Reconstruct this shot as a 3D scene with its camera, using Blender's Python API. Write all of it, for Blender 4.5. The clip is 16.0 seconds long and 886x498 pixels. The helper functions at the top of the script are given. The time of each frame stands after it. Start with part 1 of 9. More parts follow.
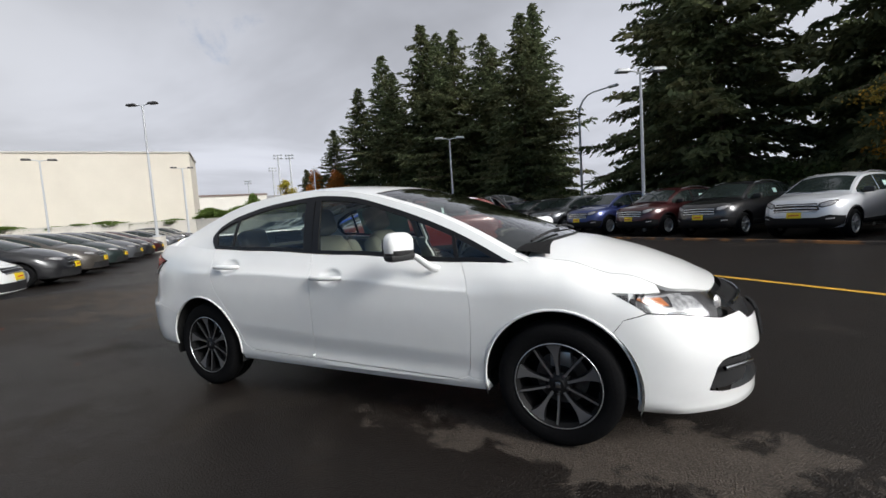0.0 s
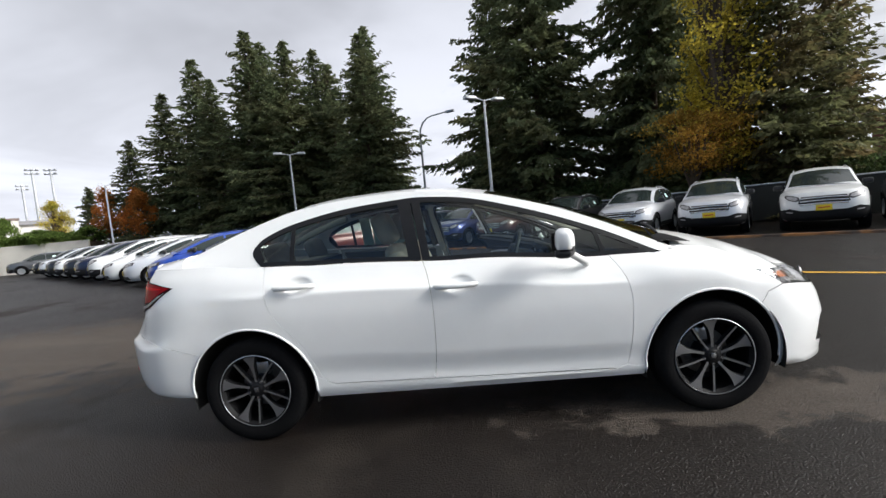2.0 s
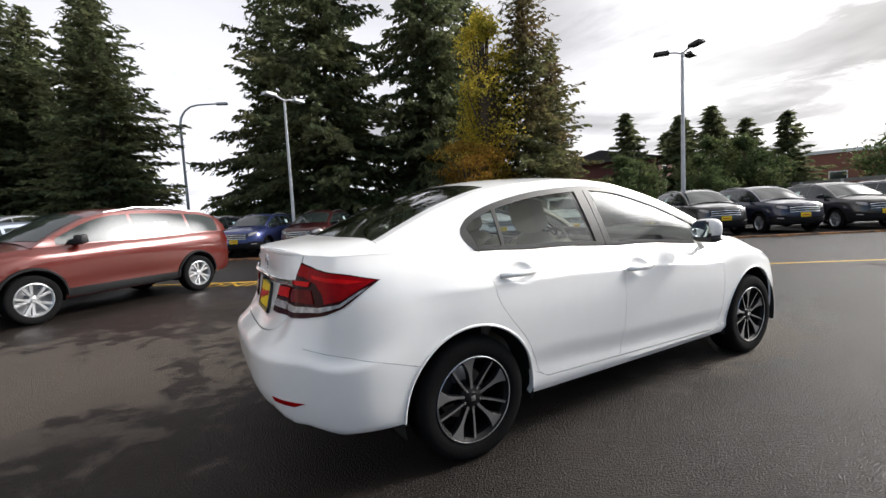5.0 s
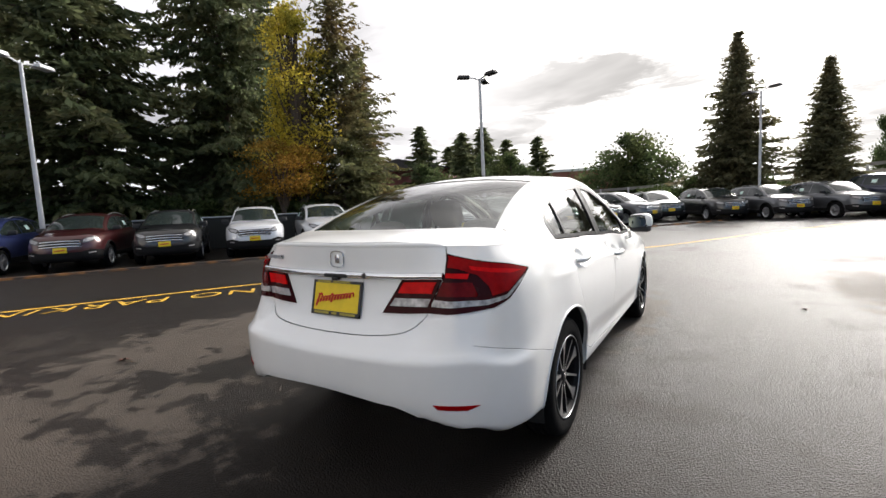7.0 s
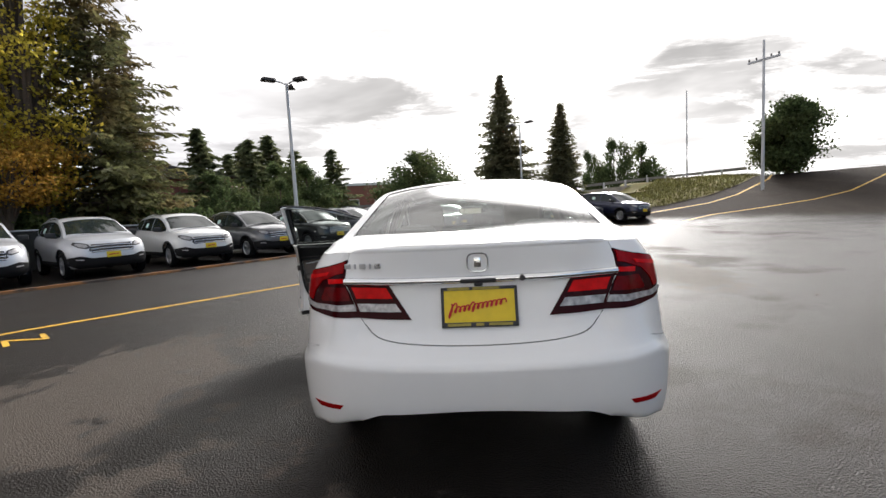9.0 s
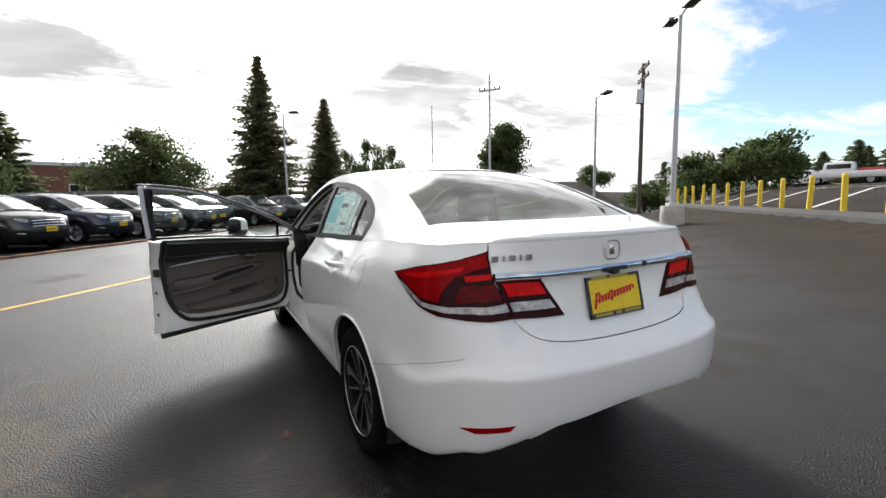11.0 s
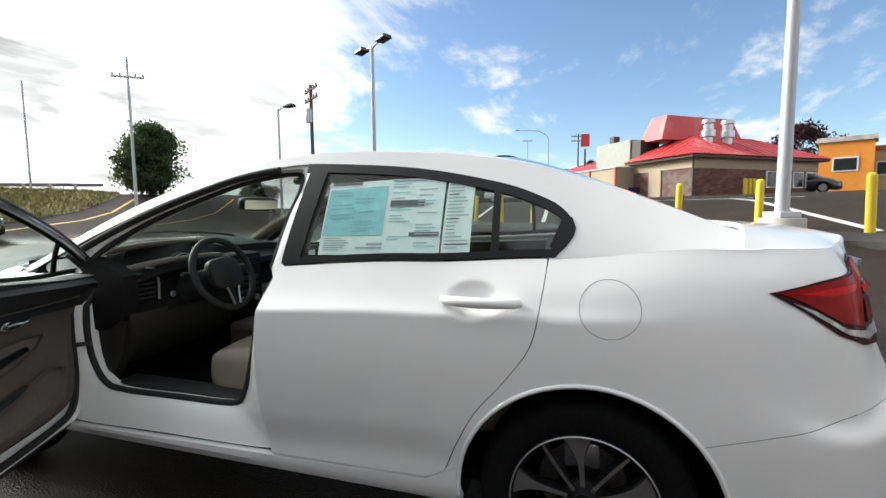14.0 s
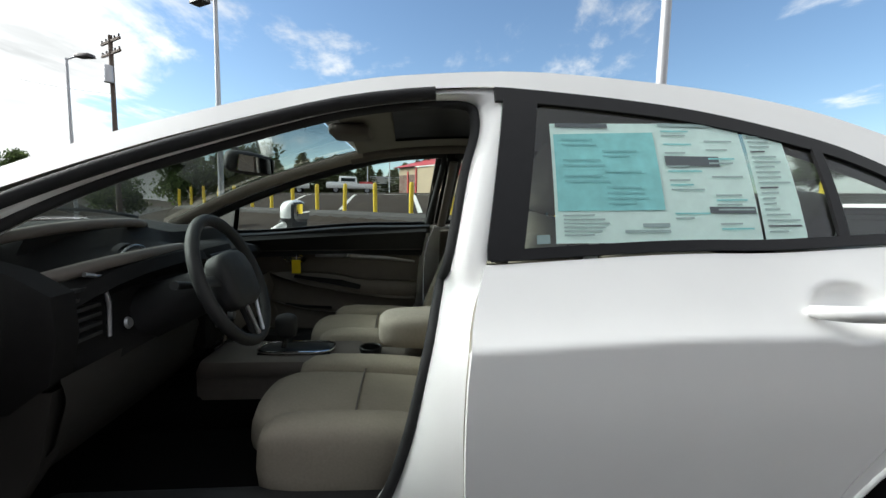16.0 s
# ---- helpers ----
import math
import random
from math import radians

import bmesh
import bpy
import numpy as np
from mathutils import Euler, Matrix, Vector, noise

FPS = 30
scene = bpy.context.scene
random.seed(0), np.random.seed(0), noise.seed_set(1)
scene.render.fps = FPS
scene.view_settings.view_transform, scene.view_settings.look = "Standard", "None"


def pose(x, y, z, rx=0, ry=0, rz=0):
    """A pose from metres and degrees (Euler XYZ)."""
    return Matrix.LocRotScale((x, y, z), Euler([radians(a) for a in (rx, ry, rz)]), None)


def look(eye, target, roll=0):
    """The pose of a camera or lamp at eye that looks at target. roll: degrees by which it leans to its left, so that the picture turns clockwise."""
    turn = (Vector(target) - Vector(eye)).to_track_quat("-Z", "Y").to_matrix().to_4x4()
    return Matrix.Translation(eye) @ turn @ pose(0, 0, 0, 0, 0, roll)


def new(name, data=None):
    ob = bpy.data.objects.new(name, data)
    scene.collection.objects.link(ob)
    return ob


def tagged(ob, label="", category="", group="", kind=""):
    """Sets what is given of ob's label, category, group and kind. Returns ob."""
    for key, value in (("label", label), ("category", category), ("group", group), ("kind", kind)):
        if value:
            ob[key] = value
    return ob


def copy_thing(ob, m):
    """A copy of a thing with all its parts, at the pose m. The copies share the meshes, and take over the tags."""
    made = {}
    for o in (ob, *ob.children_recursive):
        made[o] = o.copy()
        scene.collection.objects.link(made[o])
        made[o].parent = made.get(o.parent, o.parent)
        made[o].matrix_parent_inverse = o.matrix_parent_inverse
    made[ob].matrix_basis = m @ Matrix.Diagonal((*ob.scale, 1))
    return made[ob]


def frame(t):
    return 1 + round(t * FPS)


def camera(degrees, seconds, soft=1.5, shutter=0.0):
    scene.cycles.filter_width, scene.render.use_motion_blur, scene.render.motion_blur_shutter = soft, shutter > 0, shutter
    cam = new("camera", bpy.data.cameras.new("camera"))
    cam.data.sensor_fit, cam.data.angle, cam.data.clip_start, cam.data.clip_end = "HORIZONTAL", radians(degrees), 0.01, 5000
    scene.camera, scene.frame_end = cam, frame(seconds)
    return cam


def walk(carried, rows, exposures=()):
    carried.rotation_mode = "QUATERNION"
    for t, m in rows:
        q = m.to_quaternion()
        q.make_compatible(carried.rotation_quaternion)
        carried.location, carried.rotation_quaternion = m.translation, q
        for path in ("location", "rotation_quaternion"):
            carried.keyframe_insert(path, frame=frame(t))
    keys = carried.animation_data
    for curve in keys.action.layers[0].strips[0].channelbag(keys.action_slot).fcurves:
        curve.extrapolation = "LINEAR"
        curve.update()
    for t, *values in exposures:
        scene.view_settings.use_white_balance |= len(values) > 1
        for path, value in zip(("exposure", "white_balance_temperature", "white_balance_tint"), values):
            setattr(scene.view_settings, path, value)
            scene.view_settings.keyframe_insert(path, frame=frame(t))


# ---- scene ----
EXPOSURES = [(0.0, -0.30, 6350, 9), (1.0, -0.02, 6350, 9), (2.0, 0.14, 6350, 9), (4.0, 0.24, 6450, 10), (7.0, 0.48, 6700, 11), (9.0, 0.36, 6600, 11), (11.5, 0.52, 6450, 9), (12.8, 0.64, 6450, 8), (14.5, 0.56, 6350, 7), (16.0, 0.52, 6300, 6)]
cam = camera(91.1, 16.0)
PATH = [
    (0, (1.815, -2.951, 1.204), (0.914, -1.172, 1.045), -3.7),
    (0.5, (1.407, -3.134, 1.215), (0.714, -1.262, 1.08), -5.2),
    (1, (0.969, -3.277, 1.223), (0.43, -1.356, 1.083), -4.0),
    (1.5, (0.509, -3.327, 1.219), (0.2, -1.356, 1.083), -4.8),
    (2, (0.03, -3.316, 1.234), (-0.098, -1.325, 1.096), -5.6),
    (2.5, (-0.44, -3.284, 1.23), (-0.424, -1.29, 1.079), -3.2),
    (3, (-0.866, -3.217, 1.227), (-0.616, -1.239, 1.061), -3.5),
    (3.5, (-1.302, -3.111, 1.236), (-0.894, -1.159, 1.082), -2.9),
    (4, (-1.724, -2.982, 1.244), (-1.114, -1.082, 1.105), -3.1),
    (6.5, (-3.37, -1.836, 1.252), (-1.858, -0.542, 1.05), -2.3),
    (7, (-3.592, -1.526, 1.25), (-1.913, -0.455, 1.064), -2.8),
    (7.5, (-3.767, -1.156, 1.261), (-1.964, -0.307, 1.093), -2.9),
    (8, (-3.885, -0.774, 1.26), (-1.978, -0.202, 1.069), -3.0),
    (8.5, (-3.928, -0.379, 1.252), (-1.966, -0.025, 1.09), -4.4),
    (9, (-3.933, 0.011, 1.254), (-1.946, 0.153, 1.08), -3.1),
    (11.5, (-3.076, 1.743, 1.251), (-1.488, 0.549, 1.024), -0.3),
    (12, (-2.768, 1.960, 1.237), (-1.346, 0.570, 1.019), 0.5),
    (12.5, (-2.417, 2.092, 1.211), (-1.201, 0.520, 0.989), -0.2),
    (13, (-2.038, 2.142, 1.213), (-1.032, 0.424, 1.018), -0.8),
    (13.5, (-1.665, 2.165, 1.208), (-0.911, 0.320, 1.035), -0.3),
    (14, (-1.290, 2.126, 1.195), (-0.722, 0.216, 1.021), -0.5),
    (14.5, (-0.943, 2.042, 1.192), (-0.533, 0.092, 1.026), 0.6),
    (15, (-0.608, 1.942, 1.193), (-0.429, -0.045, 1.041), 0.2),
    (15.5, (-0.329, 1.793, 1.150), (-0.379, -0.197, 0.954), -0.3),
    (16, (-0.101, 1.621, 1.118), (-0.281, -0.360, 0.912), 1.2),
]
walk(cam, [(t, look(eye, target, roll)) for t, eye, target, roll in PATH], EXPOSURES)

# ---- world and sun ----
SUN_AZ, SUN_EL = radians(-11), radians(30)
SUN_DIR = Vector((math.cos(SUN_EL) * math.cos(SUN_AZ), math.cos(SUN_EL) * math.sin(SUN_AZ), math.sin(SUN_EL)))
world = bpy.data.worlds.new("cloudy_sky")
scene.world = world
world.use_nodes = True


def build_sky():
    nt = world.node_tree
    nt.nodes.clear()
    N, L = nt.nodes.new, nt.links.new
    out, bg = N("ShaderNodeOutputWorld"), N("ShaderNodeBackground")
    L(bg.outputs[0], out.inputs[0])
    bg.inputs[1].default_value = 1.0
    tc = N("ShaderNodeTexCoord")
    sky = N("ShaderNodeTexSky")
    sky.sky_type, sky.sun_disc = "NISHITA", False
    sky.dust_density, sky.ozone_density = 0.4, 2.5
    sky.sun_elevation, sky.sun_rotation = SUN_EL, math.pi / 2 - SUN_AZ
    L(tc.outputs["Generated"], sky.inputs[0])
    dim = N("ShaderNodeVectorMath"); dim.operation = "SCALE"
    dim.inputs[3].default_value = 0.122
    L(sky.outputs[0], dim.inputs[0])
    # clouds lie on a flat layer: direction divided by its height
    sep = N("ShaderNodeSeparateXYZ")
    L(tc.outputs["Generated"], sep.inputs[0])
    h = N("ShaderNodeMath"); h.operation = "MAXIMUM"; h.inputs[1].default_value = 0.03
    L(sep.outputs[2], h.inputs[0])
    lift = N("ShaderNodeMath"); lift.operation = "ADD"; lift.inputs[1].default_value = 0.12
    L(h.outputs[0], lift.inputs[0])
    flat = N("ShaderNodeVectorMath"); flat.operation = "DIVIDE"
    com = N("ShaderNodeCombineXYZ")
    for k in range(3):
        L(lift.outputs[0], com.inputs[k])
    L(tc.outputs["Generated"], flat.inputs[0]); L(com.outputs[0], flat.inputs[1])

    def tex(scale, detail, rough, off, squash=(1, 1, 0)):
        mp = N("ShaderNodeMapping")
        mp.inputs[1].default_value, mp.inputs[3].default_value = off, squash
        L(flat.outputs[0], mp.inputs[0])
        n = N("ShaderNodeTexNoise")
        n.inputs["Scale"].default_value, n.inputs["Detail"].default_value, n.inputs["Roughness"].default_value = scale, detail, rough
        n.inputs["Distortion"].default_value = 0.35
        L(mp.outputs[0], n.inputs["Vector"])
        return n.outputs[0]

    def ramp(src, a, b):
        r = N("ShaderNodeMapRange"); r.interpolation_type = "SMOOTHSTEP"
        r.inputs[1].default_value, r.inputs[2].default_value = a, b
        L(src, r.inputs[0])
        return r.outputs[0]

    def dot(v):
        d = N("ShaderNodeVectorMath"); d.operation = "DOT_PRODUCT"; d.inputs[1].default_value = v
        L(tc.outputs["Generated"], d.inputs[0])
        return d.outputs["Value"]

    def op(kind, a, b):
        m = N("ShaderNodeMath"); m.operation = kind
        for k, s in enumerate((a, b)):
            if isinstance(s, (int, float)):
                m.inputs[k].default_value = s
            else:
                L(s, m.inputs[k])
        return m.outputs[0]

    n1 = tex(1.5, 9, 0.62, (3.1, 1.7, 0), (1, 0.55, 0))
    n2 = tex(0.55, 5, 0.55, (7.3, 2.2, 0))
    # the cover thins towards the south-west and closes towards the north-east
    clear = ramp(dot((-0.37, -0.925, 0.05)), 0.28, 0.85)
    cover = op("ADD", op("MULTIPLY", n1, 0.75), op("MULTIPLY", n2, 0.4))
    thick = op("SUBTRACT", op("ADD", cover, 0.19), op("MULTIPLY", clear, 0.31))
    alpha = ramp(thick, 0.495, 0.635)
    glow = ramp(dot(tuple(SUN_DIR)), 0.56, 1.0)
    veil = ramp(dot(tuple(SUN_DIR)), 0.95, 1.0)
    north = ramp(dot((-0.25, 0.95, 0.0)), -0.1, 0.9)
    east = ramp(dot((0.97, 0.1, 0.2)), 0.0, 0.8)
    shade = ramp(n2, 0.34, 0.68)
    shade2 = ramp(n1, 0.40, 0.58)
    # brightness of the cloud: grey bellies in the north, glare round the veiled sun
    base = op("SUBTRACT", 0.86, op("MULTIPLY", north, 0.02))
    low = ramp(sep.outputs[2], 0.62, 0.0)
    base = op("MULTIPLY", base, op("ADD", 0.86, op("MULTIPLY", low, 0.42)))
    lit = op("ADD", op("SUBTRACT", base, op("MULTIPLY", shade, op("ADD", 0.28, op("MULTIPLY", east, 0.34)))), op("ADD", op("MULTIPLY", op("MULTIPLY", glow, 1.3), op("SUBTRACT", 1.0, op("MULTIPLY", shade2, 0.93))), op("MULTIPLY", op("MULTIPLY", veil, 26.0), op("SUBTRACT", 1.0, op("MULTIPLY", shade2, 0.35)))))
    tint = N("ShaderNodeMix"); tint.data_type = "RGBA"
    tint.inputs[6].default_value, tint.inputs[7].default_value = (1, 0.99, 0.985, 1), (0.90, 0.915, 1.0, 1)
    L(north, tint.inputs[0])
    cl = N("ShaderNodeVectorMath"); cl.operation = "SCALE"
    L(tint.outputs[2], cl.inputs[0]); L(lit, cl.inputs[3])
    mix = N("ShaderNodeMix"); mix.data_type = "RGBA"
    L(alpha, mix.inputs[0]); L(dim.outputs[0], mix.inputs[6]); L(cl.outputs[0], mix.inputs[7])
    L(mix.outputs[2], bg.inputs[0])


build_sky()
sun = new("sun", bpy.data.lights.new("sun", "SUN"))
sun.data.energy, sun.data.angle, sun.data.color = 2.1, radians(14.0), (1.0, 0.955, 0.89)
sun.matrix_world = look((0, 0, 0), tuple(-SUN_DIR))

# ---- materials ----


def mat(name, color, rough=0.5, metal=0.0, vary=0.12, scale=3.0, grain=40.0, bump=0.0, bump_scale=60.0, coat=0.0, spec=0.5, rough_vary=0.08, island=0.0, per_object=0.0, second=None, second_at=(0.55, 0.7), second_scale=1.2, emit=0.0, alpha=1.0, coords="Object"):
    """A node material: a base colour varied at two scales, gloss varied, fine relief."""
    m = bpy.data.materials.new(name)
    m.use_nodes = True
    nt = m.node_tree
    N, L = nt.nodes.new, nt.links.new
    p = nt.nodes["Principled BSDF"]
    tc = N("ShaderNodeTexCoord")
    src = tc.outputs[coords]
    a = N("ShaderNodeTexNoise"); a.inputs["Scale"].default_value, a.inputs["Detail"].default_value = scale, 5
    b = N("ShaderNodeTexNoise"); b.inputs["Scale"].default_value, b.inputs["Detail"].default_value = grain, 3
    L(src, a.inputs["Vector"]); L(src, b.inputs["Vector"])
    add = N("ShaderNodeMath"); add.operation = "ADD"
    L(a.outputs[0], add.inputs[0]); L(b.outputs[0], add.inputs[1])
    mr = N("ShaderNodeMapRange")
    mr.inputs[1].default_value, mr.inputs[2].default_value = 0.65, 1.35
    mr.inputs[3].default_value, mr.inputs[4].default_value = 1 - vary, 1 + vary
    L(add.outputs[0], mr.inputs[0])
    fac = mr.outputs[0]
    if island or per_object:
        src2 = N("ShaderNodeNewGeometry").outputs["Random Per Island"] if island else N("ShaderNodeObjectInfo").outputs["Random"]
        amt = island or per_object
        r2 = N("ShaderNodeMapRange")
        r2.inputs[3].default_value, r2.inputs[4].default_value = 1 - amt, 1 + amt
        L(src2, r2.inputs[0])
        mm = N("ShaderNodeMath"); mm.operation = "MULTIPLY"
        L(fac, mm.inputs[0]); L(r2.outputs[0], mm.inputs[1])
        fac = mm.outputs[0]
    col = N("ShaderNodeRGB"); col.outputs[0].default_value = (*color, 1)
    colour = col.outputs[0]
    if second:
        s = N("ShaderNodeTexNoise"); s.inputs["Scale"].default_value, s.inputs["Detail"].default_value = second_scale, 6
        L(src, s.inputs["Vector"])
        sr = N("ShaderNodeMapRange"); sr.inputs[1].default_value, sr.inputs[2].default_value = second_at
        L(s.outputs[0], sr.inputs[0])
        mx = N("ShaderNodeMix"); mx.data_type = "RGBA"
        mx.inputs[7].default_value = (*second, 1)
        L(sr.outputs[0], mx.inputs[0]); L(colour, mx.inputs[6])
        colour = mx.outputs[2]
    sc = N("ShaderNodeVectorMath"); sc.operation = "SCALE"
    L(colour, sc.inputs[0]); L(fac, sc.inputs[3])
    L(sc.outputs[0], p.inputs["Base Color"])
    rr = N("ShaderNodeMapRange")
    rr.inputs[3].default_value, rr.inputs[4].default_value = max(rough - rough_vary, 0.01), min(rough + rough_vary, 1)
    L(a.outputs[0], rr.inputs[0]); L(rr.outputs[0], p.inputs["Roughness"])
    p.inputs["Metallic"].default_value = metal
    p.inputs["Specular IOR Level"].default_value = spec
    p.inputs["Coat Weight"].default_value = coat
    p.inputs["Coat Roughness"].default_value = 0.03
    if emit:
        p.inputs["Emission Color"].default_value, p.inputs["Emission Strength"].default_value = (*color, 1), emit
    if bump:
        bn = N("ShaderNodeTexNoise"); bn.inputs["Scale"].default_value, bn.inputs["Detail"].default_value = bump_scale, 4
        L(src, bn.inputs["Vector"])
        bp = N("ShaderNodeBump"); bp.inputs["Strength"].default_value, bp.inputs["Distance"].default_value = bump, 0.01
        L(bn.outputs[0], bp.inputs["Height"]); L(bp.outputs[0], p.inputs["Normal"])
    return m


def glass(name, tint, ior=1.5, gain=1.0, rough=0.0):
    """A thin pane: see-through with a tint, and a sharp reflection that grows towards grazing."""
    m = bpy.data.materials.new(name)
    m.use_nodes = True
    nt = m.node_tree
    nt.nodes.clear()
    N, L = nt.nodes.new, nt.links.new
    out, mix, tr, gl, fr = N("ShaderNodeOutputMaterial"), N("ShaderNodeMixShader"), N("ShaderNodeBsdfTransparent"), N("ShaderNodeBsdfGlossy"), N("ShaderNodeLayerWeight")
    tr.inputs[0].default_value = (*tint, 1)
    gl.inputs["Roughness"].default_value = rough
    fr.inputs[0].default_value = 0.5
    f0 = ((ior - 1) / (ior + 1)) ** 2
    pw = N("ShaderNodeMath"); pw.operation = "POWER"; pw.inputs[1].default_value = 5.0
    sc = N("ShaderNodeMath"); sc.operation = "MULTIPLY_ADD"; sc.inputs[1].default_value, sc.inputs[2].default_value = 1 - f0, f0
    g = N("ShaderNodeMath"); g.operation = "MULTIPLY"; g.inputs[1].default_value = gain; g.use_clamp = True
    L(fr.outputs["Facing"], pw.inputs[0]); L(pw.outputs[0], sc.inputs[0]); L(sc.outputs[0], g.inputs[0]); L(g.outputs[0], mix.inputs[0])
    L(tr.outputs[0], mix.inputs[1]); L(gl.outputs[0], mix.inputs[2]); L(mix.outputs[0], out.inputs[0])
    return m


def paint(name, color, metal=0.0):
    return mat(name, color, rough=0.32, metal=metal, vary=0.03, scale=1.2, grain=300, coat=1.0, rough_vary=0.05)


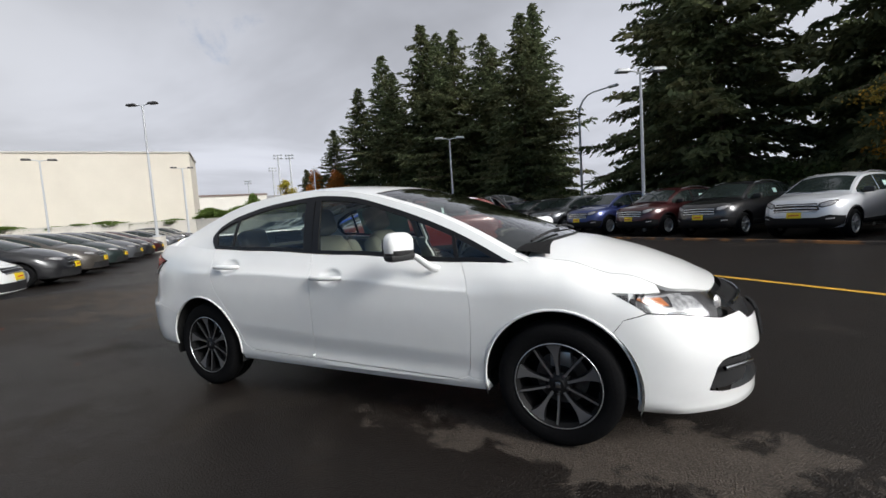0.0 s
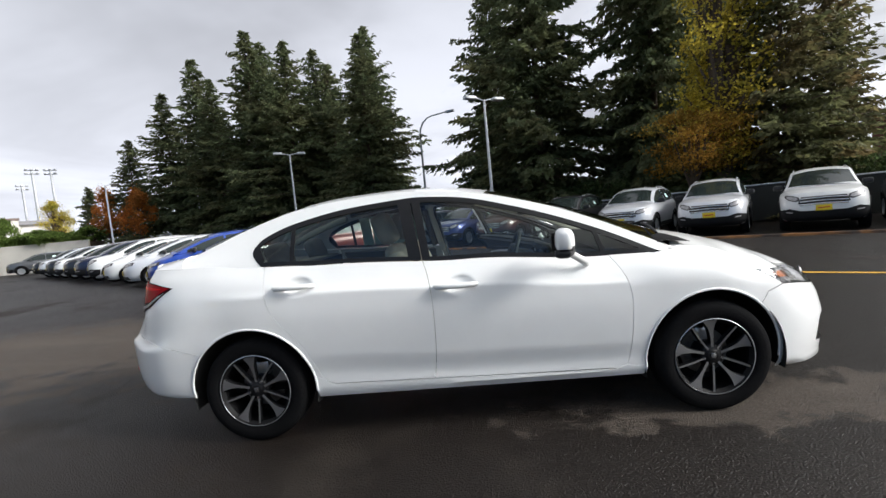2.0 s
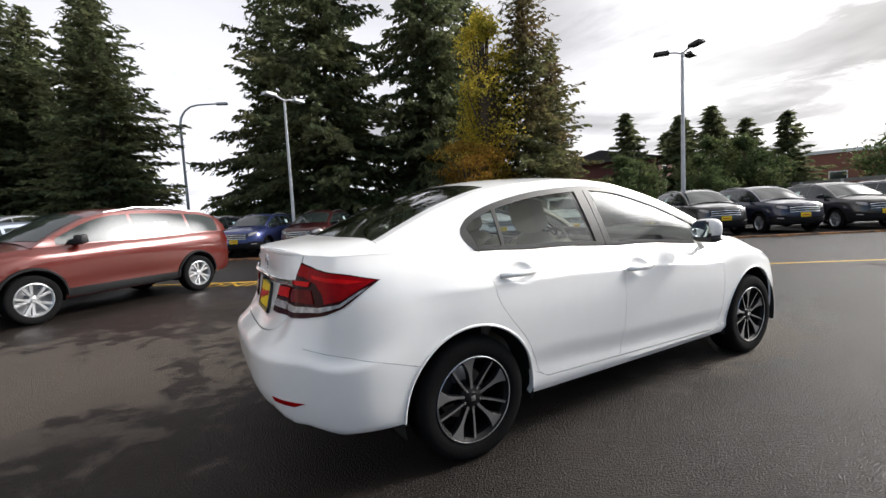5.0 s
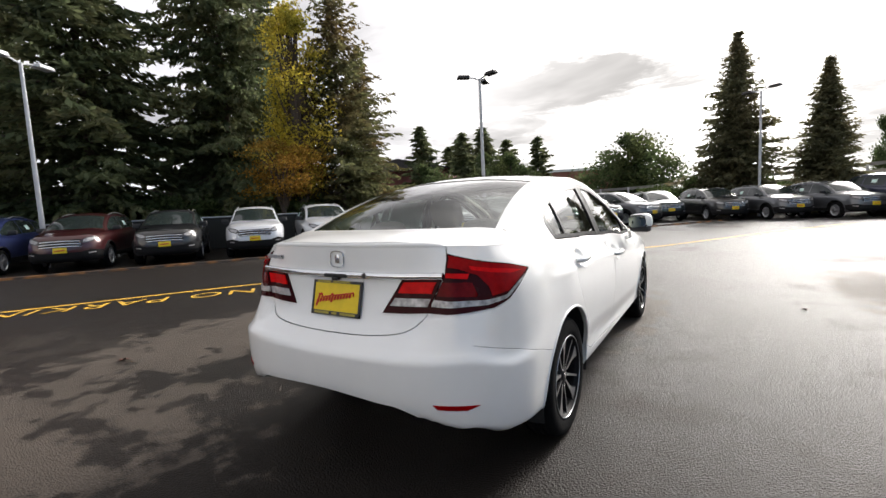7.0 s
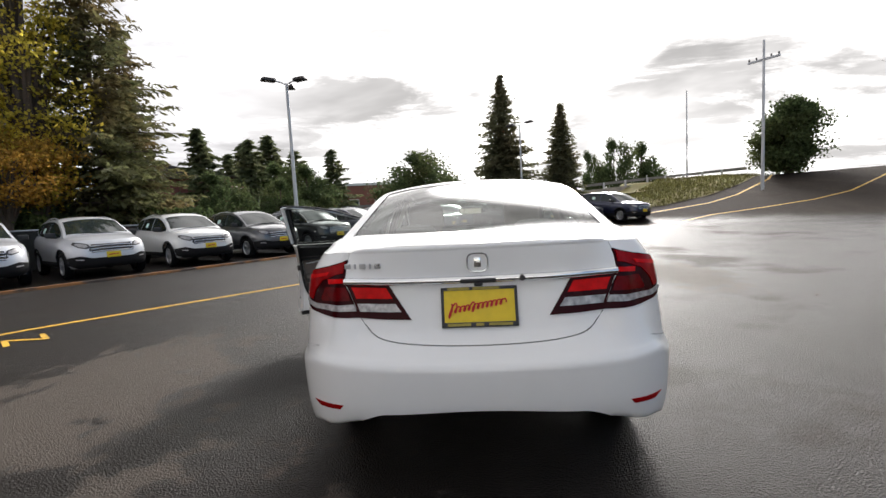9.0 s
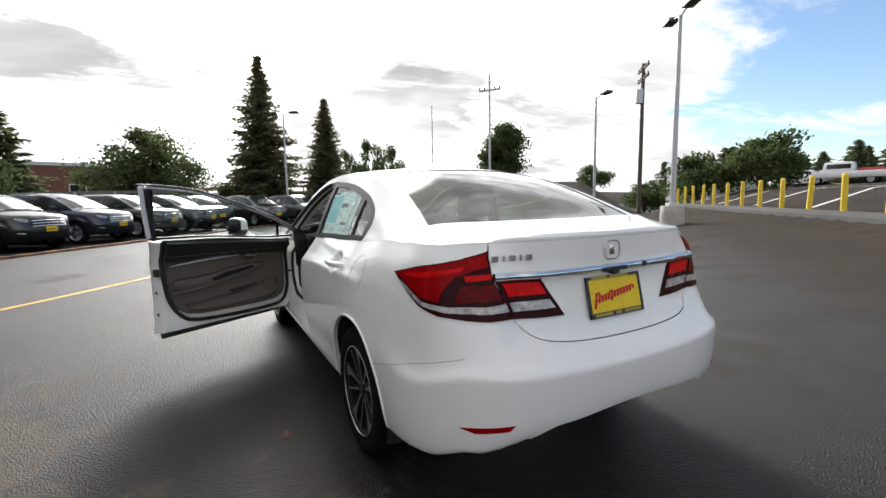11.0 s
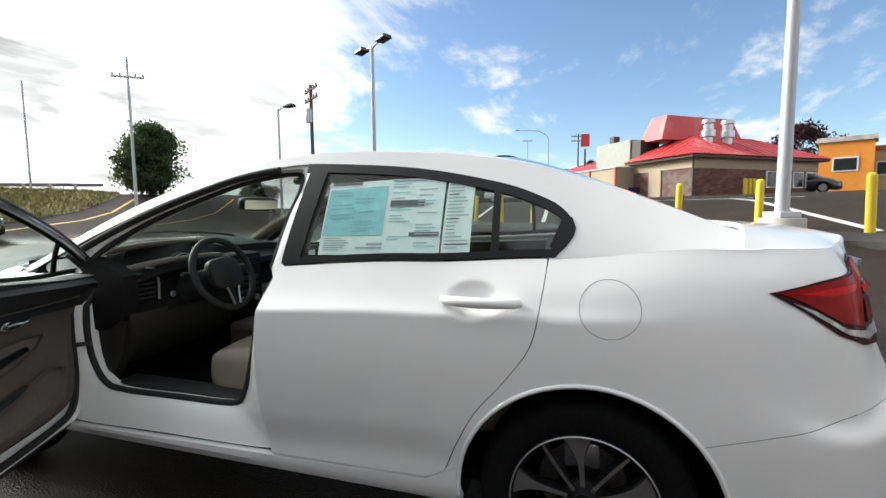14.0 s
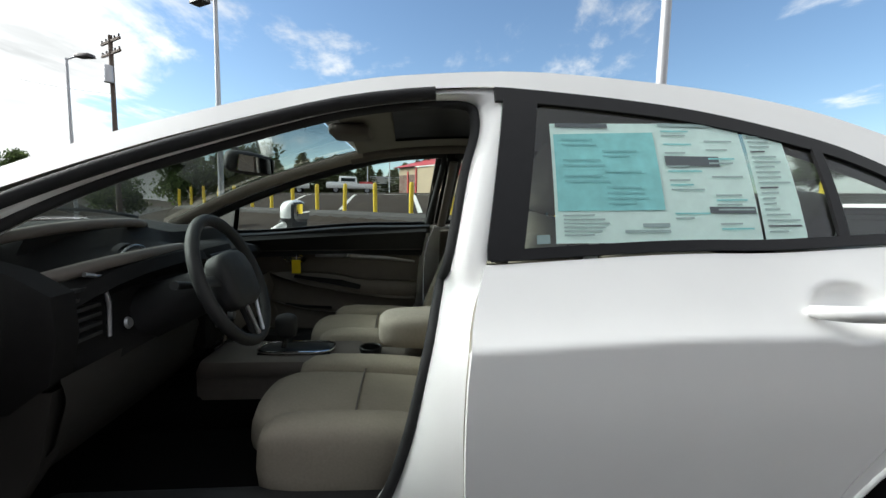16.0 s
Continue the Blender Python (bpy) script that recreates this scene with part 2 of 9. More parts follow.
MAT = dict(
    white=mat("white_car_paint", (0.87, 0.87, 0.855), rough=0.38, vary=0.018, scale=2.0, grain=9, coat=0.85, rough_vary=0.06),
    glass=glass("tinted_glass", (0.76, 0.83, 0.80), gain=1.9),
    windscreen=glass("windscreen_glass", (0.66, 0.74, 0.70), gain=1.9),
    backlight=glass("rear_window_glass", (0.66, 0.74, 0.70), ior=1.5, gain=2.0, rough=0.05),
    trim=mat("black_gloss_trim", (0.010, 0.010, 0.011), rough=0.42, vary=0.2, scale=6, spec=0.3),
    rubber=mat("black_rubber", (0.017, 0.017, 0.018), rough=0.75, vary=0.25, scale=9, bump=0.15, bump_scale=150),
    plastic=mat("grained_black_plastic", (0.018, 0.018, 0.019), rough=0.6, vary=0.2, scale=7, bump=0.25, bump_scale=420),
    dash=mat("dash_plastic", (0.011, 0.0105, 0.0105), rough=0.75, spec=0.15, vary=0.15, scale=5, bump=0.2, bump_scale=500),
    tyre=mat("tyre_rubber", (0.0065, 0.0065, 0.007), rough=0.85, vary=0.35, scale=5, grain=60, bump=0.2, bump_scale=90, spec=0.08),
    under=mat("underbody", (0.012, 0.012, 0.012), rough=0.9, vary=0.3),
    chrome=mat("chrome", (0.80, 0.81, 0.82), rough=0.10, metal=1.0, vary=0.02, rough_vary=0.03),
    machined=mat("machined_alloy", (0.32, 0.315, 0.315), rough=0.38, metal=0.8, vary=0.06, scale=12, grain=200),
    alloy_dark=mat("dark_alloy_paint", (0.007, 0.007, 0.008), rough=0.45, vary=0.1, spec=0.25),
    well=mat("rim_barrel_paint", (0.005, 0.005, 0.0055), rough=0.6, vary=0.2, spec=0.2),
    silver=mat("silver_alloy", (0.52, 0.53, 0.55), rough=0.3, metal=0.8, vary=0.08, scale=10),
    disc=mat("brake_disc", (0.16, 0.155, 0.15), rough=0.42, metal=0.9, vary=0.2, scale=20),
    red=mat("red_lens", (0.27, 0.0018, 0.003), rough=0.22, vary=0.25, scale=14, spec=0.09),
    red_bright=mat("bright_red_lens", (0.62, 0.005, 0.006), rough=0.20, vary=0.2, scale=22, spec=0.09),
    red_deep=mat("deep_red_lens", (0.12, 0.0015, 0.003), rough=0.2, vary=0.35, scale=18, spec=0.1),
    red_dark=mat("smoked_red_lens", (0.030, 0.0012, 0.0025), rough=0.25, vary=0.1, scale=9, spec=0.10),
    clear=mat("clear_lens", (0.40, 0.39, 0.39), rough=0.34, vary=0.45, scale=40, coat=0.1, metal=0.25),
    smoke=mat("smoked_lens_base", (0.05, 0.045, 0.045), rough=0.30, vary=0.2, scale=14, coat=0.15),
    amber=mat("amber_lens", (0.62, 0.17, 0.03), rough=0.12, vary=0.2, scale=30, coat=1.0),
    lamp_glass=glass("headlamp_cover", (0.90, 0.91, 0.92), gain=1.3),
    yellow_plate=mat("yellow_plate_paint", (0.80, 0.58, 0.012), rough=0.4, vary=0.05, scale=20),
    dull_brass=mat("dull_brass_print", (0.36, 0.29, 0.05), rough=0.5, vary=0.2, scale=30),
    red_ink=mat("red_ink", (0.55, 0.02, 0.02), rough=0.5, vary=0.05),
    dark_ink=mat("dark_ink", (0.03, 0.03, 0.035), rough=0.5, vary=0.1),
    beige=mat("beige_cloth", (0.30, 0.265, 0.215), rough=0.9, vary=0.1, scale=8, grain=160, bump=0.35, bump_scale=700, spec=0.2),
    beige_vinyl=mat("beige_vinyl", (0.30, 0.265, 0.225), rough=0.65, vary=0.08, scale=6, grain=100, bump=0.2, bump_scale=600, spec=0.3),
    taupe=mat("taupe_plastic", (0.125, 0.108, 0.095), rough=0.6, vary=0.08, scale=6, bump=0.2, bump_scale=600),
    # the same taupe, darkened to put the footwell's shade into the colour
    shaded_taupe=mat("shaded_taupe_plastic", (0.024, 0.022, 0.020), rough=0.65, vary=0.08, scale=6, bump=0.2, bump_scale=600, spec=0.25),
    headliner=mat("headliner_cloth", (0.24, 0.225, 0.20), rough=0.95, vary=0.06, scale=6, grain=200, spec=0.1),
    carpet=mat("black_carpet", (0.007, 0.007, 0.007), rough=1.0, vary=0.4, grain=200, bump=0.5, bump_scale=900, spec=0.1),
    paper=mat("pale_green_paper", (0.66, 0.86, 0.80), rough=0.7, vary=0.05, scale=10),
    paper_blue=mat("turquoise_print", (0.26, 0.62, 0.62), rough=0.7, vary=0.12, scale=16),
    paper_ink=mat("grey_print", (0.34, 0.46, 0.45), rough=0.7, vary=0.1),
    paper_dark=mat("dark_print", (0.11, 0.13, 0.14), rough=0.7, vary=0.1),
    paper_line=mat("teal_print", (0.22, 0.52, 0.53), rough=0.7, vary=0.1),
    white_paper=mat("white_paper", (0.72, 0.73, 0.70), rough=0.7, vary=0.05),
    mirror=mat("mirror_glass", (0.88, 0.90, 0.92), rough=0.01, metal=1.0, vary=0.0, rough_vary=0.0),
    steel_pole=mat("grey_painted_steel", (0.50, 0.51, 0.53), rough=0.45, metal=0.2, vary=0.08, scale=2, grain=60),
    rail_steel=mat("weathered_rail_steel", (0.20, 0.195, 0.185), rough=0.6, metal=0.3, vary=0.2, scale=2, grain=40),
    dark_metal=mat("bronze_lamp_housing", (0.055, 0.05, 0.048), rough=0.5, metal=0.4, vary=0.15),
    concrete=mat("concrete", (0.50, 0.47, 0.42), rough=0.85, vary=0.14, scale=4, grain=70, bump=0.4, bump_scale=60, second=(0.34, 0.32, 0.29)),
    yellow_post=mat("yellow_post_paint", (0.78, 0.56, 0.035), rough=0.5, vary=0.1, scale=6, grain=50, second=(0.55, 0.40, 0.08), second_at=(0.62, 0.72), second_scale=7),
    line_yellow=mat("worn_yellow_line", (0.62, 0.36, 0.03), rough=0.6, vary=0.2, scale=5, grain=120, second=(0.26, 0.17, 0.045), second_at=(0.52, 0.70), second_scale=9, bump=0.3, bump_scale=200),
    line_white=mat("worn_white_line", (0.66, 0.65, 0.62), rough=0.65, vary=0.15, scale=4, grain=120, second=(0.30, 0.29, 0.27), second_at=(0.56, 0.72), second_scale=8),
    bark=mat("conifer_bark", (0.085, 0.062, 0.045), rough=0.95, vary=0.35, scale=3, grain=25, bump=0.6, bump_scale=20),
)

# ---- mesh helpers ----


def part(name, bm, material, parent=None, label="", smooth=None, kind="", xf=None):
    """Links a bmesh as one mesh object, under a thing or a part."""
    if xf is not None:
        bm.transform(xf)
    me = bpy.data.meshes.new(name)
    bm.to_mesh(me)
    bm.free()
    for m in material if isinstance(material, (list, tuple)) else [material]:
        me.materials.append(m)
    if smooth is not None:
        me.shade_smooth()
        if smooth < 180:
            me.set_sharp_from_angle(angle=radians(smooth))
    ob = new(name, me)
    if parent is not None:
        ob.parent = parent
    return tagged(ob, label=label, kind=kind)


def thing(name, label, category, m=None, group="", kind=""):
    ob = tagged(new(name), label, category, group, kind)
    if m is not None:
        ob.matrix_basis = m
    return ob


def box_bm(x0, x1, y0, y1, z0, z1, bevel=0.0, seg=2, m=None, taper=1.0):
    bm = bmesh.new()
    bmesh.ops.create_cube(bm, size=1)
    for v in bm.verts:
        f = taper if v.co.z > 0 else 1
        v.co = Vector(((x0 + x1) / 2 + v.co.x * (x1 - x0) * f, (y0 + y1) / 2 + v.co.y * (y1 - y0) * f, (z0 + z1) / 2 + v.co.z * (z1 - z0)))
    if bevel:
        bmesh.ops.bevel(bm, geom=bm.edges[:], offset=bevel, segments=seg, affect="EDGES", profile=0.5)
    if m is not None:
        bm.transform(m)
    return bm


def join(*bms):
    """One bmesh out of several."""
    out = bms[0]
    for b in bms[1:]:
        me = bpy.data.meshes.new("join")
        b.to_mesh(me)
        b.free()
        out.from_mesh(me)
        bpy.data.meshes.remove(me)
    return out


def lathe(profile, seg=48, m=None, close=False):
    """Turns (radius, height) points round z."""
    bm = bmesh.new()
    rings = []
    for r, z in profile:
        rings.append([bm.verts.new((r * math.cos(2 * math.pi * k / seg), r * math.sin(2 * math.pi * k / seg), z)) for k in range(seg)] if r > 1e-6 else [bm.verts.new((0, 0, z))])
    pairs = list(zip(rings, rings[1:])) + ([(rings[-1], rings[0])] if close else [])
    for a, b in pairs:
        for k in range(seg):
            q = [a[k % len(a)], a[(k + 1) % len(a)], b[(k + 1) % len(b)], b[k % len(b)]]
            q = list(dict.fromkeys(q))
            if len(q) > 2:
                bm.faces.new(q)
    bmesh.ops.recalc_face_normals(bm, faces=bm.faces)
    if m is not None:
        bm.transform(m)
    return bm


def tube(points, radius, seg=8, closed=False, flat=1.0):
    """A round bar along a line of points; radius may be a list."""
    bm = bmesh.new()
    pts = [Vector(p) for p in points]
    n = len(pts)
    rings = []
    side = None
    for i, p in enumerate(pts):
        a, b = (pts[(i - 1) % n], pts[(i + 1) % n]) if closed else (pts[max(i - 1, 0)], pts[min(i + 1, n - 1)])
        d = (b - a).normalized()
        if side is None:
            side = d.orthogonal().normalized()
        side = (side - d * side.dot(d)).normalized()
        up = d.cross(side)
        r = radius[i] if isinstance(radius, (list, tuple)) else radius
        rings.append([bm.verts.new(p + (side * math.cos(2 * math.pi * k / seg) + up * math.sin(2 * math.pi * k / seg) * flat) * r) for k in range(seg)])
    for i in range(n if closed else n - 1):
        a, b = rings[i], rings[(i + 1) % n]
        for k in range(seg):
            bm.faces.new((a[k], a[(k + 1) % seg], b[(k + 1) % seg], b[k]))
    if not closed:
        bm.faces.new(rings[0][::-1])
        bm.faces.new(rings[-1])
    bmesh.ops.recalc_face_normals(bm, faces=bm.faces)
    return bm


def loft(lines, closed=False, cap=False):
    """A skin over lines of equally many points."""
    bm = bmesh.new()
    rows = [[bm.verts.new(p) for p in line] for line in lines]
    for a, b in zip(rows, rows[1:]):
        n = len(a)
        for k in range(n if closed else n - 1):
            bm.faces.new((a[k], a[(k + 1) % n], b[(k + 1) % n], b[k]))
    if cap:
        bm.faces.new(rows[0][::-1])
        bm.faces.new(rows[-1])
    return bm


def spline(keys):
    """A smooth line through (x, value) keys that does not overshoot."""
    xs, ys = [k[0] for k in keys], [k[1] for k in keys]
    n = len(xs)
    d = [(ys[i + 1] - ys[i]) / (xs[i + 1] - xs[i]) for i in range(n - 1)]
    m = [d[0]] + [0 if d[i - 1] * d[i] <= 0 else 2 * d[i - 1] * d[i] / (d[i - 1] + d[i]) for i in range(1, n - 1)] + [d[-1]]

    def f(x):
        if x <= xs[0]:
            return ys[0] + m[0] * (x - xs[0]) * 0
        if x >= xs[-1]:
            return ys[-1]
        i = next(k for k in range(n - 1) if x <= xs[k + 1])
        h = xs[i + 1] - xs[i]
        t = (x - xs[i]) / h
        return (ys[i] * (1 + 2 * t) * (1 - t) ** 2 + m[i] * h * t * (1 - t) ** 2 + ys[i + 1] * t * t * (3 - 2 * t) + m[i + 1] * h * t * t * (t - 1))
    return f


def fine(poly, closed=True, step=0.03):
    """The same outline with more points."""
    out = []
    n = len(poly)
    for i in range(n if closed else n - 1):
        a, b = poly[i], poly[(i + 1) % n]
        k = max(1, int(math.dist(a, b) / step))
        out += [(a[0] + (b[0] - a[0]) * j / k, a[1] + (b[1] - a[1]) * j / k) for j in range(k)]
    return out if closed else out + [poly[-1]]


def smooth_line(pts, step=0.03):
    """A rounded line through 2D points (Catmull-Rom)."""
    out = []
    n = len(pts)
    for i in range(n - 1):
        p0, p1, p2, p3 = pts[max(i - 1, 0)], pts[i], pts[i + 1], pts[min(i + 2, n - 1)]
        k = max(1, int(math.dist(p1, p2) / step))
        for j in range(k):
            t = j / k
            out.append(tuple(0.5 * (2 * p1[c] + (p2[c] - p0[c]) * t + (2 * p0[c] - 5 * p1[c] + 4 * p2[c] - p3[c]) * t * t + (3 * p1[c] - p0[c] - 3 * p2[c] + p3[c]) * t ** 3) for c in range(2)))
    return out + [pts[-1]]


def inset(poly, g):
    """The outline moved inwards by g."""
    n = len(poly)
    area = sum(poly[i][0] * poly[(i + 1) % n][1] - poly[(i + 1) % n][0] * poly[i][1] for i in range(n))
    s = 1 if area > 0 else -1
    out = []
    for i in range(n):
        (x0, y0), (x1, y1), (x2, y2) = poly[i - 1], poly[i], poly[(i + 1) % n]
        a, b = Vector((x1 - x0, y1 - y0)), Vector((x2 - x1, y2 - y1))
        if a.length < 1e-9 or b.length < 1e-9:
            out.append(poly[i])
            continue
        na, nb = Vector((-a.y, a.x)).normalized() * s, Vector((-b.y, b.x)).normalized() * s
        m = na + nb
        m = m.normalized() if m.length > 1e-6 else na
        k = g / max(m.dot(na), 0.35)
        out.append((x1 + m.x * k, y1 + m.y * k))
    return out


def cut(poly, axis, lim, keep_less):
    out = []
    n = len(poly)
    for i in range(n):
        a, b = poly[i], poly[(i + 1) % n]
        da, db = (lim - a[axis], lim - b[axis]) if keep_less else (a[axis] - lim, b[axis] - lim)
        if da >= 0:
            out.append(a)
        if (da > 0 and db < 0) or (da < 0 and db > 0):
            t = da / (da - db)
            out.append((a[0] + (b[0] - a[0]) * t, a[1] + (b[1] - a[1]) * t))
    return out


def patch(poly, surf, cell=0.03, depth=0.0, lift=0.0, ref=(0, 0, 0.6), cell_b=None):
    """A panel: the outline poly, laid with a fine grid and bent onto surf(a, b); its rim is turned in by depth."""
    cell_b = cell_b or cell
    bm = bmesh.new()
    seen = {}

    def vert(p):
        key = (round(p[0], 4), round(p[1], 4))
        if key not in seen:
            seen[key] = bm.verts.new(surf(*p))
        return seen[key]

    a0, a1 = min(p[0] for p in poly), max(p[0] for p in poly)
    i = math.floor(a0 / cell)
    while i * cell < a1 - 1e-9:
        col = cut(cut(poly, 0, i * cell, False), 0, (i + 1) * cell, True)
        i += 1
        if len(col) < 3:
            continue
        b0, b1 = min(p[1] for p in col), max(p[1] for p in col)
        j = math.floor(b0 / cell_b)
        while j * cell_b < b1 - 1e-9:
            c = cut(cut(col, 1, j * cell_b, False), 1, (j + 1) * cell_b, True)
            j += 1
            if len(c) < 3:
                continue
            area = 0.5 * abs(sum(c[k][0] * c[(k + 1) % len(c)][1] - c[(k + 1) % len(c)][0] * c[k][1] for k in range(len(c))))
            if area < 1e-7:
                continue
            vs = list(dict.fromkeys(vert(p) for p in c))
            if len(vs) > 2:
                try:
                    bm.faces.new(vs)
                except ValueError:
                    pass
    bmesh.ops.remove_doubles(bm, verts=bm.verts, dist=0.0004)
    # all faces the same way round, outwards
    bmesh.ops.recalc_face_normals(bm, faces=bm.faces)
    bm.normal_update()
    r = Vector(ref)
    if sum(f.normal.dot(f.calc_center_median() - r) * f.calc_area() for f in bm.faces) < 0:
        bmesh.ops.reverse_faces(bm, faces=bm.faces)
        bm.normal_update()
    if lift:
        moves = [(v, v.normal * lift) for v in bm.verts]
        for v, d in moves:
            v.co += d
    if depth:
        rim = [e for e in bm.edges if len(e.link_faces) == 1]
        low = {}
        for e in rim:
            for v in e.verts:
                if v not in low:
                    low[v] = None
        for v in low:
            low[v] = (v.co - v.normal * depth)
        low = {v: bm.verts.new(c) for v, c in low.items()}
        for e in rim:
            f = e.link_faces[0]
            a, b = e.verts
            k = [l.vert for l in f.loops]
            if k[(k.index(a) + 1) % len(k)] != b:
                a, b = b, a
            bm.faces.new((b, a, low[a], low[b]))
    return bm

# ---- the shape of a car body ----


class Body:
    """A car body as three skins: the lower body wound round its plan, the side of the cabin, and the top.
    plan: points of the half outline from the rear centre to the front centre; stations: along it, rows of (height, inset)."""

    def __init__(self, plan, stations, belt, rail, crown, hood, deck):
        pts = smooth_line(plan, 0.02)
        mid = min(range(len(pts)), key=lambda k: abs(pts[k][0]))
        run = [0.0]
        for a, b in zip(pts, pts[1:]):
            run.append(run[-1] + math.dist(a, b))
        zero = run[mid] - pts[mid][0]
        self.us, self.pts = [r - zero for r in run], pts
        self.u0, self.u1 = self.us[0], self.us[-1]
        self.stations = sorted((self.near(*s[0]) if isinstance(s[0], tuple) else s[0], s[1]) for s in stations)
        self.belt, self.rail_z, self.rail_y, self.crown, self.hood_z, self.deck_z = spline(belt), spline([(r[0], r[2]) for r in rail]), spline([(r[0], r[1]) for r in rail]), spline(crown), spline(hood), spline(deck)
        self.cache = {}

    def near(self, x, y):
        k = min(range(len(self.pts)), key=lambda i: math.dist(self.pts[i], (x, y)))
        return self.us[k]

    def at(self, u):
        us = self.us
        u = min(max(u, us[0]), us[-1])
        lo, hi = 0, len(us) - 1
        while hi - lo > 1:
            m = (lo + hi) // 2
            lo, hi = (m, hi) if us[m] <= u else (lo, m)
        t = (u - us[lo]) / max(us[hi] - us[lo], 1e-9)
        a, b = self.pts[lo], self.pts[hi]
        p = (a[0] + (b[0] - a[0]) * t, a[1] + (b[1] - a[1]) * t)
        # the direction over a longer stretch, for an even bend
        i, j = max(lo - 3, 0), min(hi + 3, len(us) - 1)
        d = Vector((self.pts[j][0] - self.pts[i][0], self.pts[j][1] - self.pts[i][1])).normalized()
        if lo < 4:
            d = d.lerp(Vector((0, 1)), 1 - lo / 4).normalized()
        if hi > len(us) - 5:
            d = d.lerp(Vector((0, -1)), 1 - (len(us) - 1 - hi) / 4).normalized()
        return p, (-d.y, d.x)

    def profile(self, u):
        key = round(u, 3)
        if key not in self.cache:
            st = self.stations
            if u <= st[0][0]:
                row = st[0][1]
            elif u >= st[-1][0]:
                row = st[-1][1]
            else:
                k = next(i for i in range(len(st) - 1) if u <= st[i + 1][0])
                t = (u - st[k][0]) / (st[k + 1][0] - st[k][0])
                t = t * t * (3 - 2 * t)
                row = [(a[0] + (b[0] - a[0]) * t, a[1] + (b[1] - a[1]) * t) for a, b in zip(st[k][1], st[k + 1][1])]
            self.cache[key] = (spline(row), row[0][0], row[-1][0], row[-1][1])
        return self.cache[key]

    def skirt(self, u, z, side=1, out=0.0):
        (x, y), n = self.at(u)
        d = self.profile(u)[0](z) - out
        # n points outwards from the plan
        return Vector((x - n[0] * d, side * max(y - n[1] * d, 0), z))

    def top_of(self, u):
        return self.profile(u)[2]

    def edge(self, x):
        """Upper rim of the lower body above a given x: y and height, for bonnet and boot."""
        key = ("e", round(x, 3))
        if key not in self.cache:
            if "rim" not in self.cache:
                self.cache["rim"] = [self.skirt(u, self.top_of(u)) for u in self.us]
            rim = self.cache["rim"]
            best = None
            if x > 0:
                order = range(len(rim) - 1, 0, -1)
            else:
                order = range(len(rim) - 1)
            for k in order:
                a, b = rim[k], rim[k - 1] if x > 0 else rim[k + 1]
                if (a.x - x) * (b.x - x) <= 0 and abs(a.x - b.x) > 1e-9:
                    best = a.lerp(b, (x - a.x) / (b.x - a.x))
                    break
            best = best or (rim[-1] if x > 0 else rim[0])
            self.cache[key] = (max(best.y, 0.001), best.z)
        return self.cache[key]

    def hood(self, x, v):
        y, z = self.edge(x)
        c = max(self.hood_z(x), z)
        h = z + (c - z) * (1 - abs(v) ** 2.3)
        # towards the screen it swells up to meet the glass
        w = min(max((1.42 - x) / 0.25, 0), 1)
        w = w * w * (3 - 2 * w) * (1 - abs(v) ** 14)
        r = self.roof(x, v * y).z - 0.014
        return Vector((x, v * y, h + max(r - h, 0) * w))

    def deck(self, x, v):
        y, z = self.edge(x)
        c = max(self.deck_z(x), z)
        # squarer towards the rear window, so that it meets the glass
        w = min(max((x + 1.98) / 0.22, 0), 1)
        return Vector((x, v * y, z + (c - z) * (1 - abs(v) ** (3.6 + 11 * w * w))))

    def side(self, x, z, side=1, out=0.0):
        """Skin of the cabin's side between belt and roof rail."""
        u = min(max(x, self.u0 + 0.05), self.u1 - 0.05)
        zb = self.top_of(u)
        yb = self.skirt(u, zb).y
        zr, yr = self.rail_z(x), self.rail_y(x)
        s = (z - zb) / max(zr - zb, 0.02)
        s = min(max(s, -0.3), 1.3)
        return Vector((x, side * (yb + (yr - yb) * s + 0.05 * max(s, 0) * (1 - s) * min(1, (zr - zb) / 0.2) + out), z))

    def roof(self, x, y):
        """Skin of roof, windscreen and rear window."""
        zr, yr = self.rail_z(x), self.rail_y(x)
        v = min(abs(y) / yr, 1.0)
        return Vector((x, y, zr + (self.crown(x) - zr) * (1 - v ** 2.4)))

    def rear(self, y, z, out=0.0):
        """Skin of the tail, by distance from the middle."""
        return self.skirt(self.u_rear(abs(y)), z, 1 if y >= 0 else -1, out)

    def front(self, y, z, out=0.0):
        return self.skirt(self.u_front(abs(y)), z, 1 if y >= 0 else -1, out)

    def u_rear(self, y):
        k = next(i for i in range(len(self.pts) - 1) if self.pts[i + 1][1] >= y or i == len(self.pts) - 2)
        a, b = self.pts[k][1], self.pts[k + 1][1]
        return self.us[k] + (self.us[k + 1] - self.us[k]) * (y - a) / max(b - a, 1e-9)

    def u_front(self, y):
        n = len(self.pts)
        k = next(i for i in range(n - 1, 0, -1) if self.pts[i - 1][1] >= y or i == 1)
        a, b = self.pts[k][1], self.pts[k - 1][1]
        return self.us[k] + (self.us[k - 1] - self.us[k]) * (y - a) / max(b - a, 1e-9)


def arch(cx, cz, rx, rz, z_front, z_rear, n=28):
    """Points of a wheel arch from its front foot over the top to its rear foot."""
    a0, a1 = math.asin(max(min((z_front - cz) / rz, 1), -1)), math.pi - math.asin(max(min((z_rear - cz) / rz, 1), -1))
    return [(cx + rx * math.cos(a0 + (a1 - a0) * k / n), cz + rz * math.sin(a0 + (a1 - a0) * k / n)) for k in range(n + 1)]


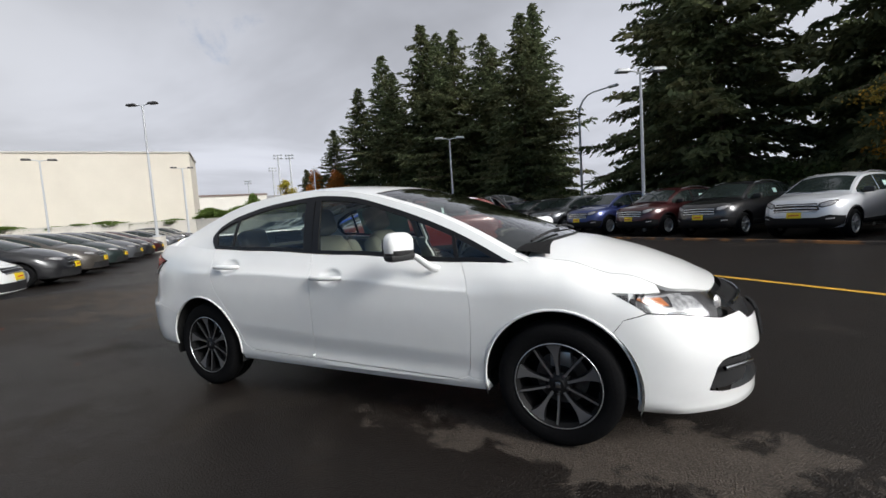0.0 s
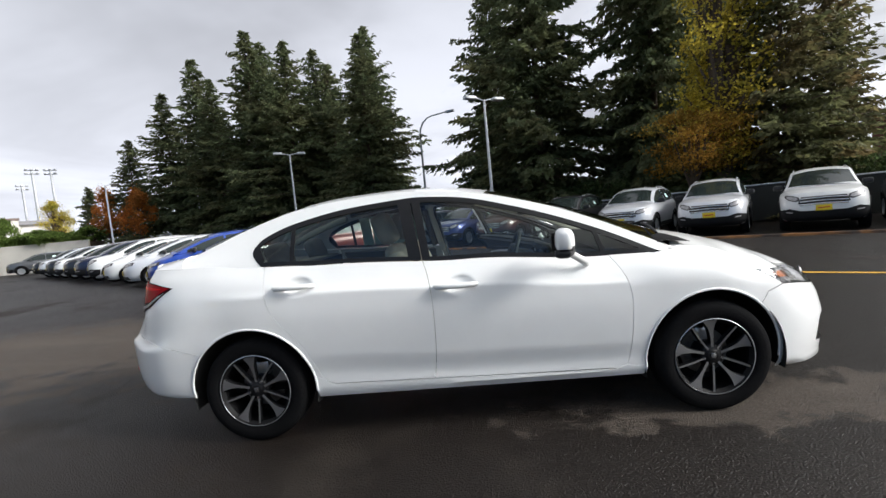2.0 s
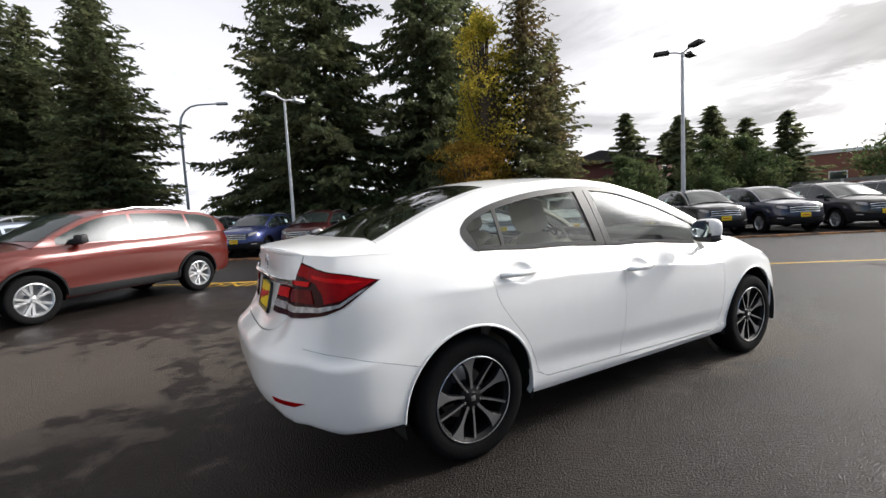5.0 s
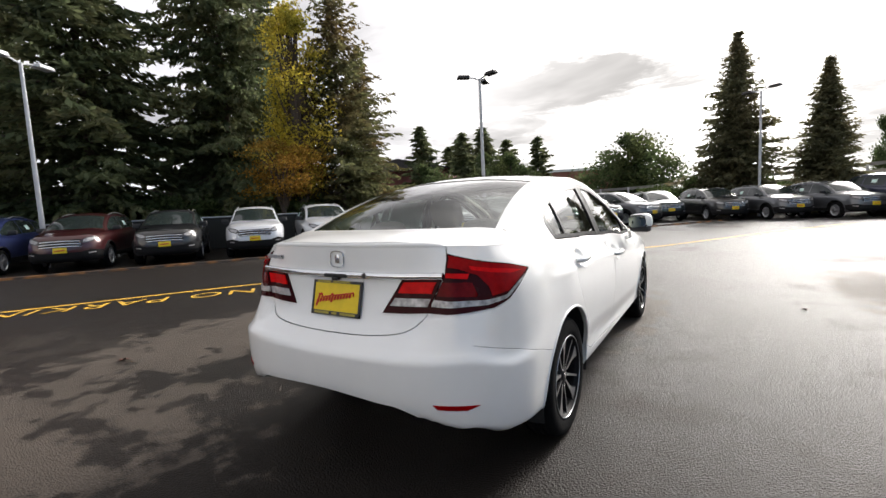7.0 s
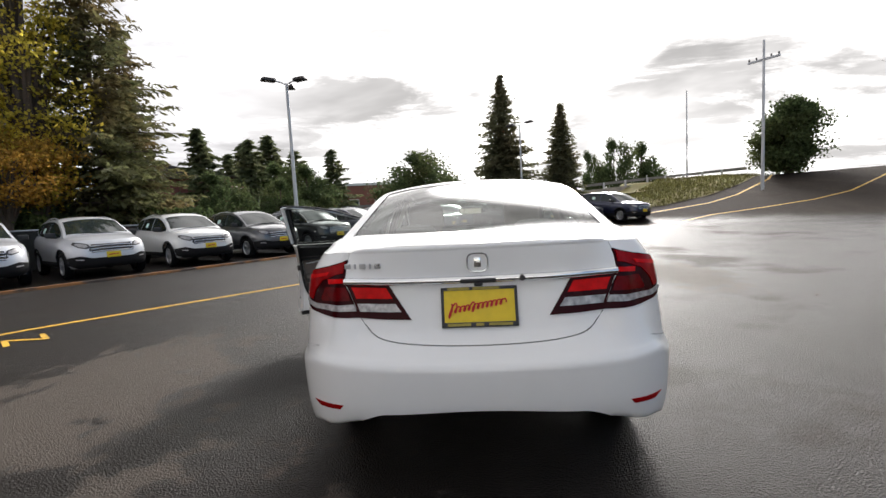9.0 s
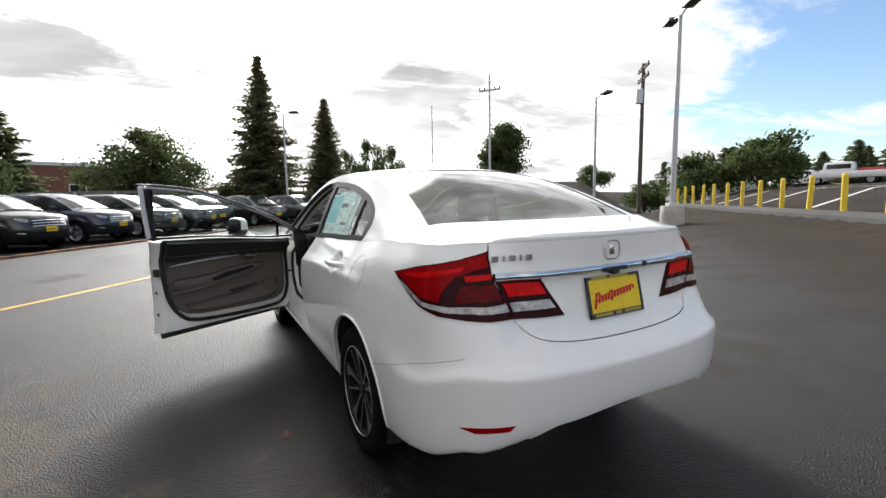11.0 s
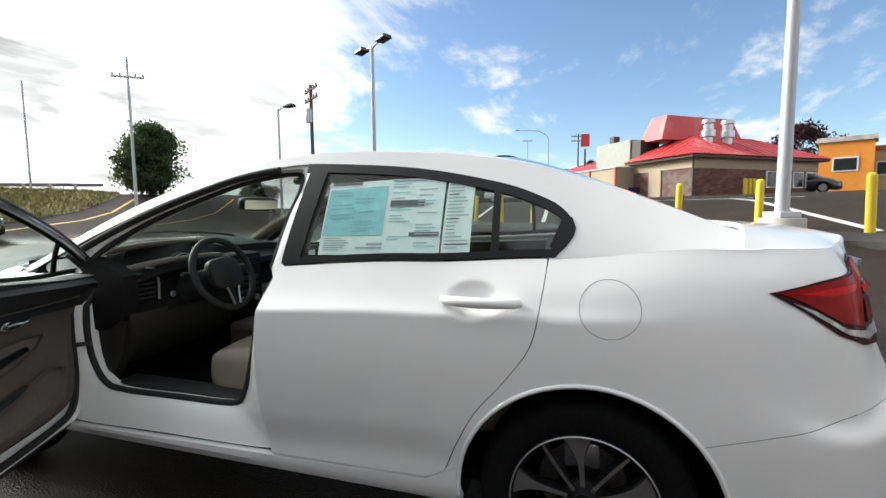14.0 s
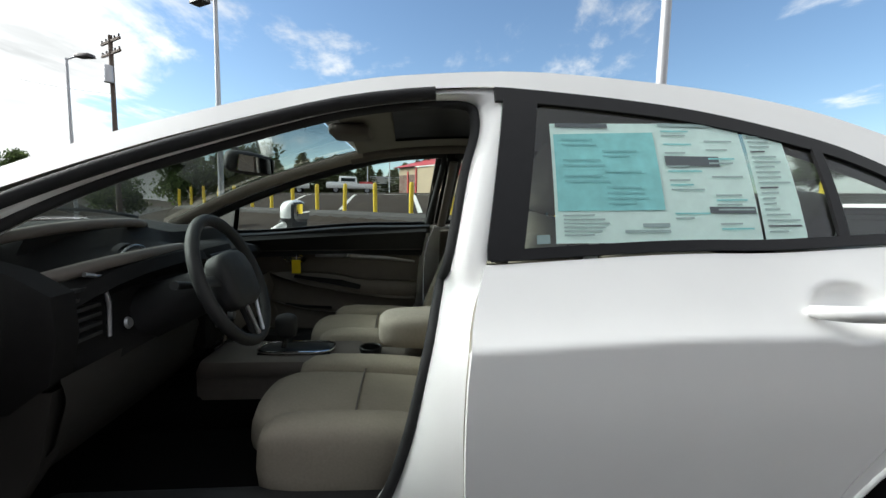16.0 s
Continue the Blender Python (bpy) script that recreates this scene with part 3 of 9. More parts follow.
def wheel_parts(parent, m, side, radius=0.318, rim=0.213, width=0.205, seg=64, style="split", spin=0.0):
    """A wheel with tyre, rim, spokes, hub and brake disc. It lies flat with its face up (+z) before m turns it upright."""
    h = width / 2
    prof = [(rim - 0.012, -h * 0.75), (rim + 0.012, -h * 0.98), (radius * 0.86, -h), (radius * 0.965, -h * 0.86), (radius * 0.99, -h * 0.68), (radius, -h * 0.5)]
    for g in (-0.42, 0.0, 0.42):
        prof += [(radius, h * (g - 0.07)), (radius - 0.008, h * (g - 0.05)), (radius - 0.008, h * (g + 0.05)), (radius, h * (g + 0.07))]
    prof += [(radius, h * 0.5), (radius * 0.99, h * 0.68), (radius * 0.965, h * 0.86), (radius * 0.93, h * 0.955), (radius * 0.86, h), (rim + 0.03, h * 0.99), (rim + 0.012, h * 0.93), (rim - 0.012, h * 0.75)]
    wheel = part("wheel", lathe(prof[:], seg), MAT["tyre"], parent, "black tyre on an alloy wheel", 40)
    wheel.matrix_basis = m @ pose(0, 0, 0, 0, 0, spin)
    wheel.name = "wheel"
    barrel = lathe([(rim + 0.010, h * 0.93), (rim + 0.002, h * 0.95), (rim - 0.004, h * 0.86), (rim - 0.016, h * 0.72), (rim - 0.022, h * 0.1), (rim - 0.02, -h * 0.8), (0.06, -h * 0.82), (0.0, -h * 0.82)], seg)
    part("rim", barrel, MAT["well"] if style == "split" else MAT["silver"], wheel, "", 30)
    if seg > 40:
        part("rim_lip", lathe([(rim + 0.0055, h * 0.950), (rim + 0.004, h * 0.968), (rim + 0.0015, h * 0.968), (rim + 0.0005, h * 0.945)], seg), MAT["silver"], wheel, "", 60)
        part("brake_disc", lathe([(0.065, -0.03), (0.135, -0.03), (0.135, -0.045), (0.065, -0.045)], 40, close=True), MAT["disc"], wheel, "", 30)
        part("brake_caliper", box_bm(0.06, 0.145, -0.055, 0.055, -0.05, -0.005, 0.012), MAT["silver"], wheel, "", 40)

    def blade(r0, r1, w0, w1, a, bend, z0, z1, thick, flare=1.3):
        """A spoke from the hub to the rim: widths at both ends, swept by bend degrees."""
        bm = bmesh.new()
        rows = []
        n = 8
        for k in range(n + 1):
            t = k / n
            r, w, z = r0 + (r1 - r0) * t, w0 + (w1 - w0) * t ** flare, z0 + (z1 - z0) * t
            ang = radians(a + bend * t)
            c, s = math.cos(ang), math.sin(ang)
            row = []
            for q, dz in ((-0.5, -thick), (-0.5, -0.004), (-0.42, 0), (0.42, 0), (0.5, -0.004), (0.5, -thick)):
                row.append(bm.verts.new((r * c - q * w * s, r * s + q * w * c, z + dz)))
            rows.append(row)
        for A, B in zip(rows, rows[1:]):
            for j in range(5):
                f = bm.faces.new((A[j], A[j + 1], B[j + 1], B[j]))
                f.material_index = 1 if j == 2 else 0
        bm.faces.new(rows[0][::-1])
        bm.faces.new(rows[-1])
        bmesh.ops.recalc_face_normals(bm, faces=bm.faces)
        return bm

    mats = [MAT["alloy_dark"], MAT["machined"]] if style == "split" else [MAT["silver"], MAT["silver"]]
    zf = h * 0.70
    if style == "split":
        for k in range(5):
            a = 72 * k
            part("spoke", blade(0.048, rim - 0.006, 0.017, 0.100, a, 4, zf, h * 0.84, 0.034, 3.6), mats, wheel, "", 30)
            part("narrow_spoke", blade(0.048, rim - 0.008, 0.013, 0.013, a + 36, -3, zf, h * 0.84, 0.034), mats, wheel, "", 30)
    else:
        for k in range(5):
            part("spoke", join(blade(0.04, rim - 0.006, 0.030, 0.045, 72 * k + 9, 4, zf, h * 0.8, 0.03), blade(0.04, rim - 0.006, 0.030, 0.045, 72 * k - 9, -4, zf, h * 0.8, 0.03)), mats, wheel, "", 30)
    hub = part("hub", lathe([(0.0, zf + 0.006), (0.028, zf + 0.006), (0.032, zf + 0.002), (0.060, zf - 0.004), (0.072, zf - 0.02), (0.074, -0.03)], 30), MAT["alloy_dark"] if style == "split" else MAT["silver"], wheel, "", 40)
    if seg > 40:
        for k in range(5):
            a = radians(72 * k + 36)
            part("lug_nut", lathe([(0, 0.004), (0.008, 0.003), (0.0095, -0.02)], 6, pose(0.050 * math.cos(a), 0.050 * math.sin(a), zf)), MAT["chrome"], wheel, "", 30)
        # a plain raised badge
        badge = box_bm(-0.014, 0.014, -0.013, 0.013, 0, 0.003, 0.001)
        part("badge", badge, MAT["chrome"], wheel, "", 30, xf=pose(0, 0, zf + 0.006))
    return wheel

# ---- the white saloon ----
PLAN = [(-2.294, 0), (-2.291, 0.16), (-2.282, 0.34), (-2.256, 0.50), (-2.205, 0.627), (-2.11, 0.740), (-1.98, 0.822), (-1.80, 0.866), (-1.40, 0.876), (-0.90, 0.876), (0, 0.878), (0.80, 0.876), (1.35, 0.866), (1.62, 0.842), (1.82, 0.792), (1.978, 0.708), (2.100, 0.600), (2.185, 0.466), (2.238, 0.325), (2.270, 0.16), (2.280, 0)]
STATIONS = [
    ((-2.30, 0), [(0.40, 0.115), (0.425, 0.03), (0.50, 0.004), (0.632, -0.004), (0.662, 0.026), (0.79, 0.135), (0.96, 0.164), (1.105, 0.158)]),
    ((-2.262, 0.50), [(0.385, 0.11), (0.41, 0.02), (0.50, -0.006), (0.645, -0.012), (0.675, 0.018), (0.79, 0.115), (0.96, 0.148), (1.105, 0.158)]),
    ((-2.15, 0.70), [(0.34, 0.085), (0.37, 0.008), (0.48, -0.010), (0.648, -0.016), (0.678, 0.010), (0.84, 0.075), (0.98, 0.110), (1.09, 0.170)]),
    ((-1.98, 0.822), [(0.29, 0.06), (0.325, 0.015), (0.45, -0.006), (0.60, -0.012), (0.64, 0.008), (0.87, 0.036), (1.00, 0.064), (1.085, 0.116)]),
    (-1.65, [(0.27, 0.055), (0.31, 0.03), (0.44, 0.012), (0.60, 0.002), (0.76, 0.010), (0.89, 0.020), (0.99, 0.046), (1.083, 0.088)]),
    (-1.25, [(0.245, 0.055), (0.295, 0.035), (0.40, 0.026), (0.56, 0.002), (0.74, -0.004), (0.885, 0.002), (0.96, 0.026), (1.05, 0.075)]),
    (-0.80, [(0.24, 0.055), (0.29, 0.030), (0.375, 0.044), (0.52, 0.010), (0.72, -0.004), (0.875, 0.0), (0.93, 0.022), (1.03, 0.072)]),
    (0.0, [(0.24, 0.055), (0.285, 0.030), (0.345, 0.050), (0.48, 0.014), (0.70, -0.003), (0.845, 0.0), (0.895, 0.020), (0.99, 0.070)]),
    (0.80, [(0.24, 0.055), (0.28, 0.030), (0.335, 0.044), (0.46, 0.012), (0.66, -0.003), (0.79, 0.0), (0.85, 0.022), (0.935, 0.078)]),
    (1.10, [(0.24, 0.055), (0.28, 0.030), (0.36, 0.026), (0.46, 0.012), (0.64, 0.0), (0.77, 0.0), (0.85, 0.022), (0.930, 0.104)]),
    (1.24, [(0.235, 0.052), (0.275, 0.029), (0.36, 0.022), (0.46, 0.010), (0.63, 0.0), (0.765, 0.002), (0.855, 0.030), (0.950, 0.142)]),
    (1.35, [(0.23, 0.05), (0.27, 0.028), (0.36, 0.018), (0.46, 0.008), (0.62, 0.0), (0.76, 0.004), (0.85, 0.036), (0.933, 0.168)]),
    (1.65, [(0.215, 0.05), (0.255, 0.025), (0.34, 0.012), (0.45, 0.004), (0.60, 0.0), (0.70, 0.008), (0.79, 0.052), (0.856, 0.176)]),
    ((1.97, 0.705), [(0.175, 0.09), (0.205, 0.025), (0.25, 0.022), (0.30, 0.010), (0.45, 0.0), (0.60, 0.030), (0.70, 0.080), (0.768, 0.166)]),
    ((2.165, 0.46), [(0.165, 0.13), (0.195, 0.02), (0.235, 0.020), (0.30, 0.012), (0.44, 0.0), (0.57, 0.020), (0.67, 0.075), (0.735, 0.170)]),
    ((2.256, 0), [(0.165, 0.13), (0.195, 0.02), (0.235, 0.020), (0.30, 0.012), (0.44, 0.0), (0.57, 0.016), (0.67, 0.065), (0.735, 0.160)]),
]
# the shoulders lean in towards the windows
for k, (at, row) in enumerate(STATIONS):
    if not isinstance(at, tuple) and -1.7 < at < 1.0:
        w = 0.5 if at < -1.5 else 1.0
        STATIONS[k] = (at, row[:5] + [(z, d + w * g) for (z, d), g in zip(row[5:], (0.014, 0.024, 0.034))])
# a crease runs along the doors at the height of the handles
for k, (at, row) in enumerate(STATIONS):
    f, z = spline(row), row[5][0]
    if not isinstance(at, tuple) and -1.3 < at < 0.9:
        low = [(zz, d * (0.68 if j in (2, 3) else 1)) for j, (zz, d) in enumerate(row[:5])]
        STATIONS[k] = (at, low + [(z - 0.022, 0.0035), (z, 0.0060), (z + 0.014, 0.0170)] + row[6:])
    else:
        STATIONS[k] = (at, row[:5] + [(z - 0.022, f(z - 0.022)), row[5], (z + 0.014, f(z + 0.014))] + row[6:])
BELT = [(-1.75, 1.085), (1.10, 0.915)]
RAIL = [(-1.90, 0.728, 1.096), (-1.75, 0.694, 1.130), (-1.60, 0.665, 1.192), (-1.34, 0.628, 1.292), (-1.06, 0.608, 1.370), (-0.76, 0.600, 1.410), (-0.40, 0.600, 1.426), (-0.10, 0.606, 1.404), (0.14, 0.618, 1.358), (0.33, 0.637, 1.305), (0.52, 0.650, 1.245), (0.71, 0.668, 1.170), (0.88, 0.695, 1.090), (1.08, 0.735, 0.985), (1.22, 0.770, 0.915)]
CROWN = [(-1.80, 1.142), (-1.72, 1.172), (-1.50, 1.275), (-1.30, 1.356), (-1.05, 1.430), (-0.80, 1.460), (-0.42, 1.470), (0.0, 1.440), (0.20, 1.405), (0.50, 1.318), (0.80, 1.214), (1.10, 1.105), (1.32, 1.022)]
HOODZ = [(1.0, 1.040), (1.20, 1.030), (1.39, 1.005), (1.65, 0.935), (1.90, 0.838), (2.02, 0.775), (2.10, 0.735)]
DECKZ = [(-2.145, 1.107), (-2.09, 1.126), (-2.0, 1.139), (-1.92, 1.144), (-1.80, 1.150), (-1.70, 1.172)]
BODY = Body(PLAN, STATIONS, BELT, RAIL, CROWN, HOODZ, DECKZ)
FWX, RWX, HUBZ = 1.335, -1.335, 0.318
FA = arch(FWX, HUBZ, 0.378, 0.388, 0.235, 0.24)      # from the front foot over to the rear foot
RA = arch(RWX, HUBZ, 0.382, 0.380, 0.245, 0.30)
B_GAP = smooth_line([(-0.245, 0.315), (-0.222, 0.50), (-0.216, 0.72), (-0.228, 0.88), (-0.262, 1.001)])
F_GAP = smooth_line([(0.815, 0.934), (0.868, 0.84), (0.896, 0.72), (0.893, 0.56), (0.876, 0.40), (0.855, 0.325), (0.79, 0.295)])
R_GAP = smooth_line([(-1.222, 1.047), (-1.206, 0.93), (-1.178, 0.80), (-1.10, 0.685), (-1.01, 0.575), (-0.945, 0.45), (-0.905, 0.36), (-0.84, 0.328)])
WIN_TOP = smooth_line([(-1.300, 1.140), (-1.289, 1.172), (-1.255, 1.206), (-1.20, 1.237), (-1.06, 1.288), (-0.76, 1.348), (-0.40, 1.378), (-0.22, 1.378), (0.04, 1.345), (0.33, 1.262), (0.52, 1.197), (0.71, 1.122), (0.88, 1.045), (1.085, 0.938)])


def belt_line(x0, x1, dz=0.0, n=24):
    return [(x0 + (x1 - x0) * k / n, BODY.top_of(x0 + (x1 - x0) * k / n) + dz) for k in range(n + 1)]


def win_top(x):
    for a, b in zip(WIN_TOP, WIN_TOP[1:]):
        if a[0] <= x <= b[0]:
            return a[1] + (b[1] - a[1]) * (x - a[0]) / max(b[0] - a[0], 1e-6)
    return WIN_TOP[0][1] if x < WIN_TOP[0][0] else WIN_TOP[-1][1]


def top_line(x0, x1, dz=0.0, n=24):
    return [(x0 + (x1 - x0) * k / n, win_top(x0 + (x1 - x0) * k / n) + dz) for k in range(n + 1)]


def rail_line(x0, x1, dz=0.0, n=30):
    return [(x0 + (x1 - x0) * k / n, BODY.rail_z(x0 + (x1 - x0) * k / n) + dz) for k in range(n + 1)]


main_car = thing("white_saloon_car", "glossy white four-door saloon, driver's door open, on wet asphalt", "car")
HINGE = Vector((0.875, 0.845, 0))
SWING = Matrix.Translation(HINGE) @ Matrix.Rotation(radians(-61), 4, "Z") @ Matrix.Translation(-HINGE)


def sk(side, out=0.0):
    return lambda u, z: BODY.skirt(u, z, side, out)


def pressed(side, hx, hz):
    """The lower skin with an eye-shaped bowl pressed in behind the grip."""
    def f(u, z):
        r = max(0.0, 1 - ((u - hx) / 0.094) ** 2 - ((z - hz) / 0.056) ** 2)
        return BODY.skirt(u, z, side, -0.026 * r ** 1.35 * (1.6 - 0.6 * r))
    return f


def sd(side, out=0.0):
    return lambda x, z: BODY.side(x, z, side, out)


def body_shell():
    W = MAT["white"]
    gap = 0.0015
    rear_seam = [(-1.636, 0.560), (-1.80, 0.612), (-1.96, 0.655)]
    f_seam = [(1.602, 0.600), (1.650, 0.662), (1.755, 0.692)]
    ul = BODY.u_rear(0.655)
    uc = BODY.u_rear(0.55)
    shells = []
    for s in (1, -1):
        # sill under the doors
        sill = [(FA[-1][0], 0.24), (FA[-1][0] - 0.004, 0.30)] + [(0.90, 0.30), (0.855, 0.312), (0.79, 0.290)] + [(-0.245, 0.310), (-0.84, 0.323), (-0.905, 0.355)] + [p for p in RA if p[0] > RWX and p[1] < 0.40][::-1] + [(RA[0][0], 0.245)]
        shells.append(patch(inset(fine(sill), 0.0005), sk(s), 0.04, 0.03))
        shells.append(patch([(0.79, 0.292), (0.91, 0.302), (0.895, 0.37), (0.82, 0.37)], sk(s, -0.004), 0.02))
        # rear quarter from the back door to the bumper seam and the lamp
        q = [p for p in RA if p[1] > 0.36 or p[0] < RWX]
        q = [p for p in RA if p[0] > RWX and p[1] > 0.35 or p[0] <= RWX and p[1] > 0.56]
        quarter = q + rear_seam + [(BODY.u_rear(0.72), 0.70), (uc, 0.72), (uc, 0.80), (ul, 0.92), (ul, BODY.top_of(ul) - 0.0005)] + [(u, BODY.top_of(u) - 0.0005) for u in np.linspace(ul + 0.02, -1.2236, 40)] + R_GAP[1:-1]
        shells.append(patch(inset(quarter, 0.0010), sk(s), 0.02, 0.02, cell_b=0.014))
        # pillar behind the rear side window, and the band above the windows
        c_pillar = belt_line(-1.785, -1.240, -0.001, 16) + [(-1.245, 1.058), (-1.272, 1.084), (-1.294, 1.116)] + [p for p in WIN_TOP if p[0] < -1.2] + [(-1.195, 1.24)] + rail_line(-1.19, -1.785, 0.0, 16)
        shells.append(patch(c_pillar, sd(s), 0.03))
        band = top_line(-1.20, 1.09, 0.0, 60) + [(1.125, 0.928), (1.16, 0.912)] + rail_line(1.20, -1.20, 0.0, 60)
        shells.append(patch(band, sd(s), 0.03))
        # roof side, windscreen pillar and rear pillar on the top skin
        for x0, x1, inner in ((0.14, 1.20, lambda x: BODY.rail_y(x) - 0.045), (-1.785, -1.02, lambda x: BODY.rail_y(x) - 0.055)):
            xs = [x0 + (x1 - x0) * k / 24 for k in range(25)]
            shells.append(patch([(x, s * BODY.rail_y(x)) for x in xs] + [(x, s * inner(x)) for x in xs[::-1]], BODY.roof, 0.03))
    roof_outline = [(x, BODY.rail_y(x)) for x in np.linspace(-1.02, 0.14, 30)]
    front = [(0.14 + 0.055 * (1 - (y / 0.55) ** 2), y) for y in np.linspace(0.551, -0.551, 24)]
    back = [(-1.02 - 0.045 * (1 - (y / 0.52) ** 2), y) for y in np.linspace(-0.52, 0.52, 24)]
    shells.append(patch(roof_outline + front + [(x, -BODY.rail_y(x)) for x in np.linspace(0.14, -1.02, 30)] + back, BODY.roof, 0.04))
    part("body_shell", join(*shells), W, main_car, "", 32)
    # front wings
    for s in (1, -1):
        wing = [(F_GAP[k][0] + 0.0, F_GAP[k][1]) for k in range(len(F_GAP) - 2)] + [(0.90, 0.30), (FA[-1][0] - 0.004, 0.30)] + [p for p in FA[::-1][2:] if p[0] < 1.595] + f_seam + [(1.696, 0.733), (1.605, 0.784), (1.80, 0.771), (1.86, 0.766)] + [(u, BODY.top_of(u)) for u in np.linspace(1.86, 0.83, 34)]
        part("front_wing", patch(inset(wing, gap), sk(s), 0.03, 0.02), W, main_car, "", 32)
    # bonnet
    yv = 0.997
    hood = [(x, yv) for x in np.linspace(1.114, 2.02, 30)] + [(2.045, 0.9), (2.062, 0.7), (2.072, 0.4), (2.076, 0.0)]
    hood = hood + [(a, -b) for a, b in hood[::-1][1:]] + [(1.143 + 0.165 * (1 - (v * 0.757 / 0.69) ** 2), v) for v in np.linspace(-yv, yv, 20)[1:-1]]
    part("bonnet", patch(fine(hood, True, 0.05), BODY.hood, 0.04, 0.02, cell_b=0.06), W, main_car, "", 32)
    # boot lid: rear face and deck
    lid_edge = smooth_line([(0.582, 0.86), (0.538, 0.808), (0.485, 0.764), (0.415, 0.737), (0.30, 0.721), (0.15, 0.711), (0.0, 0.708)], 0.02)
    half = [(0.652, BODY.top_of(ul) - 0.001), (0.652, 0.93)] + lid_edge
    rear_face = half + [(-a, b) for a, b in half[::-1][1:]]
    lid = patch(inset(fine(rear_face), gap), BODY.rear, 0.03, 0.02)
    deck = [(x, 0.9995) for x in np.linspace(-1.74, -2.06, 12)] + [(-2.10, 0.9), (-2.124, 0.6), (-2.136, 0.0)]
    deck = deck + [(a, -b) for a, b in deck[::-1][1:]] + [(-1.76 - 0.03 * (1 - v * v), v) for v in np.linspace(-0.9995, 0.9995, 20)[1:-1]]
    lid2 = patch(fine(deck, True, 0.05), BODY.deck, 0.035, 0.015, cell_b=0.06)
    lip_pts = [BODY.rear(y, BODY.top_of(BODY.u_rear(abs(y)))) + Vector((0.012, 0, -0.006)) for y in np.linspace(-0.645, 0.645, 40)]
    lip = tube(lip_pts, [0.0125 * min(1, (0.652 - abs(y)) / 0.05 + 0.35) for y in np.linspace(-0.645, 0.645, 40)], 14)
    boot = part("boot_lid", join(lid, lid2, lip), W, main_car, "", 60)
    # rear bumper
    bump = [(BODY.u_rear(0), 0.705)]
    seam = [(-1.636, 0.5597), (-1.80, 0.6117), (-1.96, 0.6547), (BODY.u_rear(0.72), 0.6997), (BODY.u_rear(0.55), 0.80)]
    yz = [(y, z - 0.002) for y, z in lid_edge]
    low = [(u, max(BODY.profile(u)[1], 0.30) + 0.062 * (1 - min(max((abs(BODY.at(u)[0][1]) - 0.40) / 0.15, 0), 1) ** 1.5)) for u in np.linspace(BODY.u0, -1.70, 90)]
    halves = []
    for s in (1, -1):
        poly = seam[:-1] + [(BODY.u_rear(y), z) for y, z in yz] + low + [p for p in RA if p[0] < RWX and p[1] < 0.555][::-1]
        bm = patch([(BODY.u0 if u < BODY.u0 + 0.006 else u, z) for u, z in inset(poly, 0.0003)], sk(s), 0.02, 0.0, cell_b=0.016)
        halves.append(bm)
    bm = join(*halves)
    bmesh.ops.remove_doubles(bm, verts=bm.verts, dist=0.001)
    part("rear_bumper", bm, W, main_car, "", 75)
    halves = []
    # dark diffuser between the bumper's feet
    part("rear_diffuser", patch([(-0.46, 0.412), (0.46, 0.412), (0.50, 0.43), (0.41, 0.475), (-0.41, 0.475), (-0.50, 0.43)], lambda y, z: BODY.rear(y, max(z, 0.43)) + Vector((0.16, 0, z - max(z, 0.43))), 0.05), MAT["under"], main_car, "", 40)
    # front bumper, its dark lower mouth and grille
    for s in (1, -1):
        poly = f_seam[:2] + [(1.755, 0.690), (1.915, 0.671), (2.155, 0.636), (2.23, 0.64), (BODY.u_front(0.45), 0.640), (BODY.u_front(0.40), 0.60), (BODY.u_front(0.0), 0.575), (BODY.u_front(0.0), 0.43), (BODY.u_front(0.38), 0.455), (2.150, 0.462), (2.105, 0.452), (2.075, 0.425), (2.035, 0.318), (2.11, 0.303), (BODY.u_front(0.40), 0.285), (BODY.u_front(0.0), 0.262)] + [(u, BODY.profile(u)[1]) for u in np.linspace(BODY.u1, 1.715, 30)] + [p for p in FA if p[0] > 1.61]
        halves.append(patch([(BODY.u1 if u > BODY.u1 - 0.006 else u, z) for u, z in inset(poly, 0.0012)], sk(s), 0.03, 0.0))
        fog = [(BODY.u_front(0.36), 0.46), (2.150, 0.466), (2.100, 0.456), (2.069, 0.427), (2.027, 0.312), (2.11, 0.296), (BODY.u_front(0.36), 0.275)]
        part("fog_lamp_recess", patch(fine(fog), sk(s, -0.045), 0.03), MAT["plastic"], main_car, "", 30)
        fl = [BODY.front(s * y, z, -0.012) for y, z in ((0.40, 0.385), (0.52, 0.40), (0.63, 0.405))]
        part("fog_lamp_trim", tube(fl, 0.011, 8), MAT["chrome"], main_car, "", 60)
    bm = join(*halves)
    bmesh.ops.remove_doubles(bm, verts=bm.verts, dist=0.001)
    part("front_bumper", bm, W, main_car, "", 60)
    part("lower_grille", patch([(-0.38, 0.262), (0.38, 0.262), (0.38, 0.43), (-0.38, 0.43)], lambda y, z: BODY.front(y, z, -0.045), 0.04), MAT["plastic"], main_car, "", 30)
    part("upper_grille", patch(fine([(-0.46, 0.665), (-0.40, 0.59), (0, 0.57), (0.40, 0.59), (0.46, 0.665), (0.40, 0.715), (0.0, 0.725), (-0.40, 0.715)]), lambda y, z: BODY.front(y, z, -0.030), 0.03), MAT["trim"], main_car, "gloss black grille with a chrome bar", 30)
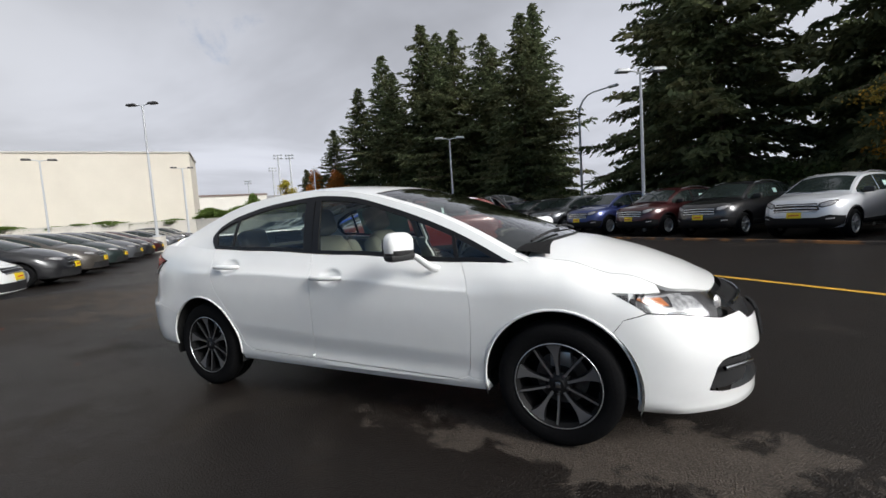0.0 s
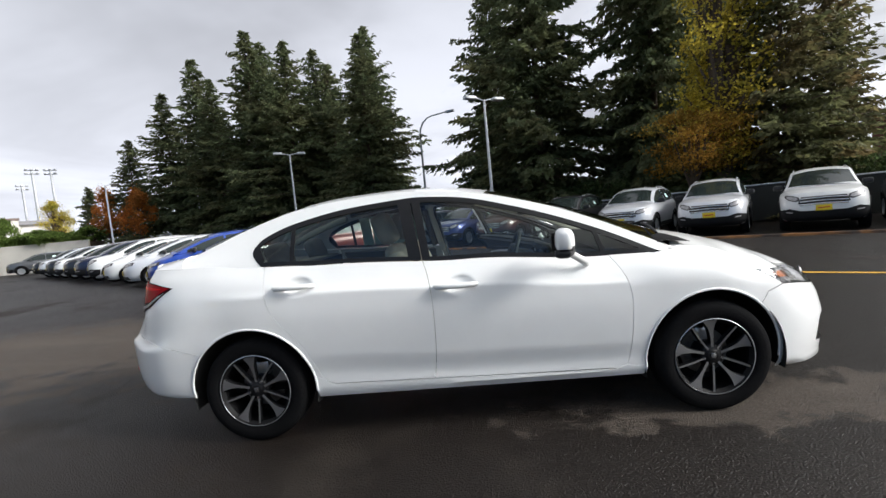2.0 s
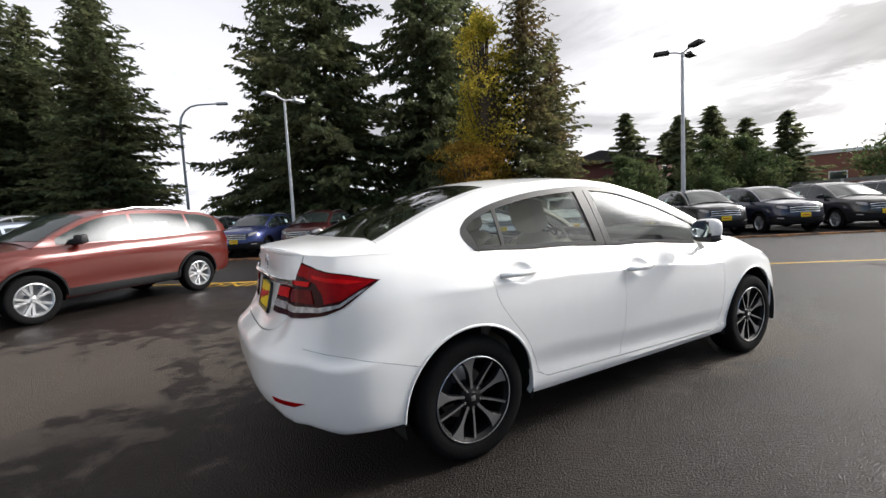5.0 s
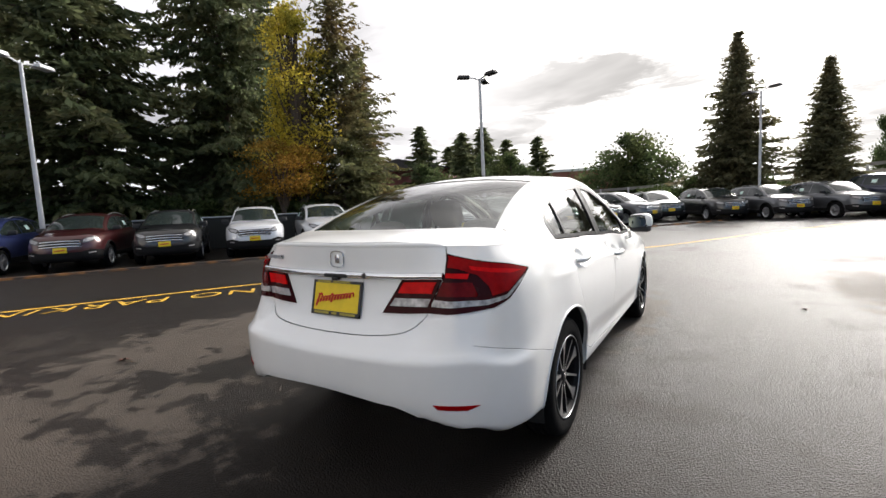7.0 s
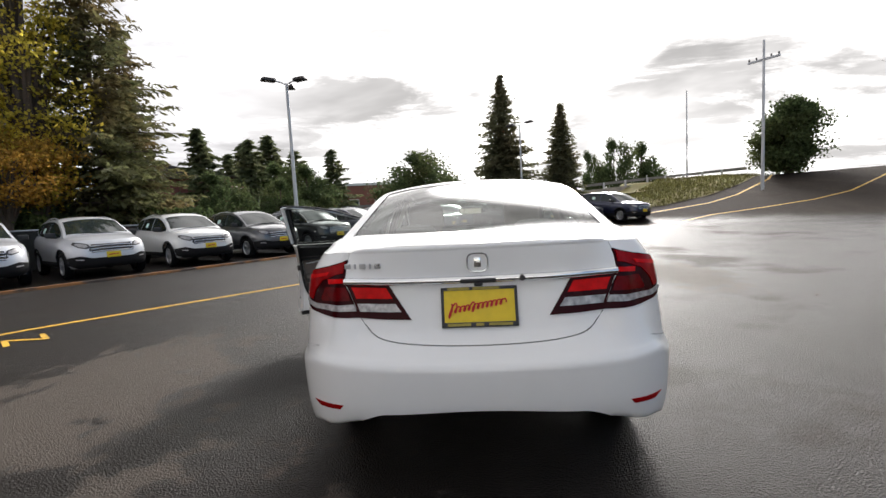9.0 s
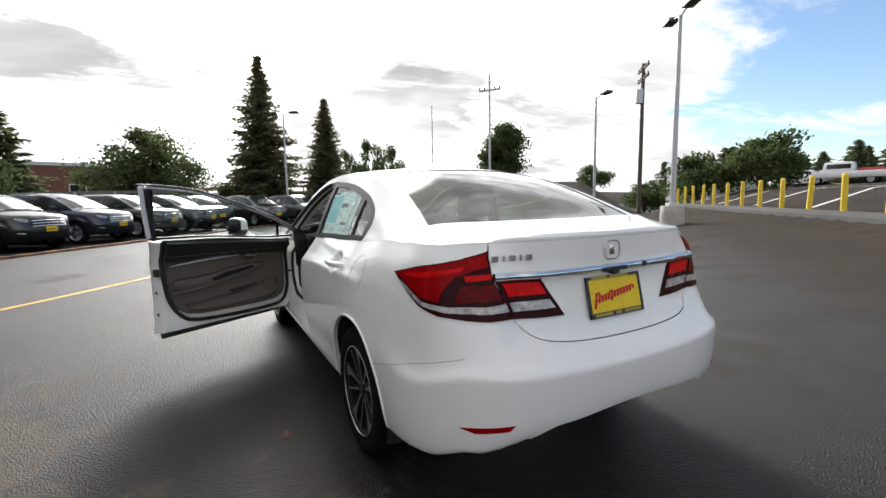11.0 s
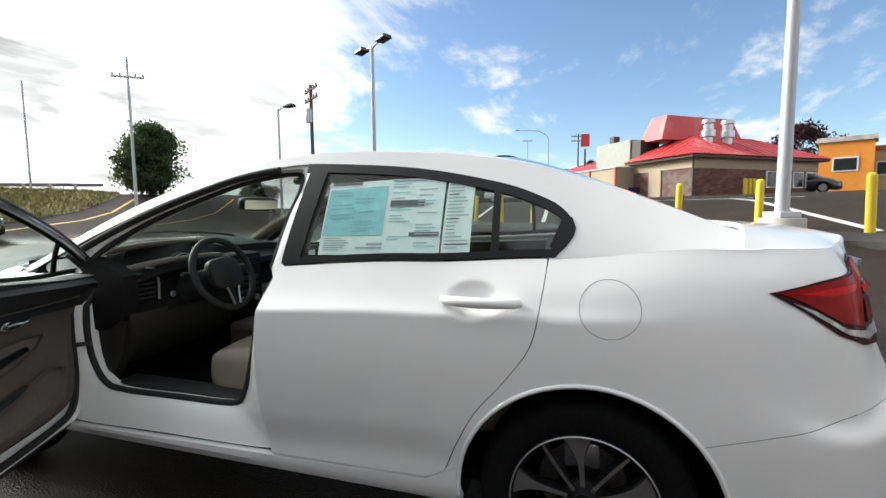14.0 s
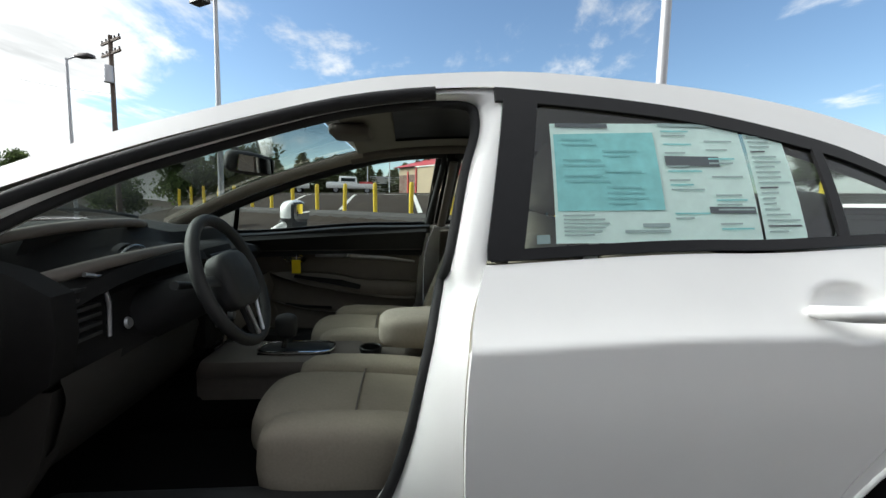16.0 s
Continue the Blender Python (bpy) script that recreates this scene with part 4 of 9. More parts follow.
    part("grille_bar", tube([BODY.front(y, 0.668 + 0.012 * math.cos(y * 3), -0.014) for y in np.linspace(-0.43, 0.43, 24)], 0.010, 8), MAT["chrome"], main_car, "", 60)
    part("front_plate", patch([(-0.16, 0.46), (0.16, 0.46), (0.16, 0.60), (-0.16, 0.60)], lambda y, z: BODY.front(y, z, 0.02), 0.04, 0.012), MAT["plastic"], main_car, "", 30)
    # rolled edges of the wheel arches
    for s in (1, -1):
        for ends in (FA, RA):
            part("arch_lip", tube([sk(s, -0.001)(u, z) for u, z in ends if z > 0.27], 0.0075, 8), MAT["white"], main_car, "", 60)
    # underbody, wheel wells
    part("underbody", box_bm(-1.40, 1.80, -0.62, 0.62, 0.20, 0.27, 0.02), MAT["under"], main_car, "")
    for cx in (FWX, RWX):
        for s in (1, -1):
            rows = []
            for y in (0.845, 0.80, 0.48):
                r = 0.395 if y < 0.83 else 0.386
                rows.append([(cx + r * math.cos(a), s * y, HUBZ + r * 1.02 * math.sin(a)) for a in np.linspace(-0.25, math.pi + 0.25, 30)])
            rows.append([(cx, s * 0.48, HUBZ)] * 30)
            part("wheel_well", loft(rows), MAT["under"], main_car, "", 40)
    return boot


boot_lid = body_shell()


def glass_and_trim():
    T = MAT["trim"]
    for s in (1, -1):
        open_door = s == 1
        # dark frame of the rear door: along the top, the belt, the pillar and the quarter bar
        rear_frame = []
        rear_frame.append(patch(top_line(-1.297, -0.30, -0.032, 50) + top_line(-0.30, -1.297, 0.001, 50), sd(s, 0.002), 0.03, 0.008))
        rear_frame.append(patch(belt_line(-1.245, -0.275, 0.004, 30) + belt_line(-0.275, -1.262, 0.026, 30), sd(s, 0.003), 0.03, 0.008))
        rear_frame.append(patch([(-1.245, 1.056), (-1.273, 1.083), (-1.296, 1.116), (-1.302, 1.140), (-1.291, 1.172), (-1.262, 1.172), (-1.225, 1.085)], sd(s, 0.002), 0.03, 0.008))
        rear_frame.append(patch([(-0.395, win_top(-0.395) - 0.03), (-0.318, win_top(-0.318) - 0.03), (-0.268, 1.03), (-0.268, 1.008), (-0.340, 1.010)], sd(s, 0.004), 0.03, 0.008))
        rear_frame.append(patch([(-1.066, 1.06), (-1.042, 1.06), (-1.040, 1.268), (-1.064, 1.262)], sd(s, 0.003), 0.03, 0.008))
        rd = [(p[0] - 0.0, p[1]) for p in B_GAP] + [(x, BODY.top_of(x) - 0.001) for x in np.linspace(-0.28, -1.2205, 30)] + R_GAP[1:] + [(-0.30, 0.317)]
        door = part("rear_door", patch(inset(rd, 0.0016), pressed(s, -1.005, 0.920), 0.012, 0.02, cell_b=0.009), MAT["white"], main_car, "", 60)
        part("window_frame", join(*rear_frame), T, door, "black window frame", 32)
        pane = top_line(-1.042, -0.315, -0.028, 30) + [(-0.280, 1.018)] + belt_line(-0.29, -1.045, 0.02, 24)
        part("window_pane", patch(pane, sd(s, -0.006), 0.05), MAT["glass"], door, "", 60)
        qpane = [(-1.288, 1.128), (-1.28, 1.150)] + top_line(-1.27, -1.062, -0.028, 10) + [(-1.062, 1.05), (-1.25, 1.062)]
        part("quarter_pane", patch(qpane, sd(s, -0.006), 0.05), MAT["glass"], door, "", 60)
        # front door
        xf = SWING if open_door else None
        fd = [(p[0], p[1]) for p in B_GAP[::-1]] + [(0.70, 0.297)] + F_GAP[::-1] + [(x, BODY.top_of(x) - 0.001) for x in np.linspace(0.79, -0.24, 30)]
        bm = patch(inset(fd, 0.0016), pressed(s, -0.055, 0.852), 0.012, 0.02, cell_b=0.009)
        if open_door:
            # the door's rim and inner sheet
            loop = [BODY.skirt(u, z, s) for u, z in inset(fine(fd, True, 0.05), 0.004)]
            inner = [BODY.skirt(u, z, s) + Vector((0, -0.115 * s, 0)) for u, z in inset(fine(fd, True, 0.05), 0.022)]
            rim = loft([loop, [a.lerp(b, 0.5) + Vector((0, 0.0, 0)) for a, b in zip(loop, inner)], inner], closed=True)
            bmesh.ops.recalc_face_normals(rim, faces=rim.faces)
            sheet = patch(inset(fine(fd, True, 0.05), 0.022), lambda u, z: BODY.skirt(u, z, s) + Vector((0, -0.115 * s, 0)), 0.04)
            bm = join(bm, rim, sheet)
        door = part("front_door", bm, MAT["white"], main_car, "driver's door swung wide open" if open_door else "", 60, xf=xf)
        fr = [patch(top_line(-0.36, 1.08, -0.030, 50) + top_line(1.08, -0.36, 0.001, 50), sd(s, 0.002), 0.03, 0.008)]
        fr.append(patch([(p[0], p[1] + 0.004) for p in belt_line(-0.262, 1.03, 0, 30)] + belt_line(1.02, -0.262, 0.024, 30), sd(s, 0.003), 0.03, 0.008))
        fr.append(patch([(-0.31, win_top(-0.31) - 0.03), (-0.26, win_top(-0.26) - 0.03), (-0.215, 1.02), (-0.215, 1.002), (-0.262, 1.006)], sd(s, 0.004), 0.03, 0.008))
        fr.append(patch([(0.775, 0.955), (0.80, 0.955), (0.760, 1.098), (0.738, 1.106)], sd(s, 0.004), 0.03, 0.008))
        part("window_frame", join(*fr), T, door, "black window frame", 32, xf=xf)
        # the frame's inner side, with its rubber
        inner_line = [BODY.side(x, z, s, -0.022) for x, z in [(-0.228, 1.0), (-0.265, 1.16), (-0.30, 1.32)] + top_line(-0.30, 0.98, -0.016, 30)]
        part("inner_frame", tube(inner_line, 0.0165, 8), MAT["rubber"], door, "", 60, xf=xf)
        pane = top_line(-0.27, 0.755, -0.028, 30) + [(0.79, 0.965)] + belt_line(0.78, -0.225, 0.02, 24)
        part("window_pane", patch(pane, sd(s, -0.006), 0.05), MAT["glass"], door, "", 60, xf=xf)
        sail = [(0.80, 0.955)] + belt_line(0.81, 1.03, 0.02, 6) + top_line(1.03, 0.765, -0.022, 8)
        part("quarter_pane", patch(sail, sd(s, 0.0), 0.03), MAT["glass"], door, "", 60, xf=xf)
        # grips: a bar over the bowl that is pressed into the door
        for host, hx, hz, tr in ((door, -0.075, 0.850, xf), (None, -1.025, 0.918, None)):
            host = host or [o for o in main_car.children if o.name.startswith("rear_door")][-1]
            line = [BODY.skirt(hx + d, hz + 0.004 - 0.014 * (d > 9), s, o) for d, o in ((0.118, 0.004), (0.108, 0.020), (0.06, 0.034), (0.0, 0.038), (-0.06, 0.034), (-0.108, 0.022), (-0.120, 0.004))]
            part("door_handle", tube(line, [0.011, 0.0145, 0.0165, 0.017, 0.0165, 0.0155, 0.012], 10), MAT["white"], host, "white grip", 60, xf=tr)
        # outside mirror
        c = Vector((0.528, s * 0.948, 1.050))
        turned = Matrix.Translation(c) @ Matrix.Rotation(radians(8 if open_door else 20) * s, 4, "Z") @ Matrix.Translation(-c)
        mxf = xf @ turned if open_door else turned
        sh = bmesh.new()
        bmesh.ops.create_uvsphere(sh, u_segments=24, v_segments=14, radius=1)
        for v in sh.verts:
            p = v.co.copy()
            q = Vector((math.copysign(abs(p.x) ** 0.75, p.x), math.copysign(abs(p.y) ** 0.6, p.y), math.copysign(abs(p.z) ** 0.7, p.z)))
            if q.x < 0:
                q.x *= 0.80
            v.co = c + Vector((q.x * 0.060 + 0.01 * q.y * s, q.y * 0.096, q.z * 0.073 + 0.004 * q.y * s))
        shell = sh
        for f in shell.faces:
            p = f.calc_center_median()
            f.material_index = 1 if p.x < c.x - 0.034 or p.z < c.z - 0.030 else 0
        mirror = part("wing_mirror", shell, [MAT["white"], MAT["plastic"]], door, "white mirror housing", 60, xf=mxf)
        part("mirror_skirt", box_bm(c.x - 0.043, c.x + 0.052, c.y - 0.086, c.y + 0.086, c.z - 0.086, c.z - 0.030, 0.026), MAT["plastic"], mirror, "", 40, xf=mxf)
        part("mirror_foot", tube([c + Vector((0.02, -0.05 * s, -0.055)), c + Vector((0.05, -0.10 * s, -0.075)), Vector((0.665, s * 0.845, 0.915)), Vector((0.68, s * 0.80, 0.90))], [0.020, 0.020, 0.022, 0.024], 10, flat=0.7), MAT["white"], mirror, "", 60, xf=xf)
        rim_g = [c + Vector((-0.0505, 0.078 * math.copysign(abs(math.cos(a)) ** 0.6, math.cos(a)), 0.050 * math.copysign(abs(math.sin(a)) ** 0.7, math.sin(a)))) for a in np.linspace(0, 2 * math.pi, 33)[:-1]]
        gb = bmesh.new()
        gb.faces.new([gb.verts.new(p) for p in rim_g])
        part("mirror_glass", gb, MAT["mirror"], mirror, "", xf=mxf)
    # windscreen, rear window, their dark borders
    ws = [(x, BODY.rail_y(x) - 0.047) for x in np.linspace(1.115, 0.142, 24)] + [(0.142 + 0.055 * (1 - (y / 0.55) ** 2), y) for y in np.linspace(0.547, -0.547, 20)] + [(x, -BODY.rail_y(x) + 0.047) for x in np.linspace(0.142, 1.115, 24)] + [(1.125 + 0.165 * (1 - (y / 0.69) ** 2), y) for y in np.linspace(-0.68, 0.68, 24)]
    part("windscreen", patch(ws, lambda x, y: BODY.roof(x, y) - Vector((0, 0, 0.004)), 0.05), MAT["windscreen"], main_car, "", 60)
    bl = [(x, BODY.rail_y(x) - 0.055) for x in np.linspace(-1.03, -1.72, 24)] + [(-1.735 - 0.035 * (1 - (y / 0.62) ** 2), y) for y in np.linspace(0.62, -0.62, 20)] + [(x, -BODY.rail_y(x) + 0.055) for x in np.linspace(-1.72, -1.03, 24)] + [(-1.022 - 0.045 * (1 - (y / 0.52) ** 2), y) for y in np.linspace(-0.52, 0.52, 20)]
    part("rear_window", patch(bl, lambda x, y: BODY.roof(x, y) - Vector((0, 0, 0.004)), 0.05), MAT["backlight"], main_car, "", 60)
    # cowl below the windscreen with two wipers
    a = [Vector((1.125 + 0.165 * (1 - (y / 0.69) ** 2), y, 0)) for y in np.linspace(-0.68, 0.68, 30)]
    top = [BODY.roof(p.x - 0.01, p.y) - Vector((0, 0, 0.012)) for p in a]
    low = []
    for p in a:
        x = p.x + 0.045
        y, z = BODY.edge(x)
        low.append(BODY.hood(x, max(-1, min(1, p.y / y))) - Vector((0, 0, 0.016)))
    part("cowl", loft([top, low]), MAT["plastic"], main_car, "", 60)
    for y0, y1 in ((0.42, -0.12), (-0.18, -0.58)):
        pts = [BODY.roof(1.18 + 0.06 * (1 - ((y0 + (y1 - y0) * t) / 0.69) ** 2) - 0.03 * t, y0 + (y1 - y0) * t) + Vector((0, 0, 0.018)) for t in np.linspace(0, 1, 8)]
        part("wiper", tube(pts, 0.008, 6), MAT["plastic"], main_car, "")


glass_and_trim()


def lights_and_badges():
    # tail lamps: a big corner unit and a smaller one on the lid, with bands of dark, red, bright and clear
    for s in (1, -1):
        ut, y2u = -1.790, BODY.u_rear
        outer = [(ut, 0.974), (-1.93, 1.005), (y2u(0.76), 1.031), (y2u(0.655), 1.060), (y2u(0.645), 1.0), (y2u(0.630), 0.957), (y2u(0.589), 0.886), (y2u(0.548), 0.818), (y2u(0.64), 0.818), (y2u(0.72), 0.823), (y2u(0.79), 0.838), (-1.97, 0.868), (-1.87, 0.930)]
        lamp = part("tail_lamp", patch(fine(outer), sk(s), 0.025, 0.012, 0.005), MAT["red_dark"], main_car, "red tail lamp with a clear lower band", 40)
        red = [(ut - 0.02, 0.974), (-1.93, 0.999), (y2u(0.76), 1.025), (y2u(0.662), 1.050), (y2u(0.653), 1.004), (y2u(0.70), 0.996), (y2u(0.760), 0.970), (y2u(0.785), 0.925), (y2u(0.79), 0.886), (-1.975, 0.900), (-1.90, 0.938), (-1.845, 0.962)]
        part("red_lens", patch(fine(red), sk(s), 0.02, 0.004, 0.009), MAT["red"], lamp, "", 40)
        # a reflection along the upper red lens, laid on as a brighter red streak
        streak = [(-1.86, 0.972), (-1.95, 0.985), (y2u(0.74), 1.006), (y2u(0.745), 0.990), (-1.95, 0.966)]
        part("bright_lens", patch(fine(streak), sk(s), 0.02, 0.003, 0.011), MAT["red_bright"], lamp, "", 40)
        hook = [(y2u(0.735), 0.976), (y2u(0.648), 0.982), (y2u(0.640), 0.964), (y2u(0.728), 0.956)]
        part("bright_lens", patch(fine(hook), sk(s), 0.02, 0.003, 0.010), MAT["red_bright"], lamp, "", 40)
        low_red = [(y2u(0.742), 0.942), (y2u(0.628), 0.946), (y2u(0.598), 0.890), (y2u(0.755), 0.884)]
        part("low_lens", patch(fine(low_red), sk(s), 0.02, 0.003, 0.009), MAT["red_deep"], lamp, "", 40)
        clear = [(-1.845, 0.950), (-1.90, 0.930), (-1.985, 0.885), (y2u(0.77), 0.870), (y2u(0.66), 0.870), (y2u(0.583), 0.874), (y2u(0.566), 0.846), (y2u(0.66), 0.844), (y2u(0.775), 0.850), (-1.985, 0.872), (-1.89, 0.924)]
        part("clear_lens", patch(fine(clear), sk(s), 0.02, 0.004, 0.009), MAT["clear"], lamp, "", 40)
        inner = [(s * y, z) for y, z in ((0.626, 0.957), (0.398, 0.951), (0.293, 0.807), (0.42, 0.811), (0.545, 0.817))]
        li = part("lid_tail_lamp", patch(fine(inner), BODY.rear, 0.03, 0.010, 0.007), MAT["red_dark"], boot_lid, "red tail lamp on the lid", 40)
        part("bright_lens", patch(fine([(s * y, z) for y, z in ((0.600, 0.946), (0.412, 0.942), (0.380, 0.895), (0.572, 0.898))]), BODY.rear, 0.03, 0.003, 0.011), MAT["red_bright"], li, "", 40)
        part("clear_lens", patch(fine([(s * y, z) for y, z in ((0.565, 0.876), (0.366, 0.874), (0.340, 0.840), (0.545, 0.843))]), BODY.rear, 0.03, 0.003, 0.011), MAT["clear"], li, "", 40)
        # reflectors low in the rear bumper
        ref = [(s * y, z) for y, z in ((0.728, 0.468), (0.575, 0.478), (0.592, 0.459), (0.690, 0.451))]
        part("reflector", patch(fine(ref), BODY.rear, 0.03, 0.006, 0.004), MAT["red"], main_car, "", 40)
        # head lamps
        hl = [(1.605, 0.785), (1.80, 0.773), (2.016, 0.755), (2.286, 0.733), (2.214, 0.705), (2.155, 0.637), (1.915, 0.672), (1.757, 0.692), (1.696, 0.734)]
        base = part("headlamp", patch(fine(hl), sk(s, -0.018), 0.025), MAT["smoke"], main_car, "clear headlamp with an amber corner", 40)
        part("lens_cover", patch(fine(hl), sk(s), 0.025, 0.010, 0.004), MAT["lamp_glass"], base, "", 60)
        part("amber_reflector", patch(fine([(1.70, 0.760), (1.84, 0.752), (1.885, 0.712), (1.78, 0.722)]), sk(s, -0.010), 0.025, 0.004), MAT["amber"], base, "", 40)
        part("chrome_reflector", patch(fine([(1.90, 0.752), (2.06, 0.735), (2.10, 0.655), (1.93, 0.680), (1.80, 0.700), (1.90, 0.705)]), sk(s, -0.010), 0.025, 0.004), MAT["clear"], base, "", 40)
        pc = BODY.front(s * 0.56, 0.695, -0.004)
        part("chrome_band", patch(fine([(1.66, 0.768), (2.0, 0.750), (2.0, 0.744), (1.70, 0.757)]), sk(s, -0.010), 0.025, 0.004), MAT["clear"], base, "", 40)
        part("projector", lathe([(0, 0.012), (0.02, 0.009), (0.030, 0), (0.036, -0.006)], 24, Matrix.Translation(pc) @ pose(0, 0, 0, 0, 90, 22 * s)), MAT["clear"], base, "", 60)
    # chrome bar over the plate, plate with its frame, badge, letters
    bar = [BODY.rear(y, 0.972 - 0.008 * math.cos(y * 2.4), 0.010) for y in np.linspace(-0.632, 0.632, 40)]
    bm = tube(bar, 0.016, 8, flat=1.0)
    part("chrome_bar", bm, MAT["chrome"], boot_lid, "chrome bar across the lid", 60)
    sx = BODY.rear(0, 0.960, 0.024).x
    part("boot_switch", box_bm(sx - 0.006, sx + 0.03, -0.075, 0.075, 0.951, 0.969, 0.006), MAT["plastic"], boot_lid, "", 50)
    part("boot_switch_knob", box_bm(sx - 0.012, sx + 0.02, -0.018, 0.018, 0.938, 0.954, 0.006), MAT["plastic"], boot_lid, "", 50)
    part("boot_lock", lathe([(0, 0.004), (0.011, 0.003), (0.014, -0.012)], 18, Matrix.Translation(BODY.rear(-0.185, 0.965, 0.026)) @ pose(0, 0, 0, 0, -90, 0)), MAT["dark_metal"], boot_lid, "", 40)
    tilt = pose(-2.158, 0, 0.852, 0, 13, 0)
    frame_bm = join(box_bm(-0.006, 0.004, -0.158, 0.158, 0.070, 0.083, 0.002), box_bm(-0.006, 0.004, -0.158, 0.158, -0.083, -0.062, 0.002), box_bm(-0.006, 0.004, -0.158, -0.146, -0.083, 0.083, 0.002), box_bm(-0.006, 0.004, 0.146, 0.158, -0.083, 0.083, 0.002))
    plate = part("dealer_plate", box_bm(-0.002, 0.002, -0.150, 0.150, -0.075, 0.075), MAT["yellow_plate"], boot_lid, "yellow card plate with red script in a dark frame", xf=tilt)
    part("plate_frame", frame_bm, MAT["dark_ink"], plate, "", 30, xf=tilt)
    # the script is one slanting pen line of loops
    pen = []
    for k in range(150):
        f, ph = k / 149, k * 0.52
        tall = 0.030 if f < 0.10 else (0.021 if 0.40 < f < 0.46 else 0.0115)
        up = tall * math.cos(ph)
        pen.append((-0.0045, 0.126 - 0.232 * f - 0.007 * math.sin(ph) - 0.35 * up, -0.014 + 0.034 * f + up))
    part("red_script", tube(pen, 0.0034, 6), MAT["red_ink"], plate, "", xf=tilt)
    for y, w, z in ((0.085, 0.048, -0.0715), (0.0, 0.016, -0.0715), (-0.085, 0.048, -0.0715), (0.085, 0.045, 0.0765), (-0.03, 0.055, 0.0765)):
        part("print_bar", box_bm(-0.0075, -0.005, y - w, y + w, z - 0.0055, z + 0.0055), MAT["dull_brass"], plate, "", xf=tilt)
    # badge: a plain block in a rounded frame
    ring = [(-0.0, 0.043 * math.copysign(abs(math.cos(a)) ** 0.6, math.cos(a)), 0.038 * math.copysign(abs(math.sin(a)) ** 0.6, math.sin(a))) for a in np.linspace(0, 2 * math.pi, 37)[:-1]]
    badge = join(tube(ring, 0.004, 6, True), box_bm(-0.002, 0.002, -0.014, 0.014, -0.020, 0.020, 0.001))
    part("badge", badge, MAT["chrome"], boot_lid, "chrome badge", 60, xf=pose(BODY.rear(0, 1.035, 0.003).x, 0, 1.035, 0, 1, 0))
    for k, w in enumerate((0.026, 0.008, 0.026, 0.008, 0.026)):
        y = 0.56 - 0.034 * k
        x = BODY.rear(y, 1.035).x
        part("letter_mark", box_bm(x - 0.005, x + 0.003, y - w / 2, y + w / 2, 1.025, 1.047, 0.002), MAT["silver"], boot_lid)
    # fuel flap on the driver's side
    ring = [BODY.skirt(-1.395 + 0.082 * math.cos(a), 0.916 + 0.080 * math.sin(a), 1, 0.0) for a in np.linspace(0, 2 * math.pi, 49)[:-1]]
    part("fuel_flap_joint", tube(ring, 0.0009, 5, True), mat("panel_joint", (0.20, 0.20, 0.20), rough=0.8, vary=0.1), main_car, "")


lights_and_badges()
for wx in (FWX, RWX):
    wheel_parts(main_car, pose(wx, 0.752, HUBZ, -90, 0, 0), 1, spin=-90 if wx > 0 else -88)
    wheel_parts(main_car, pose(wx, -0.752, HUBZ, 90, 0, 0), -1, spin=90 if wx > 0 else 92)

# ---- inside the white car ----


def cushion(x0, x1, y0, y1, z0, z1, r, m=None, puff=0.02):
    """A soft padded block with swollen faces."""
    bm = bmesh.new()
    bmesh.ops.create_cube(bm, size=1)
    bmesh.ops.subdivide_edges(bm, edges=bm.edges[:], cuts=5, use_grid_fill=True)
    for v in bm.verts:
        p = v.co * 2
        e = 5.0
        n = (abs(p.x) ** e + abs(p.y) ** e + abs(p.z) ** e) ** (1 / e)
        p = p / max(n, 1e-6) * max(abs(p.x), abs(p.y), abs(p.z))
        q = Vector((p.x * (x1 - x0) / 2, p.y * (y1 - y0) / 2, p.z * (z1 - z0) / 2))
        q += Vector((p.x, p.y, p.z)) * puff * (1 - abs(p.x) * 0.5) * (1 - abs(p.y) * 0.5)
        v.co = q + Vector(((x0 + x1) / 2, (y0 + y1) / 2, (z0 + z1) / 2))
    if m is not None:
        bm.transform(m)
    return bm


